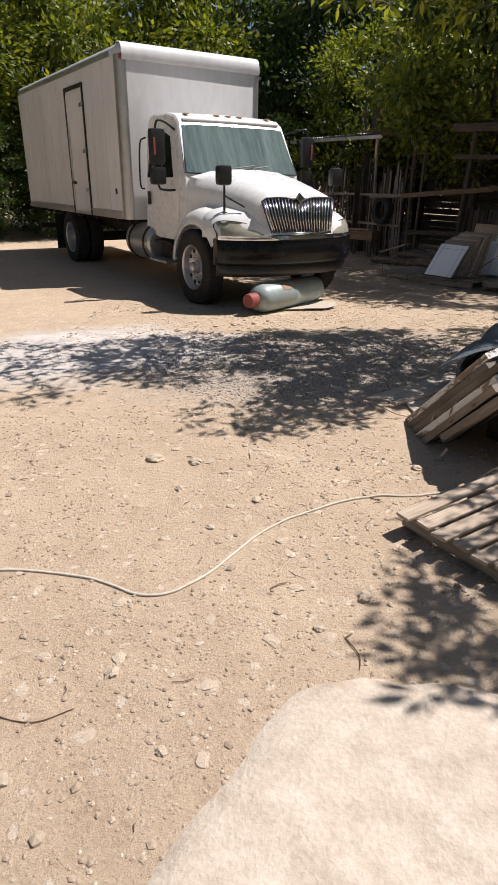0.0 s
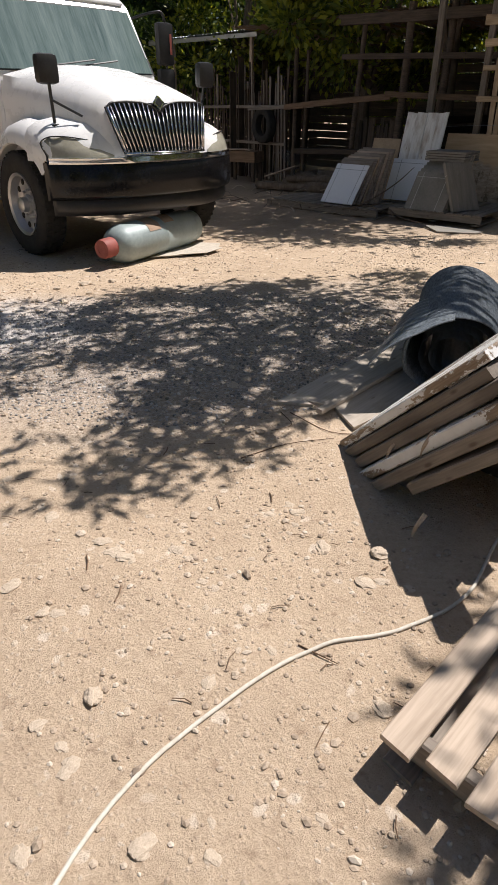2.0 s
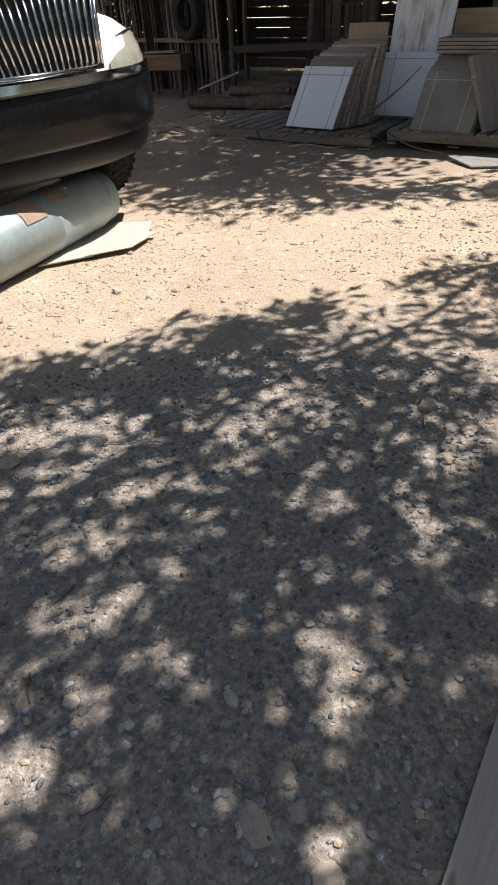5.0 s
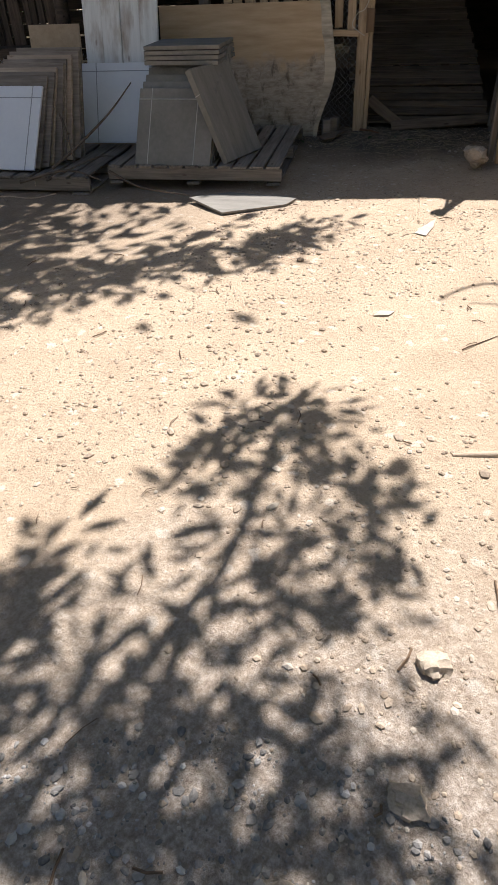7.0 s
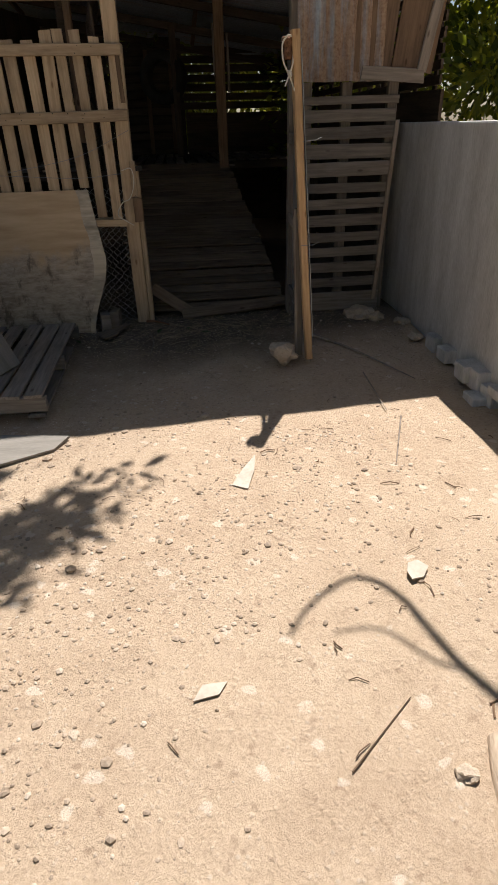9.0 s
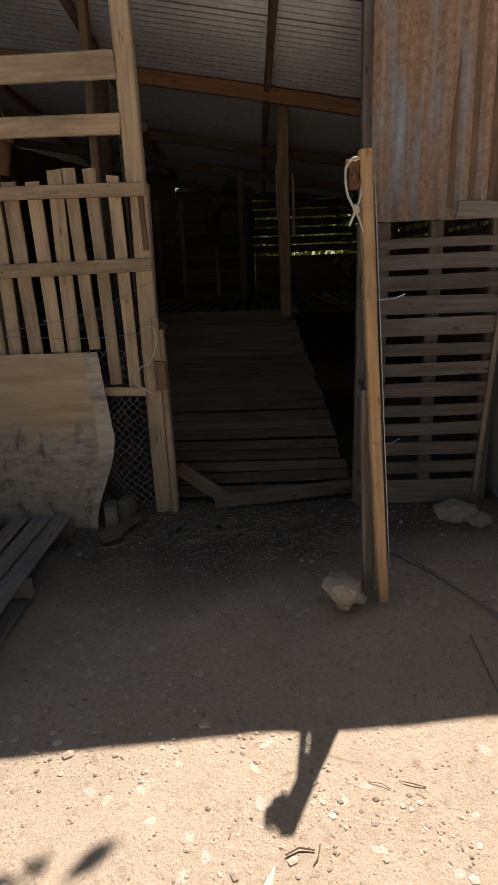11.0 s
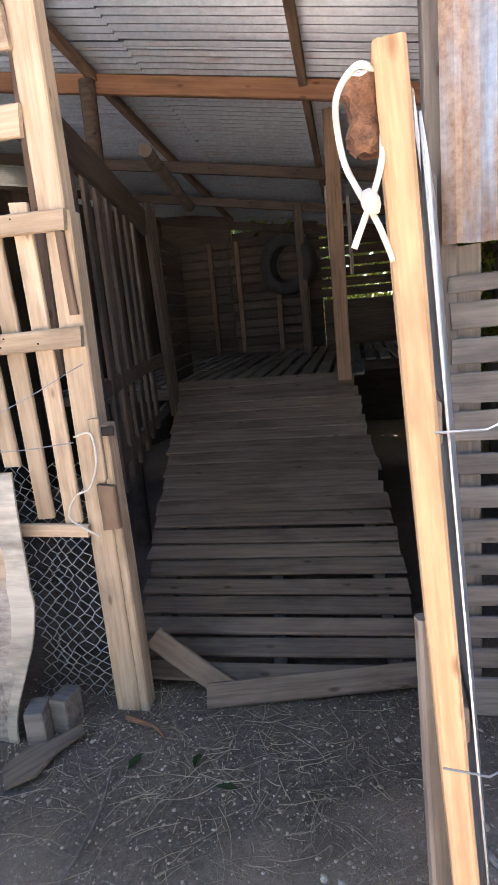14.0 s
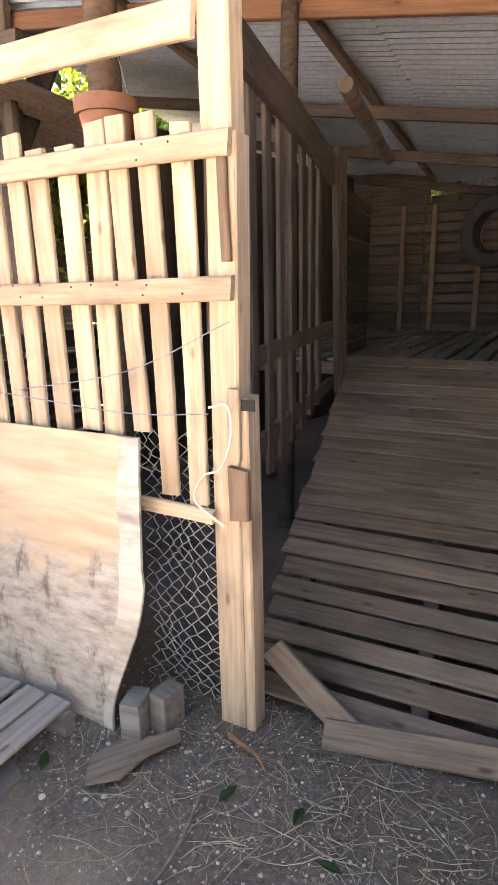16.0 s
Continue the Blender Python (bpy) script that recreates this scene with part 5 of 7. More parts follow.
def bough_foliage(t, base, boughs, leaf_size, mat, seed, lift, low=1.0):
    """Boughs that fork out of each other, their twigs, and sprays of leaves at the twig ends.
    Each bough: its start (a point, or another bough's number), the yard spot its foliage shades, height, reach, sprays, turn."""
    rnd = random.Random(seed)
    rng = np.random.default_rng(seed)
    mids, cen = [], []
    off = Vector((base.x, base.y, base.z))
    for start, gx, gy, h0, rx, ry, n, turn in boughs:
        h0 *= low
        mid = Vector((gx, gy, 0)) + lift * h0 + Vector((0, 0, h0)) - off
        p0 = mids[start] if isinstance(start, int) else Vector(start)
        mids.append(mid)
        thick = 0.02 if isinstance(start, int) else 0.07
        part("bough", tube(bmesh.new(), curve_points([p0, p0.lerp(mid, 0.5) + Vector((rnd.uniform(-0.2, 0.2), rnd.uniform(-0.2, 0.2), 0.3)), mid], 6), thick, 7, 0.02), BARK, t)
        ca, sa = math.cos(radians(turn)), math.sin(radians(turn))
        bm = bmesh.new()
        nodes = [mid]
        for i in range(n):
            u, f = rnd.uniform(0, 2 * math.pi), math.sqrt(rnd.uniform(0, 1))
            ex, ey = rx * f * math.cos(u), ry * f * math.sin(u)
            if noise.noise((gx * 3 + ex * 3.2, gy * 3 + ey * 3.2, 4.0)) < -0.2 and rnd.random() < 0.85:
                continue
            h = h0 + rnd.uniform(-0.6, 0.6)
            p = Vector((gx + ex * ca - ey * sa, gy + ex * sa + ey * ca, 0)) + lift * h + Vector((0, 0, h)) - off
            cen.append(p)
            if i % 3 == 0:
                q = min(nodes, key=lambda v: (v - p).length_squared)
                tube(bm, [q, q.lerp(p, 0.5) + Vector((rnd.uniform(-1, 1), rnd.uniform(-1, 1), rnd.uniform(0, 1))) * 0.05, p], 0.009, 4, 0.004)
                nodes.append(p)
        part("twigs", bm, BARK, t)
    pts = []
    for c in cen:
        k = rnd.randint(6, 10)
        pts.append(np.repeat(np.array(c)[None], k, 0) + rng.normal(size=(k, 3)) * 0.035)
    part("crown", leaves_mesh("crown", np.concatenate(pts), leaf_size, mat, seed, 0.36, 0.15), mat, t)


LIFT = Vector((0.563, 0.206, 0))


def shade_tree():
    """The broad tree beside the salvaged boards whose boughs reach over the yard."""
    base = Vector((4.9, 3.2, -0.2))
    t = thing("shade_tree", "broad tree whose leafy boughs reach over the yard", "tree", Matrix.Translation(base))
    fork = Vector((0.0, 0.2, 2.7))
    part("trunk", tube(bmesh.new(), curve_points([(0.1, 0, -0.3), (0, 0, 0.8), (0.05, 0.1, 1.7), fork], 5), 0.22, 11, 0.15), BARK, t, "rough brown trunk", smooth_angle=60)
    bough_foliage(t, base, ((fork, 1.05, 6.4, 4.3, 1.25, 1.05, 590, 0), (0, 2.3, 7.05, 4.1, 0.85, 0.55, 100, 0), (fork, 1.6, 5.45, 4.3, 0.85, 0.6, 220, 0), (0, -0.6, 6.2, 4.4, 1.15, 1.0, 420, 0),
                                    (3, -2.3, 5.5, 4.4, 1.2, 1.2, 200, 20), (2, 0.35, 4.5, 4.1, 0.75, 0.45, 110, 0), (fork, 1.85, 2.3, 4.1, 0.95, 1.0, 260, 0), (6, 1.0, 1.9, 4.0, 0.32, 0.5, 46, 0),
                                    (1, 3.0, 7.45, 4.0, 0.3, 0.26, 30, 0), (fork, 3.7, 4.2, 4.1, 1.1, 0.9, 200, 0), (0, 1.1, 7.2, 4.2, 1.2, 0.4, 150, 0), (1, 2.2, 6.3, 4.2, 0.5, 0.4, 40, 0), (2, 0.85, 5.02, 4.2, 0.75, 0.36, 230, -10)), 0.13, LEAF, 17, LIFT, 0.88)
    # a bare, crooked bough
    path = [(4.32, 7.7), (4.52, 7.72), (4.76, 7.66), (4.79, 7.51), (4.7, 7.35), (4.62, 7.19), (4.56, 6.9), (4.7, 6.3), (4.2, 5.0)]
    h = 3.1
    ctrl = [Vector((x, y, 0)) + LIFT * h + Vector((0, 0, h + 0.05 * i)) - Vector((base.x, base.y, base.z)) for i, (x, y) in enumerate(path)]
    part("bare_bough", tube(bmesh.new(), curve_points([*ctrl, fork + Vector((0, 0, 0.1))], 5), 0.007, 6, 0.03), BARK, t)
    side = [(4.53, 7.63), (4.63, 7.5), (4.59, 7.32), (4.62, 7.19)]
    part("bare_bough", tube(bmesh.new(), curve_points([Vector((x, y, 0)) + LIFT * h + Vector((0, 0, h + 0.2)) - Vector((base.x, base.y, base.z)) for x, y in side], 5), 0.006, 6, 0.01), BARK, t)


def pen_tree():
    base = Vector((6.3, 13.9, -0.2))
    t = make_tree("pen_tree", "spreading dark tree standing among the pens", 9, 8.4, 3.0, 4.3, 95, 200, 0.18, LEAFD, Matrix.Translation(base))
    bough_foliage(t, base, (((0, 0, 3.6), 2.3, 9.75, 4.6, 1.15, 0.5, 190, -28), (0, 3.85, 9.0, 4.4, 0.8, 0.26, 80, -20), (0, 2.6, 10.7, 4.6, 1.3, 0.8, 220, -30), (1, 4.45, 8.87, 4.3, 0.4, 0.16, 54, 0)), 0.135, LEAF, 19, LIFT)
    make_tree("pen_tree", "drooping yellow-green tree over the pens", 10, 6.4, 2.6, 1.9, 80, 210, 0.17, LEAF, pose(5.6, 16.4, -0.2))


background_trees()
shade_tree()
pen_tree()


# ---- pens behind the stacked panels ----
def pens():
    rnd = random.Random(31)
    t = thing("animal_pen", "rough-timber animal pen with crooked rails and posts, toned dark for its shade", "pen", COOP, kind="structure")
    # posts and boards coloured dark to stand for the shade in the pen
    for s, w, h, lean in ((-2.55, 0.11, 2.75, 0.0), (-3.35, 0.13, 2.8, 0.05), (-4.35, 0.09, 2.7, 0.16), (-5.7, 0.08, 2.3, 0.0), (-5.45, 0.06, 2.2, 0.03)):
        log("post", (s, 0.95, -0.3), (s + lean, 0.95, h), w / 1.6, DARKSHADEWOOD, t, seed=int(-s * 10))
    stick("rail", (-5.9, 0.86, 1.24), (-3.5, 0.86, 1.42), 0.1, 0.04, BROWNWOOD, t, label="long pale crooked rail")
    stick("rail", (-3.6, 0.82, 1.46), (-1.7, 0.84, 1.38), 0.09, 0.035, BROWNWOOD, t)
    stick("rail", (-6.9, 0.9, 1.2), (-5.2, 0.88, 1.26), 0.05, 0.04, GREYWOOD, t)
    stick("rail", (-4.6, 0.88, 2.06), (-1.7, 0.9, 1.98), 0.09, 0.04, DARKSHADEWOOD, t)
    stick("rail", (-4.7, 0.88, 2.62), (-1.7, 0.9, 2.58), 0.16, 0.1, DARKSHADEWOOD, t)
    stick("ledge", (-5.5, 0.8, 0.46), (-3.5, 0.82, 0.5), 0.09, 0.3, DARKSHADEWOOD, t)
    for i in range(14):
        z = -0.05 + i * 0.17
        stick("back_board", (-7.6, 4.2, z), (-2.4, 4.3, z + rnd.uniform(-0.03, 0.03)), 0.155, 0.025, DARKSHADEWOOD, t, seed=i % 5)
    for i in range(11):
        stick("side_board", (-7.6, 1.2 + i * 0.28, -0.2), (-7.6, 1.2 + i * 0.28, 1.9 + rnd.uniform(-0.2, 0.3)), 0.2, 0.02, DARKSHADEWOOD, t, (1, 0, 0), seed=i % 4)
    for i in range(9):
        s = -4.2 + i * 0.09
        stick("pale", (s, 1.1, -0.2), (s + rnd.uniform(-0.02, 0.02), 1.1, 1.0 + rnd.uniform(-0.05, 0.08)), 0.07, 0.02, DARKSHADEWOOD, t, seed=i % 3)
    roof = thing("pen_roof", "low dark roof of old tin sheets over the pens", "roof", COOP, kind="structure")
    for i in range(3):
        m = pose(-7.6 + i * 1.72, 1.15, 2.72 + 0.02 * i, -2, 1, 0) @ pose(0, 0, 0, 0, 0, 90) @ pose(0, -1.8, 0)
        part("tin_sheet", corrugated(3.4, 1.8, 0.09, 0.01), RUSTTIN, roof, m=m)
    # chain-link along the foot
    cl = thing("chain_link", "rusty chain-link mesh along the foot of the pen", "wire mesh", COOP)
    bm = bmesh.new()
    for i in range(34):
        s = -5.5 + i * 0.06
        for sg in (-1, 1):
            tube(bm, [(s, 0.93 + 0.004 * sg, -0.15), (s + sg * 0.6, 0.93 + 0.004 * sg, 0.45)], 0.003, 4)
    part("mesh", bm, WIREM, cl)
    # fence of upright canes with a lean-to beyond
    f = thing("cane_fence", "fence of dark grey upright sticks and canes", "fence", COOP, kind="structure")
    for i in range(92):
        s = -6.0 - i * 0.07
        d = 1.1 + 0.02 * i + rnd.uniform(-0.04, 0.04)
        stick("cane", (s, d, -0.3), (s + rnd.uniform(-0.08, 0.08), d, 1.55 + rnd.uniform(-0.3, 0.6)), rnd.choice((0.03, 0.04, 0.05)), 0.025, rnd.choice((DARKSHADEWOOD, DARKSHADEWOOD, GREYWOOD)), f, (rnd.uniform(-0.3, 0.3), -1, 0), seed=i % 4)
    for z in (0.5, 1.2):
        stick("rail", (-12.4, 2.5, z), (-6.0, 1.05, z + 0.05), 0.06, 0.04, GREYWOOD, f)
    sh = thing("tin_lean_to", "small lean-to with a pale tin eave on thin poles", "shed", COOP, kind="structure")
    for s, d in ((-7.7, 1.9), (-10.2, 1.9), (-7.7, 4.2), (-10.6, 4.2)):
        stick("pole", (s, d, -0.3), (s + 0.05, d, 2.62 + 0.1 * (d > 3)), 0.07, 0.07, PALLETWOOD if d < 3 else DARKSHADEWOOD, sh)
    m = pose(-10.9, 1.75, 2.66, 3, -1, 0) @ pose(0, 0, 0, 0, 0, 90) @ pose(0, -3.5, 0)
    part("tin_roof", corrugated(2.7, 3.5, 0.09, 0.012), TIN, sh, m=m)
    stick("eave_board", (-10.9, 1.78, 2.6), (-7.4, 1.78, 2.62), 0.09, 0.025, ALU, sh, label="bright tin flashing")
    for i in range(12):
        stick("board", (-10.7, 4.3, 0.0 + i * 0.2), (-7.4, 4.3, 0.0 + i * 0.2), 0.17, 0.02, DARKSHADEWOOD, sh, seed=i % 4)
    # things under the fence: trough on legs, an old tyre
    tr = thing("wooden_trough", "small weathered wooden trough on legs", "trough", COOP @ pose(-6.9, 0.75, -0.2, 0, 0, 8))
    part("box", solid(bmesh.new(), 0, 0, 0.5, 0.8, 0.4, 0.22, None, 0.012), BROWNWOOD, tr)
    for x in (-0.33, 0.33):
        for y in (-0.15, 0.15):
            stick("leg", (x, y, 0), (x, y, 0.42), 0.07, 0.06, DARKSHADEWOOD, tr)
    stick("lid", (-0.3, -0.05, 0.635), (0.25, -0.05, 0.635), 0.22, 0.02, PALLETWOOD, tr, (0, 0, 1))
    ty = new("old_tyre", mesh_of(ring_lathe(bmesh.new(), tyre_profile(0.34, 0.2), 36, Matrix()), "tyre", RUBBER, 40))
    ty.matrix_basis = COOP @ pose(-6.55, 1.0, 0.9, 0, 0, 75)
    tagged(ty, "old black tyre hung on the cane fence", "tyre")


pens()


# ---- stacked panels on pallets ----
def pallet(name, label, m, length, depth, n, mat, group="pallets", ends=0.0):
    """Deck boards across x, on three bearers and bottom boards; its top at z = 0.14."""
    t = thing(name, label, "pallet", m, group)
    rnd = random.Random(int(length * 100))
    pitch = length / n
    for i in range(n):
        x = (i + 0.5) * pitch
        stick("deck_board", (x, 0, 0.13), (x + rnd.uniform(-0.012, 0.012), depth, 0.13), pitch * 0.8, 0.018, mat, t, (0, 0, 1), seed=i % 5)
    for y in (0.03, depth / 2, depth - 0.03):
        stick("bearer", (0, y, 0.075), (length, y, 0.075), 0.045, 0.09, mat, t, (0, 0, 1))
    for i in (0, n // 2, n - 1):
        stick("bottom_board", ((i + 0.5) * pitch, 0, 0.012), ((i + 0.5) * pitch, depth, 0.012), pitch * 0.8, 0.018, mat, t, (0, 0, 1))
    return t


def stacked_piece(name, label, category, w, h, th, mat, m, group="", lines=None, line_at=()):
    """A cut board standing on its lower edge, face to -y, with ruled lines across it."""
    t = thing(name, label, category, m, group)
    part("sheet", solid(bmesh.new(), 0, th / 2, h / 2, w, th, h, None, 0.003), mat, t)
    for kind, f in line_at:
        if kind == "v":
            part("joint_line", solid(bmesh.new(), f * w, -0.0015, h / 2, 0.006, 0.003, h), lines, t)
        else:
            part("joint_line", solid(bmesh.new(), 0, -0.0015, f * h, w, 0.003, 0.006), lines, t)
    return t


def stacks():
    rnd = random.Random(8)
    pallet("pallet", "grey weathered pallet under the stacked boards", COOP @ pose(-1.95, -1.72, -0.165, 0, 0, 0), 1.4, 1.42, 11, GREYWOOD)
    pallet("pallet", "grey weathered pallet half buried in dirt and twigs", COOP @ pose(-4.15, -1.86, -0.21, 0, 0, -1), 2.1, 1.05, 13, GREYWOOD)
    # white panels fanned against each other
    for i in range(9):
        lean = -37 + i * 2.2
        m = COOP @ pose(-2.83 + i * 0.032, -1.8 + i * 0.055, -0.045, lean, 0, -4)
        if i == 0:
            stacked_piece("white_board", "clean white laminate panel leaning on the stack, grey ruled lines", "board", 0.6, 0.66, 0.018, TILEWHITE, m, "stacked panels", GREYLINE, (("v", -0.36), ("v", 0.36), ("h", 0.86)))
        else:
            stacked_piece("board", "cut wooden board in a leaning stack, grey edges", "board", 0.6 + rnd.uniform(-0.03, 0.03), 0.7 + 0.012 * i, 0.022, GREYWOOD if i % 3 else PALLETWOOD, m, "stacked panels")
    # tall flaking board over a white sheet
    stacked_piece("white_sheet", "white painted sheet leaning behind the stacks", "board", 0.62, 0.62, 0.02, TILEWHITE, COOP @ pose(-2.12, -1.02, -0.02, -22, 0, 0), "", GREYLINE, (("v", -0.28), ("h", 0.9)))
    t = thing("flaking_board", "tall white board with flaking paint standing behind stacks", "board", COOP @ pose(-2.1, -0.78, -0.02, -14, 0, 0))
    for i in range(4):
        stick("plank", (-0.255 + i * 0.17, 0, 0.05), (-0.255 + i * 0.17, 0, 1.24), 0.166, 0.03, PAINTED, t, seed=i)
    t = thing("brown_panel", "plain brown hardboard panel leaning on the pen", "board", COOP @ pose(-2.85, -0.5, -0.1, -12, 0, 0))
    part("sheet", solid(bmesh.new(), 0, 0, 0.45, 0.5, 0.012, 0.95, None, 0.003), CARDBOARD, t)
    # grey boards: a leaning pack, with one propped across at the side
    for i in range(7):
        lean = -33 + i * 1.2
        stacked_piece("grey_board", "weathered grey board with pale ruled lines in a leaning pack", "board", 0.62, 0.57 + 0.035 * i, 0.03, TILEGREY, COOP @ pose(-1.42 + 0.006 * i, -1.69 + i * 0.062, -0.03, lean, 0, -3), "grey boards", PALELINE, (("v", -0.33), ("v", 0.28), ("h", 0.86)) if i == 0 else ())
    for i in range(4):
        m = COOP @ pose(-1.38, -1.02, 0.6 + i * 0.033, 0, 0, -3 + i)
        t = thing("grey_board", "weathered grey board lying flat on the pack", "board", m, "grey boards")
        part("sheet", solid(bmesh.new(), 0, 0, 0, 0.6, 0.5, 0.028, None, 0.004), TILEGREY, t)
    m = COOP @ pose(-0.9, -1.42, -0.025, 0, -26, -22)
    t = thing("grey_board", "weathered grey board propped steeply against the pack", "board", m, "grey boards")
    part("sheet", solid(bmesh.new(), 0, 0, 0.34, 0.05, 0.5, 0.68, None, 0.004), TILEGREY, t)
    part("joint_line", solid(bmesh.new(), 0.0, -0.252, 0.5, 0.05, 0.004, 0.006), PALELINE, t)
    # flat broken board on the ground
    bm = bmesh.new()
    extrude_poly(bm, [(-0.38, 0.05), (-0.06, -0.24), (0.36, -0.02), (0.42, 0.12), (-0.1, 0.2)], 0.014)
    ob = part("ground_board", bm, TILEGREY)
    ob.matrix_basis = COOP @ pose(-0.82, -2.08, -0.185, 1, 1, 0)
    tagged(ob, "broken grey hardboard lying on the dirt", "board")
    # logs, a slab of bark and a pale board beyond
    for i, (s, d, z, l, r, a) in enumerate(((-5.6, -0.35, -0.1, 1.9, 0.08, 4), (-5.1, -0.1, -0.06, 1.3, 0.11, -8), (-4.9, -0.3, 0.06, 0.9, 0.06, 10), (-5.0, 0.2, 0.02, 1.1, 0.13, -14), (-4.6, 0.3, 0.1, 0.8, 0.1, 22))):
        ob = log("log", (0, 0, 0), (l, 0, 0), r, BARK, None, seed=i + 40)
        ob.matrix_basis = COOP @ pose(s, d, z, 0, 0, a)
        tagged(ob, "rough grey log lying in the pile by the pen", "log", "logs by the pen")
    t = thing("pale_board", "short pale board lying over the logs", "board", COOP @ pose(-5.55, -0.1, 0.05, 0, -18, 12))
    stick("board", (0, 0, 0), (0.7, 0, 0), 0.3, 0.025, PALLETWOOD, t, (0, 0, 1))


def stack_twigs():
    rnd = random.Random(77)
    for i in range(34):
        x, y = rnd.uniform(-5.8, -2.4), rnd.uniform(-2.5, -0.9)
        a, l = rnd.uniform(0, math.pi), rnd.uniform(0.15, 0.7)
        z = -0.16 if y < -1.9 or x < -4.2 else -0.03
        pts = [(x + l * f * math.cos(a + 0.5 * f), y + 0.5 * l * f * math.sin(a + 0.5 * f), z + 0.03 + 0.08 * math.sin(3 * f) * rnd.random()) for f in (0, 0.33, 0.67, 1)]
        ob = new("branch", mesh_of(tube(bmesh.new(), curve_points(pts, 4), rnd.choice((0.005, 0.007, 0.01)), 5, 0.003), "branch", (BARK, GREYWOOD, DUSTROOT)[i % 3]))
        ob.matrix_basis = COOP
        tagged(ob, "thin dry branch lying among the stacked boards", "branch", "dry branches")
    for pts in (((-2.35, -1.85, -0.02), (-2.2, -1.6, 0.1), (-1.95, -1.5, 0.3), (-1.75, -1.45, 0.5)), ((-2.5, -1.3, 0.4), (-2.35, -1.5, 0.2), (-2.2, -1.75, 0.0)), ((-2.6, -1.95, -0.1), (-2.2, -1.9, -0.02), (-1.9, -1.95, -0.08)), ((-2.4, -1.9, -0.1), (-2.05, -1.7, 0.02), (-1.95, -1.55, 0.0)), ((-5.2, -1.9, -0.17), (-4.9, -2.05, -0.14), (-4.5, -2.0, -0.17)), ((-4.6, -1.2, -0.05), (-4.2, -1.7, -0.02), (-3.9, -2.05, -0.15)), ((-3.4, -1.95, -0.1), (-3.25, -2.1, -0.16)), ((-1.9, -1.8, -0.05), (-1.6, -1.95, -0.12), (-1.2, -2.0, -0.16))):
        ob = new("branch", mesh_of(tube(bmesh.new(), curve_points(pts, 5), rnd.choice((0.008, 0.011, 0.014)), 6, 0.004), "branch", BARK))
        ob.matrix_basis = COOP
        tagged(ob, "thin dry branch lying among the stacked boards", "branch", "dry branches")


stacks()
stack_twigs()


# ---- gas cylinder ----
def gas_cylinder():
    # lies on a warped board before the truck
    m = pose(0.0, 8.33, 0.0, 0, 0, 49.5)
    t = thing("gas_cylinder", "pale blue-grey gas cylinder with red collar lying on its side", "gas cylinder", m)
    R = 0.2
    prof = [(0.02, 0.08), (0.08, 0.085), (0.13, 0.11), (0.175, 0.16), (R, 0.24), (R, 0.8), (R + 0.004, 0.81), (R + 0.004, 0.83), (R, 0.84), (R, 1.36), (R - 0.01, 1.41), (R - 0.02, 1.42), (R - 0.02, 1.52), (R - 0.03, 1.52), (R - 0.03, 1.44), (0.02, 1.44)]
    body = part("body", lathe(bmesh.new(), prof, 40), GASGREY, t, "pale blue-grey steel body", smooth_angle=40)
    col = part("collar", lathe(bmesh.new(), [(0.06, -0.06), (0.09, -0.06), (0.098, -0.03), (0.098, 0.09), (0.09, 0.12), (0.06, 0.12)], 28), REDLENS, t, "faded red valve collar", smooth_angle=40)
    part("valve", lathe(bmesh.new(), [(0.03, -0.05), (0.03, 0.06), (0.045, 0.06), (0.045, 0.09), (0.01, 0.1)], 14), CHASSIS, col)
    bmw = ring_lathe(bmesh.new(), [(0.05, -0.064), (0.09, -0.064), (0.09, -0.058), (0.05, -0.058)], 24, Matrix())
    part("collar_rim", bmw, REDLENS, col)
    for x0, x1, a0, a1 in ((0.52, 0.72, 80, 150), (0.82, 1.0, 75, 135)):
        bm = bmesh.new()
        loft(bm, [[Vector((x + 0.012 * noise.noise((x * 20, a * 4, 1)), (R + 0.006) * math.cos(a), (R + 0.006) * math.sin(a))) for a in (radians(a0 + (a1 - a0) * k / 8) for k in range(9))] for x in (x0, (x0 + x1) / 2, x1)], False, False)
        part("rust_patch", bm, RUSTPATCH, body, "faded rust-brown label patch")
    b = thing("paper_sack", "flattened pale paper sacking beside the gas cylinder", "sacking", pose(0.47, 8.7, -0.19))
    bm = bmesh.new()
    extrude_poly(bm, [(0.0, 0.0), (0.35, 0.04), (0.8, 0.38), (0.86, 0.62), (0.6, 0.7), (0.25, 0.4)], 0.008)
    part("sheet", bm, PALESHARD, b)
    bm = bmesh.new()
    extrude_poly(bm, [(0.3, 0.02), (0.62, 0.06), (0.84, 0.3), (0.78, 0.36)], 0.006, Matrix.Translation((0, 0, 0.012)))
    part("sheet", bm, PALESHARD, b)


gas_cylinder()


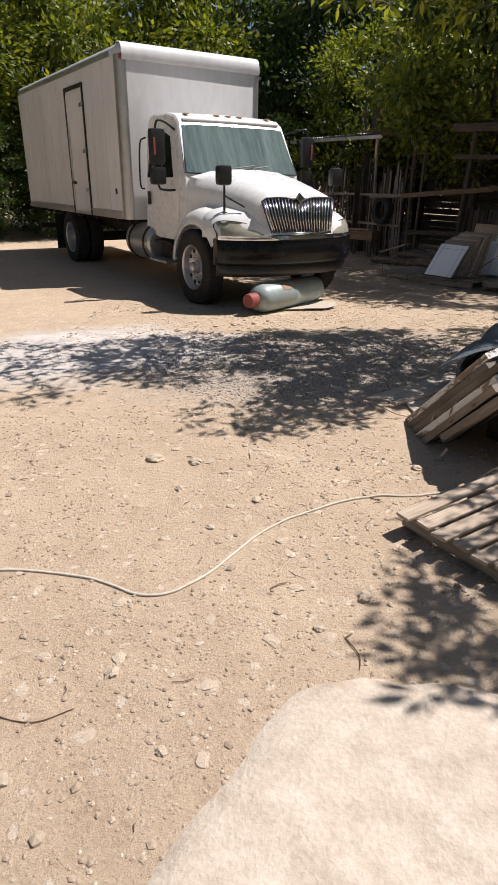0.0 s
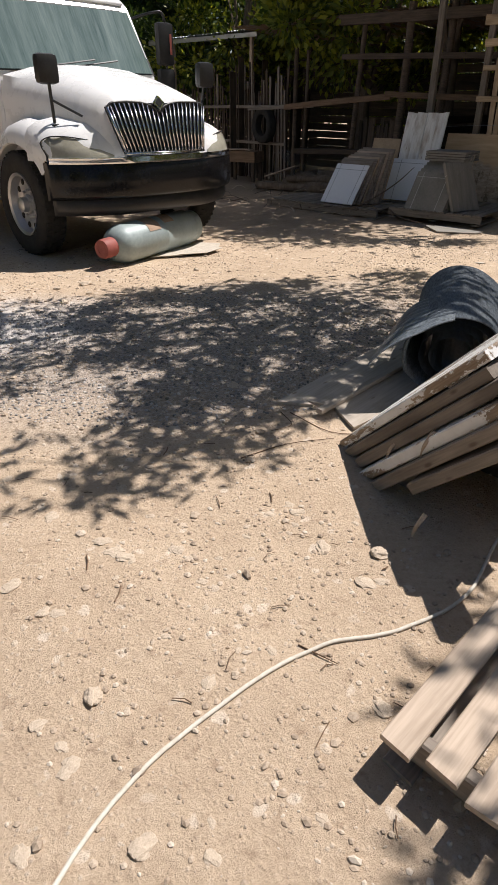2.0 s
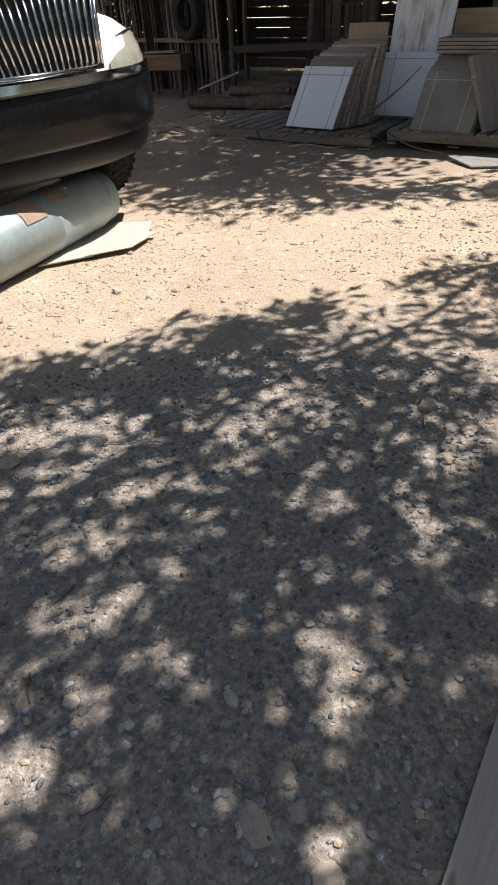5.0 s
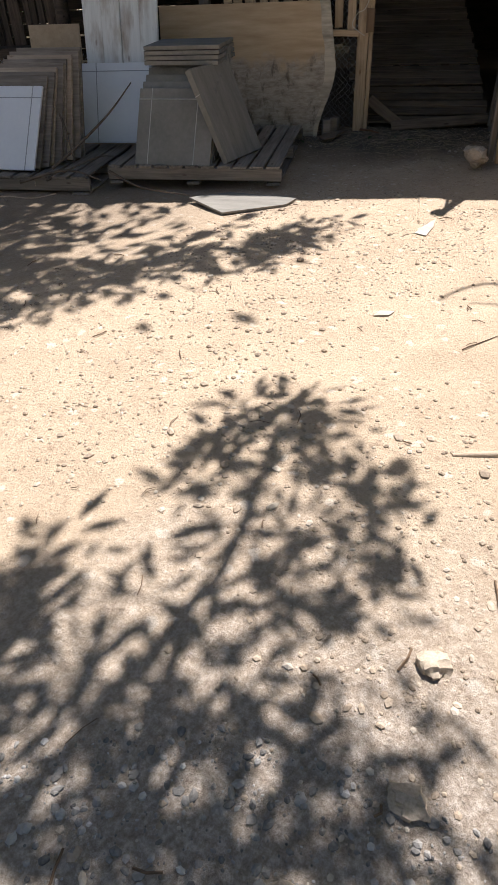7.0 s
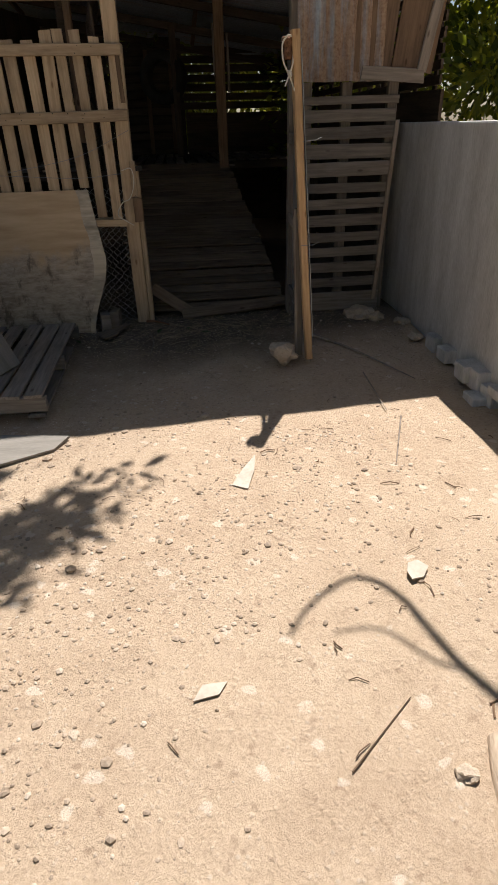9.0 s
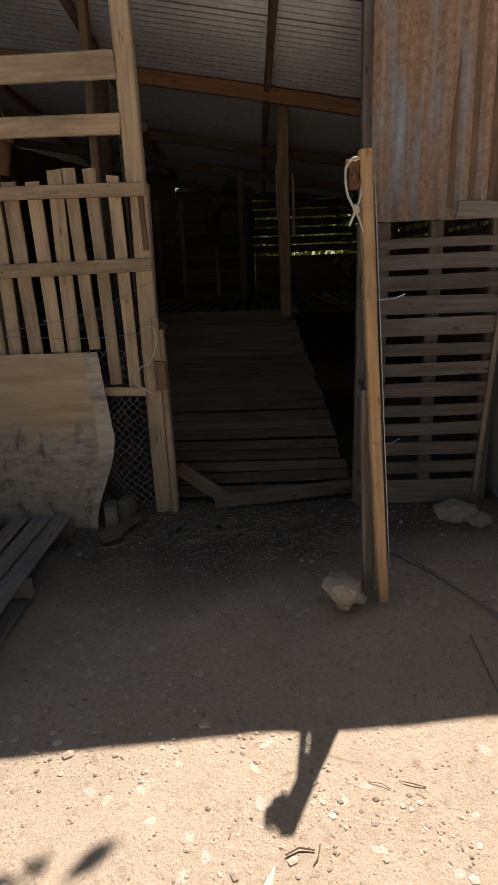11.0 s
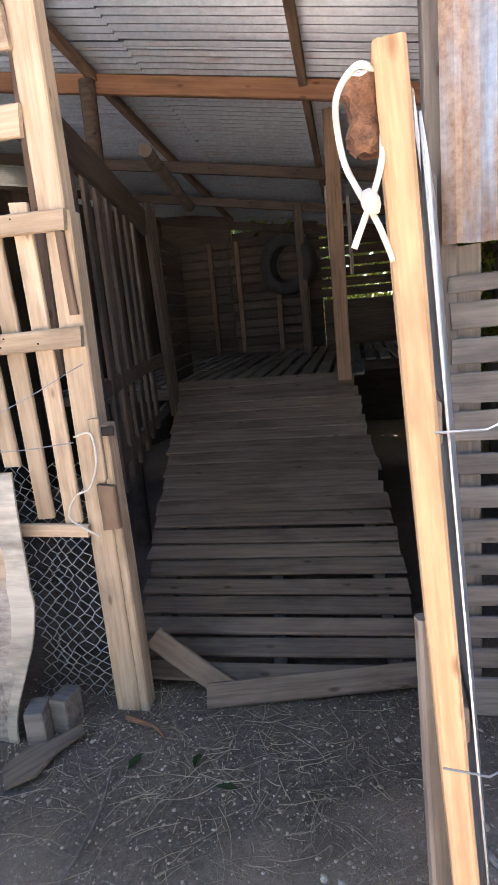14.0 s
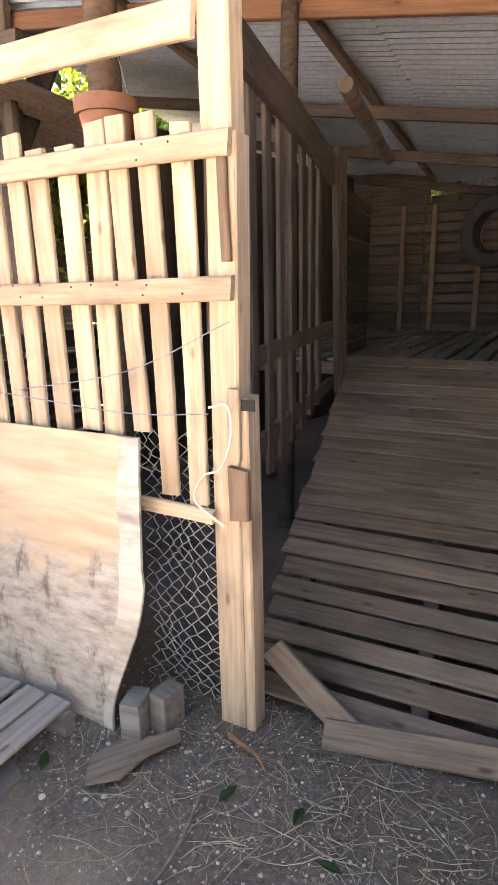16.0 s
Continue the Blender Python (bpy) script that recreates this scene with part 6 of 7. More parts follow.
# ---- near right side of the yard: pallet, salvaged boards, netting ----
def lumber_side():
    d = Vector((0.83, 0.57, 0)).normalized()
    e = Vector((0.57, -0.83, 0)).normalized()
    ang = math.degrees(math.atan2(e.y, e.x))
    # deck boards run along d, stepped along e
    m = pose(0.79, 2.71, -0.2, 0, 0, ang)
    t = thing("pallet", "sun-bleached wooden pallet lying on the dirt", "pallet", m, "pallets")
    for i in range(7):
        stick("deck_board", (0.04 + i * 0.115, -0.02 + 0.02 * (i % 2), 0.125), (0.045 + i * 0.115, 1.18, 0.125), 0.088, 0.018, PALLETWOOD, t, (0, 0, 1), seed=i % 5)
    for y in (0.06, 0.6, 1.12):
        stick("bearer", (0.0, y, 0.075), (0.85, y, 0.075), 0.04, 0.085, GREYWOOD, t, (0, 0, 1))
    for x in (0.05, 0.42, 0.8):
        stick("bottom_board", (x, 0, 0.014), (x, 1.15, 0.014), 0.09, 0.018, GREYWOOD, t, (0, 0, 1))
    # panels and planks leaning in a slanted stack, one corner on the ground
    rnd = random.Random(14)
    along = Vector((0.84, 0.52, 0.15)).normalized()
    up = Vector((0.38, -0.56, 0.71))
    up = (up - along * up.dot(along)).normalized()
    lay = Matrix((up, along, up.cross(along))).transposed().to_4x4()
    lay.translation = Vector((1.22, 4.3, -0.185))
    for row in range(5):
        z = -0.05 - 0.06 * row
        y0 = -0.045 * row + 0.03
        for k in range(5):
            y = y0 + 0.155 * k
            x = max(0.0, (-0.02 - 0.62 * z - along.z * (y - 0.07)) / up.z) + rnd.uniform(0.0, 0.05)
            if row == 4 and k == 0:
                x = 0.48
            b = thing("salvaged_plank", "grimy salvaged plank in a slanting heap", "plank", lay @ pose(x, y, z, rnd.uniform(-3, 3), rnd.uniform(-1, 1), rnd.uniform(-1.5, 1.5)), "salvaged planks")
            stick("plank", (0, 0, 0), (1.0 + rnd.uniform(-0.12, 0.1) - 0.5 * x, 0, 0), 0.148, 0.052, rnd.choice((GREYWOOD, BROWNWOOD, GREYWOOD, FLAKED, PALLETWOOD)), b, (0, 0, 1), seed=(row * 5 + k) % 7)
    b = thing("painted_door", "white door with flaking paint topping the plank heap", "door", lay, "salvaged planks")
    for k in range(6):
        stick("plank", (0.0, 0.075 + k * 0.152, 0), (0.98 + 0.02 * (k % 2), 0.075 + k * 0.152, 0), 0.15, 0.045, FLAKED, b, (0, 0, 1), seed=k)
    for x in (0.12, 0.8):
        stick("cross_batten", (x, 0.01, -0.03), (x, 0.9, -0.03), 0.1, 0.02, GREYWOOD, b, (0, 0, 1))
    # splintered strips hanging from the plank edges
    for i, (x, y, z) in enumerate(((0.42, -0.06, -0.1), (0.58, -0.31, -0.38), (0.66, -0.1, -0.14))):
        ob = part("splinter", tube(bmesh.new(), curve_points([(x, y, z), (x - 0.04, y - 0.035, z - 0.02), (x - 0.1, y - 0.03, z - 0.05), (x - 0.12, y - 0.05, z - 0.09)], 4), 0.012, 5, 0.002), PALLETWOOD, b)
    rest = thing("timber_block", "dark timber block propping the heap", "block", pose(2.0, 3.92, -0.2, 0, 0, 30))
    part("block", solid(bmesh.new(), 0, 0, 0.1, 0.3, 0.5, 0.24, None, 0.015), DARKSHADEWOOD, rest)
    # white panel standing by the heap
    stacked_piece("white_board", "white panel standing on edge beside the heap", "board", 0.5, 0.62, 0.02, TILEWHITE, pose(1.9, 3.67, -0.19, -14, 4, 34))
    # flat ply sheet with batten
    s = thing("ply_sheet", "dusty plywood sheet lying flat in dappled shade", "board", pose(1.0, 4.82, -0.187, 0, 0, 38.5))
    bm = bmesh.new()
    extrude_poly(bm, [(0, 0), (0.1, -0.18), (0.12, -0.12), (0.16, -0.28), (0.02, -0.5), (0.9, -0.62), (2.05, -0.5), (2.0, -0.02), (1.1, 0.02)], 0.016)
    part("sheet", bm, DUSTPLY, s)
    bt = thing("batten", "pale square batten lying on the plywood", "batten", pose(1.19, 4.62, -0.155, 0, 0, 37))
    stick("bar", (0, 0, 0), (1.1, 0, 0), 0.045, 0.03, DUSTPLY, bt, (0, 0, 1))
    # roll of dark plastic netting, ribbed
    bm = bmesh.new()
    N = 48
    rings = []
    for i in range(145):
        x = i / 144 * 1.15
        rings.append([Vector((x, r * math.cos(a), r * math.sin(a) * 0.86)) for r, a in ((0.25 + 0.009 * (i % 2 == 0) + 0.025 * noise.noise((x * 3, k * 0.15, 1)), 2 * math.pi * k / N) for k in range(N))])
    loft(bm, rings, True, False)
    bmesh.ops.solidify(bm, geom=bm.faces[:], thickness=0.008)
    t = thing("netting_roll", "roll of black ribbed plastic netting on the ground", "netting", pose(1.98, 4.72, 0.065, 0, 0, 60) @ Matrix.Scale(1.03, 4))
    part("outer_turn", bm, NETM, t, smooth_angle=50)
    bm = bmesh.new()
    sp = []
    for k in range(70):
        a = k * 0.26
        r = 0.235 - 0.0022 * k
        sp.append((r * math.cos(a), r * math.sin(a) * 0.86))
    loft(bm, [[Vector((x, y, z)) for y, z in sp] for x in (0.02, 1.12)], False, False)
    part("inner_turn", bm, NETM, t)
    bm = bmesh.new()
    rows = []
    for i in range(13):
        f = i / 12
        th = radians(95 + 82 * f)
        rr = 0.256 + 0.16 * max(0, f - 0.45)
        rows.append([Vector((x - 0.25 * f * (1 - j / 20), -rr * math.cos(th) * (1 + 0.2 * f * (1 - j / 20)), max(-0.235, rr * math.sin(th) * 0.88 + 0.006 * (j % 2)))) for j, x in ((j, -0.06 + j * 0.03) for j in range(21))])
    loft(bm, rows, False, False)
    bmesh.ops.solidify(bm, geom=bm.faces[:], thickness=0.006)
    part("loose_end", bm, NETM, t)


NETM = mottled("black_netting", (0.05, 0.06, 0.07), (0.2, 0.23, 0.26), 60, 0.38, 0, 0.5, 0.2, 0.004, 120, (0.3, 1, 1))
def flaking_paint():
    m, nt, p = material("flaking_white_paint", 0.7, 0, 0.3)
    grain = fractal(nt, coords(nt, (1.2, 20, 20)), 2.2, 5, 0.65)
    bare = ramp(nt, grain, [(0.25, (0.12, 0.085, 0.06)), (0.65, (0.36, 0.28, 0.2))])
    paint = ramp(nt, fractal(nt, coords(nt, (3, 3, 3)), 3.0, 4, 0.6), [(0.3, (0.62, 0.61, 0.59)), (0.7, (0.8, 0.8, 0.79))])
    k = ramp(nt, fractal(nt, coords(nt, (2.2, 5, 5)), 1.7, 6, 0.72), [(0.54, (0, 0, 0)), (0.56, (1, 1, 1))])
    nt.links.new(mix(nt, k, paint, bare), p.inputs["Base Color"])
    bump(nt, p, mix(nt, 0.7, grain, k), 0.5, 0.004)
    return m


FLAKED = flaking_paint()
DUSTPLY = wood("dusty_plywood", (0.4, 0.345, 0.28), (0.56, 0.495, 0.42), (0.24, 0.2, 0.16), 0.5, 0.2)
lumber_side()


# ---- hose, slab, stones, litter ----
def on_ground(pts, up=0.01):
    return [Vector((x, y, ground_z(x, y) + up)) for x, y in pts]


hose = new("garden_hose", mesh_of(tube(bmesh.new(), on_ground([(p.x, p.y) for p in curve_points([(-4.0, 2.0, 0), (-2.6, 2.55, 0), (-1.75, 2.3, 0), (-1.18, 2.36, 0), (-0.75, 2.3, 0), (-0.45, 2.16, 0), (-0.22, 2.28, 0), (0.11, 2.73, 0), (0.45, 2.97, 0), (0.75, 3.1, 0), (1.02, 3.12, 0), (1.32, 3.23, 0), (1.75, 3.6, 0), (2.4, 3.7, 0)], 8)], 0.006), 0.0065, 8), "hose", ROPE, 180))
tagged(hose, "pale garden hose snaking across the dirt", "hose")


def concrete_slab():
    bm = bmesh.new()
    edge = []
    for k in range(60):
        f = k / 59
        p = curve_points([(-0.42, 0.6, 0), (-0.18, 1.07, 0), (-0.02, 1.28, 0), (0.1, 1.5, 0), (0.26, 1.63, 0), (0.55, 1.66, 0), (0.92, 1.62, 0), (1.6, 1.7, 0), (2.6, 1.5, 0)], 8)[int(f * 64)]
        w = 0.03 * noise.noise((p.x * 7, p.y * 7, 0)) + 0.012 * noise.noise((p.x * 25, p.y * 25, 2))
        edge.append((p.x + w, p.y + w))
    ring = edge + [(2.7, -2.5), (-0.6, -2.5)]
    c = Vector((1.0, 0.2, 0))
    rows = []
    for f, up in ((1.03, -0.02), (1.0, 0.012), (0.96, 0.022), (0.85, 0.026), (0.5, 0.03), (0.15, 0.03)):
        row = []
        for x, y in ring:
            q = c + (Vector((x, y, 0)) - c) * f
            row.append(Vector((q.x, q.y, ground_z(q.x, q.y) + up + 0.006 * noise.noise((q.x * 6, q.y * 6, 1)))))
        rows.append(row)
    loft(bm, rows, True, True)
    ob = part("concrete_apron", bm, SLABCON, None, smooth_angle=60)
    tagged(ob, "worn pale concrete apron with a broken edge", "pavement", kind="structure")


concrete_slab()


def rock_mesh(seed, flat=0.6):
    bm = bmesh.new()
    bmesh.ops.create_icosphere(bm, subdivisions=3, radius=1.0)
    for v in bm.verts:
        k = 1 + 0.35 * noise.noise(v.co * 1.3 + Vector((seed * 7.1, 0, 0))) + 0.16 * noise.noise(v.co * 2.6 + Vector((seed * 3, 1, 0))) + 0.06 * noise.noise(v.co * 7 + Vector((seed, 1, 0)))
        v.co = Vector((v.co.x * k, v.co.y * k * 0.8, v.co.z * k * flat))
        v.co.x, v.co.y = round(v.co.x * 2.2) / 2.2 * 0.5 + v.co.x * 0.5, round(v.co.y * 2.2) / 2.2 * 0.5 + v.co.y * 0.5
    return mesh_of(bm, "stone", STONE, 35)


ROCKS = [rock_mesh(i, 0.45 + 0.06 * (i % 4)) for i in range(6)]


def put_stone(x, y, r, seed, label="pale angular stone lying on the dirt", sink=0.25):
    ob = new("stone", ROCKS[seed % 6])
    ob.matrix_basis = Matrix.Translation((x, y, ground_z(x, y) + r * 0.5 * (1 - sink))) @ pose(0, 0, 0, 0, 0, seed * 67 % 360) @ Matrix.Scale(r, 4)
    tagged(ob, label, "stone", "stones on the dirt")


def stones():
    rnd = random.Random(23)
    for i, (x, y, r) in enumerate(((1.1, 3.49, 0.06), (-0.5, 1.7, 0.05), (-0.27, 1.36, 0.035), (-0.75, 1.25, 0.045), (0.05, 3.05, 0.05), (-0.35, 3.55, 0.075), (-0.62, 3.6, 0.1), (-0.42, 3.2, 0.05), (0.3, 1.95, 0.04), (0.52, 2.15, 0.055), (-0.2, 2.75, 0.04), (0.9, 5.2, 0.05), (0.3, 6.6, 0.07), (0.45, 6.9, 0.055), (0.12, 6.3, 0.05), (0.9, 8.1, 0.05), (2.0, 6.15, 0.06), (2.2, 6.05, 0.08), (2.05, 5.85, 0.06), (2.3, 5.85, 0.05), (1.7, 6.5, 0.04), (2.55, 6.45, 0.07), (-0.2, 7.7, 0.09), (0.05, 7.75, 0.07), (-0.45, 7.6, 0.06), (0.3, 7.85, 0.05), (4.05, 7.05, 0.05), (5.45, 8.9, 0.04))):
        put_stone(x, y, r * 0.62, i, sink=0.7)
    for i, (x, y, r) in enumerate(((0.06, 3.76, 0.06), (0.13, 4.13, 0.05), (0.34, 3.67, 0.055), (0.39, 3.61, 0.04), (0.84, 3.87, 0.045), (0.25, 3.9, 0.035), (0.17, 3.62, 0.03), (0.62, 3.7, 0.035), (-0.3, 3.0, 0.06), (0.2, 2.5, 0.05), (-0.7, 2.8, 0.045), (-0.15, 2.0, 0.05), (0.6, 2.6, 0.035), (-1.0, 3.6, 0.06), (-0.55, 4.3, 0.05), (2.9, 7.4, 0.035), (3.6, 8.0, 0.03))):
        ob = new("stone", ROCKS[(i + 1) % 6])
        ob.matrix_basis = Matrix.Translation((x, y, ground_z(x, y) - r * 0.02)) @ pose(0, 0, 0, 0, 0, i * 71) @ Matrix.Diagonal((r * 0.62, r * 0.55, r * 0.25, 1))
        tagged(ob, "flat pale stone sunk in the dirt", "stone", "stones on the dirt")
    for i in range(230):
        x, y = rnd.uniform(-1.9, 1.15), rnd.uniform(1.2, 5.2)
        if x > -0.1 and y < 1.75 or noise.noise((x * 0.8, y * 0.8, 2)) < -0.15:
            continue
        r = 0.014 + 0.032 * rnd.random() ** 2
        ob = new("stone", ROCKS[i % 6])
        ob.matrix_basis = Matrix.Translation((x, y, ground_z(x, y) - r * 0.03)) @ pose(0, 0, 0, rnd.uniform(-6, 6), rnd.uniform(-6, 6), i * 71) @ Matrix.Diagonal((r, r * 0.85, r * 0.4, 1))
        tagged(ob, "flat pale stone sunk in the dirt", "stone", "stones on the dirt")
    ob = new("rock", ROCKS[3])
    ob.matrix_basis = COOP @ pose(0.93, -1.12, -0.08, 20, 10, 70) @ Matrix.Scale(0.115, 4)
    tagged(ob, "grey boulder holding the open gate", "rock")
    for i, (s, d, r) in enumerate(((1.72, -0.2, 0.13), (1.83, -0.32, 0.08), (1.96, -0.85, 0.06), (2.0, -0.45, 0.07))):
        ob = new("rubble_stone", ROCKS[(i + 2) % 6])
        ob.matrix_basis = COOP @ pose(s, d, GZ + 0.02, 0, 0, 50 * i) @ Matrix.Scale(r, 4)
        tagged(ob, "dusty rubble stone at the wall foot", "stone", "rubble by the wall")
    # pebbles and grit
    vs, fs = [], []
    ico = bmesh.new()
    bmesh.ops.create_icosphere(ico, subdivisions=1, radius=1.0)
    iv, jf = [v.co.copy() for v in ico.verts], [[v.index for v in f.verts] for f in ico.faces]
    ico.free()
    for i in range(84000):
        if i < 70000:
            x, y = rnd.uniform(-2.2, 5.6), rnd.uniform(0.9, 9.5)
        else:
            s, d = rnd.uniform(-0.9, 2.0), rnd.uniform(-2.3, 0.15)
            q = CP + CU * s + CN * d
            x, y = q.x, q.y
        if noise.noise((x * 0.9, y * 0.9, 9)) < rnd.uniform(-0.55, 0.25):
            continue
        r = 0.003 + 0.01 * rnd.random() ** 3 + (0.018 * rnd.random() if i % 40 == 0 else 0)
        r *= 0.55 if i >= 70000 else 1
        z = ground_z(x, y) + r * 0.05
        o = len(vs)
        e = Vector((rnd.uniform(0.7, 1.3), rnd.uniform(0.6, 1.1), rnd.uniform(0.4, 0.8))) * r
        ca, sa = math.cos(i), math.sin(i)
        for v in iv:
            a, b = v.x * e.x, v.y * e.y
            vs.append((x + a * ca - b * sa, y + a * sa + b * ca, z + v.z * e.z))
        fs += [[o + k for k in f] for f in jf]
    gv, gf = [], []
    for i in range(13000):
        u, f = rnd.uniform(0, 2 * math.pi), math.sqrt(rnd.random())
        x, y = 0.6 + 1.75 * f * math.cos(u), 5.95 + 1.3 * f * math.sin(u)
        r = 0.003 + 0.011 * rnd.random() ** 3.5
        z = ground_z(x, y) + r * 0.15
        o = len(gv)
        e = Vector((rnd.uniform(0.7, 1.3), rnd.uniform(0.6, 1.1), rnd.uniform(0.5, 0.9))) * r
        ca, sa = math.cos(i), math.sin(i)
        for v in iv:
            j = rnd.uniform(0.75, 1.2)
            a, b = v.x * e.x * j, v.y * e.y * j
            gv.append((x + a * ca - b * sa, y + a * sa + b * ca, z + v.z * e.z * j))
        gf += [[o + k for k in f] for f in jf]
    me = bpy.data.meshes.new("gravel")
    me.from_pydata(gv, [], gf)
    me.materials.append(GRAVELM)
    tagged(new("gravel", me), "grey gravel and chippings spilled under the tree", "gravel", kind="stuff")
    for i, (x, y, r) in enumerate(((1.93, 6.34, 0.07), (2.0, 6.2, 0.04), (1.83, 6.03, 0.06), (2.12, 6.08, 0.055), (2.25, 6.3, 0.08), (0.62, 6.05, 0.03), (1.35, 5.75, 0.035), (0.35, 6.2, 0.04), (0.9, 6.5, 0.03), (1.1, 5.55, 0.03), (-0.1, 6.9, 0.06), (0.1, 7.05, 0.05), (-0.35, 7.1, 0.07), (0.3, 7.2, 0.045), (-0.6, 7.2, 0.06), (-0.15, 7.35, 0.05), (-0.9, 7.3, 0.07), (2.6, 6.0, 0.06), (2.45, 5.75, 0.07))):
        put_stone(x, y, r * 0.55, i + 3, "rough pale stone lying on the gravel", 0.55)
    me = bpy.data.meshes.new("pebbles")
    me.from_pydata(vs, [], fs)
    me.materials.append(GRIT)
    tagged(new("pebbles", me), "scattered pebbles and grit over the dirt", "gravel", kind="stuff")


def grit_material():
    m, nt, p = material("grit", 0.9, 0, 0.2)
    g = nt.nodes.new("ShaderNodeNewGeometry")
    col = ramp(nt, g.outputs["Random Per Island"], [(0.0, (0.26, 0.19, 0.13)), (0.25, (0.4, 0.3, 0.21)), (0.75, (0.56, 0.44, 0.325)), (1.0, (0.76, 0.67, 0.56))])
    nt.links.new(mix(nt, 0.4, col, ramp(nt, fractal(nt, coords(nt, (1, 1, 1), True), 90, 3), [(0.3, (0.2, 0.16, 0.12)), (0.7, (0.55, 0.48, 0.4))])), p.inputs["Base Color"])
    return m


GRIT = grit_material()


def gravel_material():
    m, nt, p = material("grey_gravel", 0.9, 0, 0.2)
    g = nt.nodes.new("ShaderNodeNewGeometry")
    col = ramp(nt, g.outputs["Random Per Island"], [(0.0, (0.1, 0.092, 0.085)), (0.55, (0.28, 0.26, 0.24)), (0.85, (0.46, 0.43, 0.4)), (1.0, (0.74, 0.7, 0.66))])
    nt.links.new(mix(nt, 0.3, col, ramp(nt, fractal(nt, coords(nt, (1, 1, 1), True), 120, 3), [(0.3, (0.15, 0.14, 0.13)), (0.7, (0.5, 0.47, 0.44))])), p.inputs["Base Color"])
    return m


GRAVELM = gravel_material()
stones()


def litter():
    rnd = random.Random(41)
    # straw and stalks before the ramp, thickest along its foot
    bm = bmesh.new()
    for i in range(1500):
        s, d = rnd.gauss(0.35, 0.6), rnd.gauss(-0.3, 0.45)
        if d > 0.1 or s > 1.9 or s < -1.0:
            continue
        q = CP + CU * s + CN * d
        p0 = Vector((q.x, q.y, 0))
        a, l, turn = rnd.uniform(0, 2 * math.pi), 0.02 + 0.2 * rnd.random() ** 2.5, rnd.uniform(-1.2, 1.2)
        pts = []
        for k in range(5):
            pts.append(Vector((p0.x, p0.y, ground_z(p0.x, p0.y) + 0.002 + rnd.uniform(0, 0.008))))
            p0 = p0 + Vector((math.cos(a), math.sin(a), 0)) * l / 4
            a += turn / 4
        tube(bm, pts, rnd.choice((0.0006, 0.0008, 0.001, 0.0017)), 4)
    ob = part("straw", bm, STRAWM)
    tagged(ob, "trampled dry straw and stalks before the ramp", "straw", kind="stuff")
    bm = bmesh.new()
    for i in range(420):
        x, y = rnd.uniform(-1.5, 6.2), rnd.uniform(1.0, 9.8)
        a, l = rnd.uniform(0, math.pi), rnd.uniform(0.02, 0.09)
        p0 = Vector((x, y, ground_z(x, y) + 0.005))
        v = Vector((math.cos(a), math.sin(a), 0)) * l
        tube(bm, [p0, p0 + v * 0.5 + Vector((rnd.uniform(-1, 1), rnd.uniform(-1, 1), 0.3)) * 0.01, p0 + v], rnd.choice((0.0015, 0.002, 0.003)), 4)
    ob = part("twig_litter", bm, BROWNWOOD)
    tagged(ob, "small dry twigs scattered over the dirt", "twigs", kind="stuff")
    for i, pts in enumerate((((-0.9, 1.6), (-0.86, 1.5), (-0.72, 1.47), (-0.6, 1.53)), ((0.4, 1.9), (0.44, 1.8), (0.43, 1.72)), ((0.22, 1.42), (0.29, 1.36)), ((0.68, 3.12), (0.78, 3.02)), ((0.7, 4.28), (0.95, 4.36), (1.2, 4.38)), ((1.0, 4.72), (1.02, 4.55), (0.9, 4.5)), ((1.05, 4.7), (1.2, 4.45), (1.4, 4.4)), ((2.9, 6.5), (2.75, 6.35), (2.8, 6.1), (3.0, 5.95)), ((4.3, 7.05), (4.5, 6.95), (4.7, 7.0)), ((3.9, 7.3), (4.2, 7.25)))):
        ob = new("twig", mesh_of(tube(bmesh.new(), curve_points(on_ground(pts, 0.005), 4), 0.003, 6, 0.0015), "twig", BROWNWOOD))
        tagged(ob, "crooked dry twig lying on the dirt", "twig", "fallen twigs")
    for i, pts in enumerate((((1.18, -0.55), (1.45, -0.95), (1.72, -1.5)), ((1.42, -1.35), (1.4, -1.9)), ((1.45, -2.0), (1.25, -2.5)), ((0.0, -0.36), (0.03, -0.55), (0.01, -0.8)))):
        w = [CP + CU * s + CN * d for s, d in pts]
        ob = new("stick", mesh_of(tube(bmesh.new(), curve_points(on_ground([(q.x, q.y) for q in w], 0.014), 4), 0.012 if i < 1 else 0.005, 6, 0.003), "stick", GREYWOOD))
        tagged(ob, "dry stick on the dark earth by the gate", "stick", "fallen sticks")
    # broken pale sheet on the dirt
    for pts, m, lab in (([(0.0, 0.0), (0.15, 0.06), (0.29, 0.14), (0.14, 0.118), (-0.01, 0.08)], pose(4.9, 8.255, -0.182, 0, 0, 0), "triangular shard of pale sheet on the dirt"), ([(0, 0), (0.06, -0.05), (0.11, -0.045), (0.06, 0.01)], pose(3.85, 7.775, -0.175, 2, 0, 0), "small grey shard of sheet on the dirt"), ([(0, 0.01), (0.04, -0.02), (0.11, -0.015), (0.12, 0.03), (0.08, 0.055), (0.03, 0.04)], pose(4.68, 7.4, -0.178, 5, 3, 0), "crumpled pale scrap on the dirt")):
        bm = bmesh.new()
        extrude_poly(bm, pts, 0.004)
        ob = part("sheet_shard", bm, PALESHARD)
        ob.matrix_basis = m
        tagged(ob, lab, "shard", "shards on the dirt")
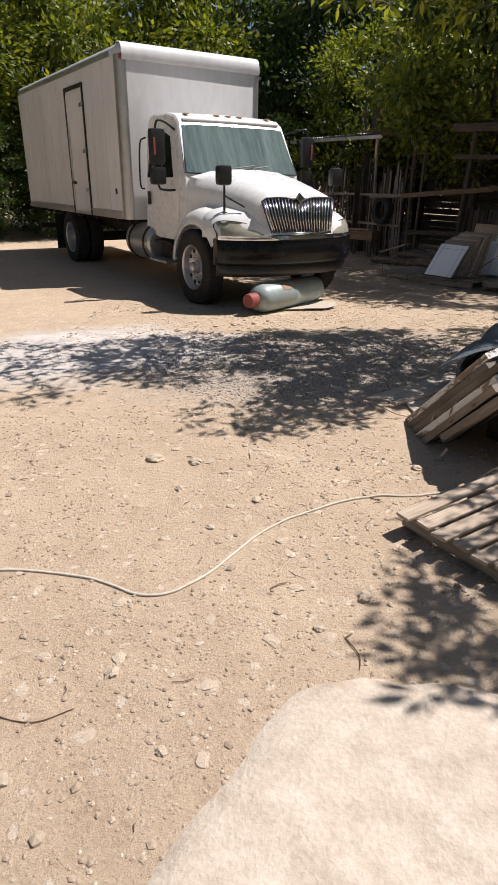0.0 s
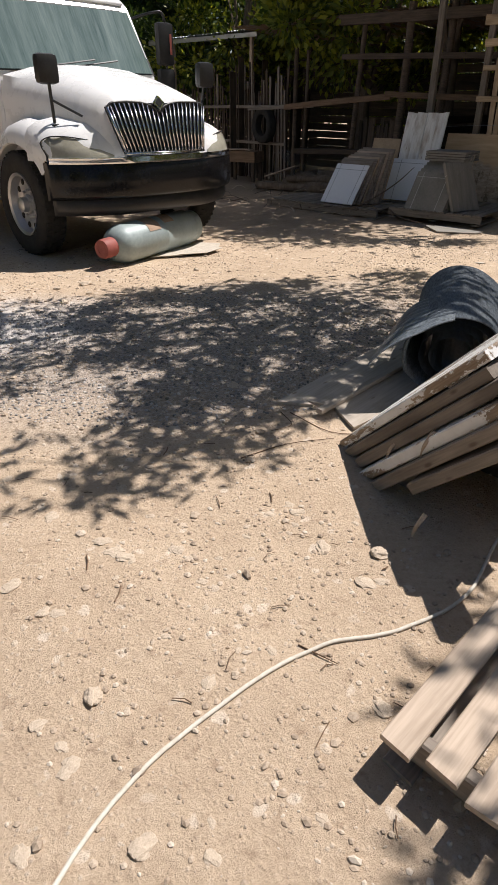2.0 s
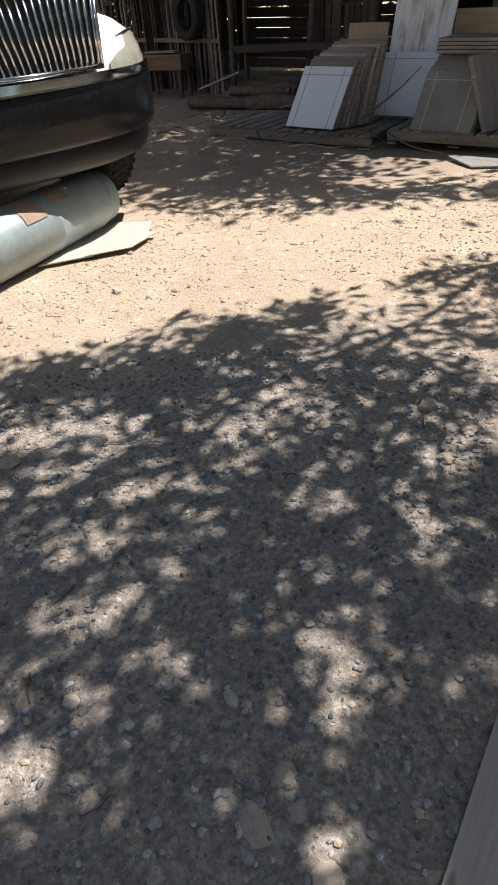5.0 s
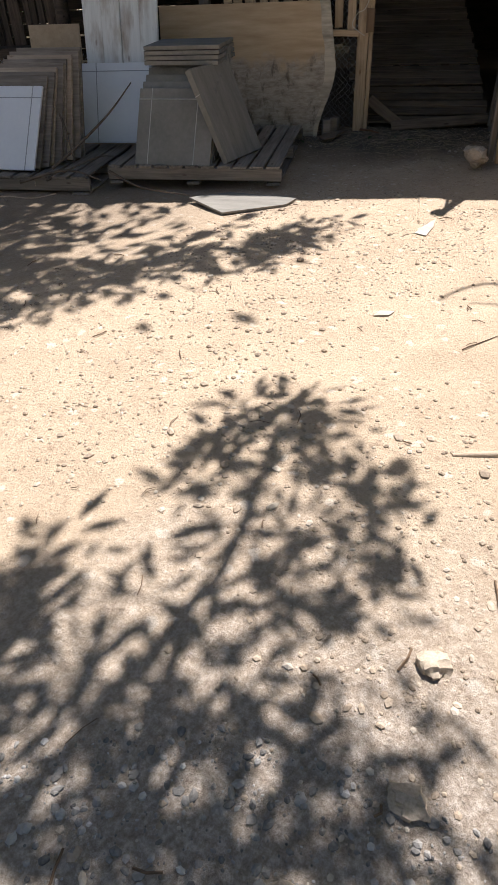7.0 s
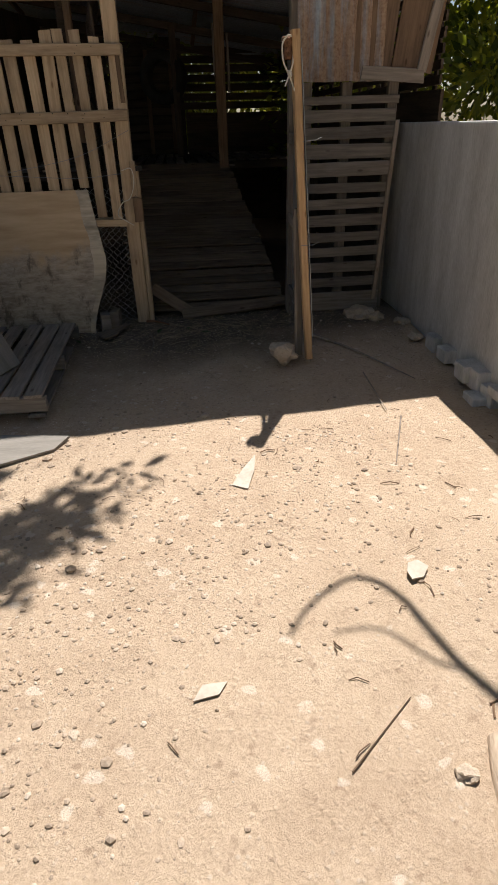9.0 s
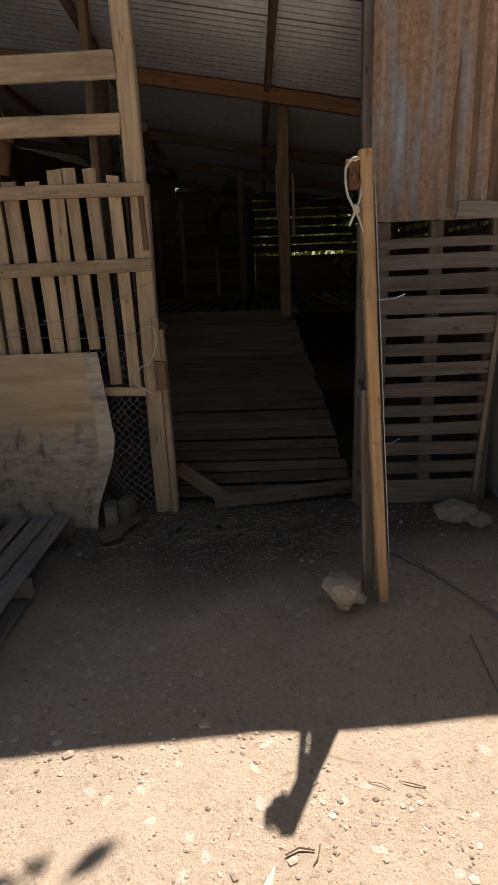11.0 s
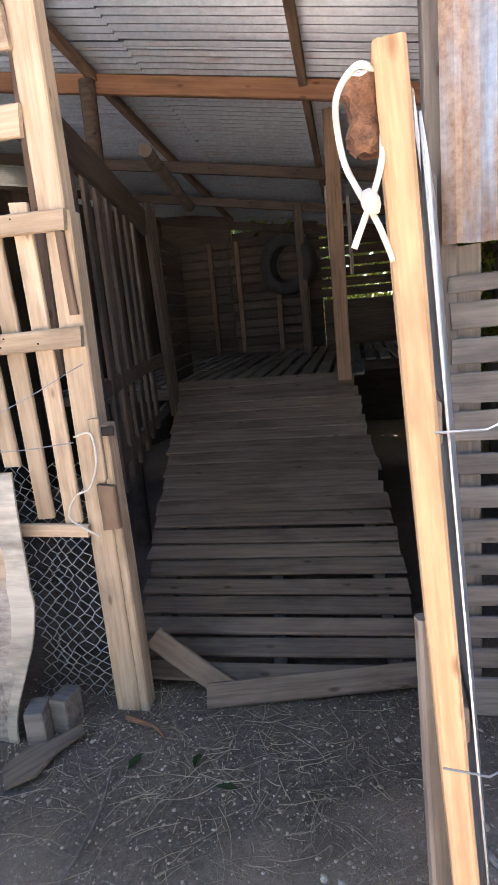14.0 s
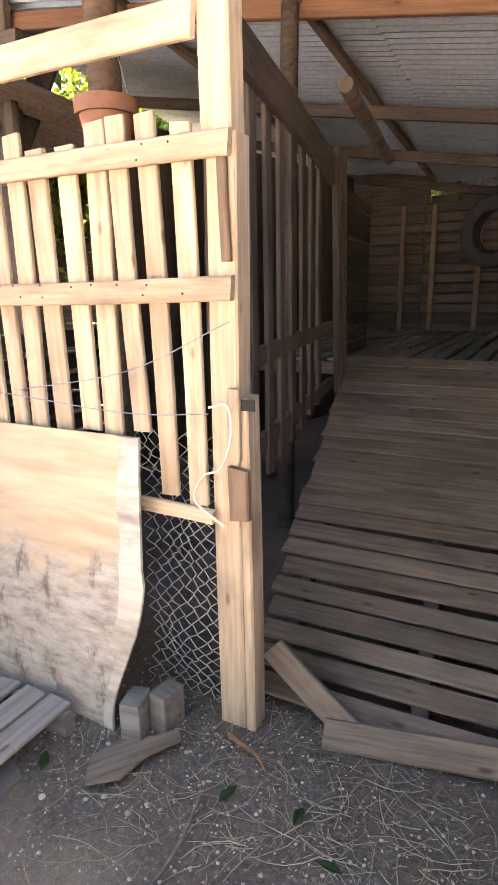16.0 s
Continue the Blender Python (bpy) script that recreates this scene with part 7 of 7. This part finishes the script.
    # half-buried roots of the shade tree
    for pts, r0, r1 in ((((4.2, 7.0), (4.1, 6.96), (3.98, 6.9), (3.84, 6.84), (3.72, 6.72), (3.6, 6.52), (3.5, 6.3)), 0.035, 0.085), (((3.26, 6.9), (3.34, 6.83), (3.5, 6.7), (3.75, 6.5)), 0.008, 0.022)):
        w = [Vector((x, y, ground_z(x, y, False) - 0.55 * r1 * (i / (len(pts) - 1)) + 0.012 * noise.noise((x * 9, y * 9, 0)))) for i, (x, y) in enumerate(pts)]
        ob = new("tree_root", mesh_of(tube(bmesh.new(), curve_points(w, 8), r0, 12, r1), "tree_root", DUSTROOT, 60))
        tagged(ob, "dusty weathered root half buried in the dirt", "root", "roots in the dirt")
    # planks at the ramp's foot
    t = thing("loose_plank", "grey plank lying across the foot of the ramp", "plank", COOP, "loose planks")
    stick("board", (0.26, 0.02, -0.1), (1.18, 0.16, -0.06), 0.1, 0.03, RAMPWOOD, t, (0, -0.7, 0.7))
    t = thing("loose_plank", "short brace plank slanting down the ramp edge", "plank", COOP, "loose planks")
    stick("board", (0.03, 0.1, 0.12), (0.36, 0.06, -0.11), 0.09, 0.025, RAMPWOOD, t, (0, -0.9, 0.4))
    t = thing("bark_scrap", "torn grey scrap of board by the post", "scrap", COOP @ pose(-0.33, -0.5, -0.112, 0, -3, 52))
    bm = bmesh.new()
    extrude_poly(bm, [(0, 0), (0.1, -0.03), (0.2, 0.02), (0.32, 0.03), (0.33, 0.08), (0.2, 0.09), (0.14, 0.13), (0.03, 0.1)], 0.012)
    part("scrap", bm, RAMPWOOD, t)
    for i, (s, d, a) in enumerate(((-0.345, -0.22, 12), (-0.27, -0.14, -8))):
        ob = part("block", solid(bmesh.new(), 0, 0, 0.08, 0.075, 0.11, 0.19, None, 0.01), GREYWOOD)
        ob.matrix_basis = COOP @ pose(s, d, GZ - 0.02, 0, 0, a)
        tagged(ob, "weathered timber block under the plywood", "block", "timber blocks")
    # a curl of orange bark and a few green leaves
    ob = new("bark_curl", mesh_of(tube(bmesh.new(), curve_points([Vector(v) for v in ((-0.03, -0.12, -0.1), (0.03, -0.15, -0.095), (0.09, -0.16, -0.105), (0.15, -0.21, -0.11))], 5), 0.011, 7, 0.005), "bark_curl", BEAMWOOD, 60))
    ob.matrix_basis = COOP
    tagged(ob, "short curl of orange bark by the corner post", "bark")
    for s, d, a in ((0.06, -0.36, 20), (0.47, -0.42, 130), (-0.52, -0.5, 70), (0.3, -0.27, 220)):
        bm = bmesh.new()
        vs = [bm.verts.new(v) for v in ((0, 0, 0.004), (0.025, 0.016, 0.014), (0.055, 0.012, 0.016), (0.08, 0, 0.01), (0.055, -0.013, 0.012), (0.025, -0.017, 0.01))]
        bm.faces.new((vs[0], vs[1], vs[2], vs[3]))
        bm.faces.new((vs[0], vs[3], vs[4], vs[5]))
        q = CP + CU * s + CN * d
        ob = part("fallen_leaf", bm, LEAFD)
        ob.matrix_basis = Matrix.Translation((q.x, q.y, ground_z(q.x, q.y) + 0.006)) @ pose(0, 0, 0, 0, 0, a)
        tagged(ob, "green fallen leaf on the dark earth", "leaf", "fallen leaves")
    # wire tangles on the post and pickets
    t = thing("tie_wire", "pale tie wire looped round the post", "wire", COOP)
    part("loop", tube(bmesh.new(), curve_points([(-0.1, -0.075, 1.02), (-0.03, -0.085, 1.03), (-0.02, -0.085, 0.93), (-0.06, -0.085, 0.83), (-0.12, -0.085, 0.8), (-0.16, -0.085, 0.72), (-0.1, -0.085, 0.67), (-0.05, -0.085, 0.64)], 6), 0.004, 6), ROPE, t)
    part("strand", tube(bmesh.new(), curve_points([(-2.2, -0.085, 0.98), (-1.2, -0.082, 1.02), (-0.45, -0.08, 0.98), (-0.1, -0.08, 1.0)], 6), 0.002, 5), WIREM, t)
    part("strand", tube(bmesh.new(), curve_points([(-0.9, -0.085, 1.03), (-0.4, -0.082, 1.12), (-0.02, -0.08, 1.28)], 6), 0.0018, 5), WIREM, t)
    # flower pot hanging under the eave
    p = thing("flower_pot", "terracotta flower pot hanging behind the pickets", "flower pot", COOP @ pose(-1.2, 0.9, 2.0))
    part("pot", lathe(bmesh.new(), [(0.02, 0), (0.09, 0), (0.13, 0.2), (0.15, 0.2), (0.155, 0.27), (0.135, 0.27), (0.12, 0.21), (0.02, 0.2)], 28, pose(0, 0, 0, 0, -90, 0)), TERRACOTTA, p, smooth_angle=40)
    for k in range(3):
        a = k * 2.1
        part("hanger", tube(bmesh.new(), [(0.14 * math.cos(a), 0.14 * math.sin(a), 0.26), (0, 0, 0.75)], 0.003, 5), WIREM, p)


litter()
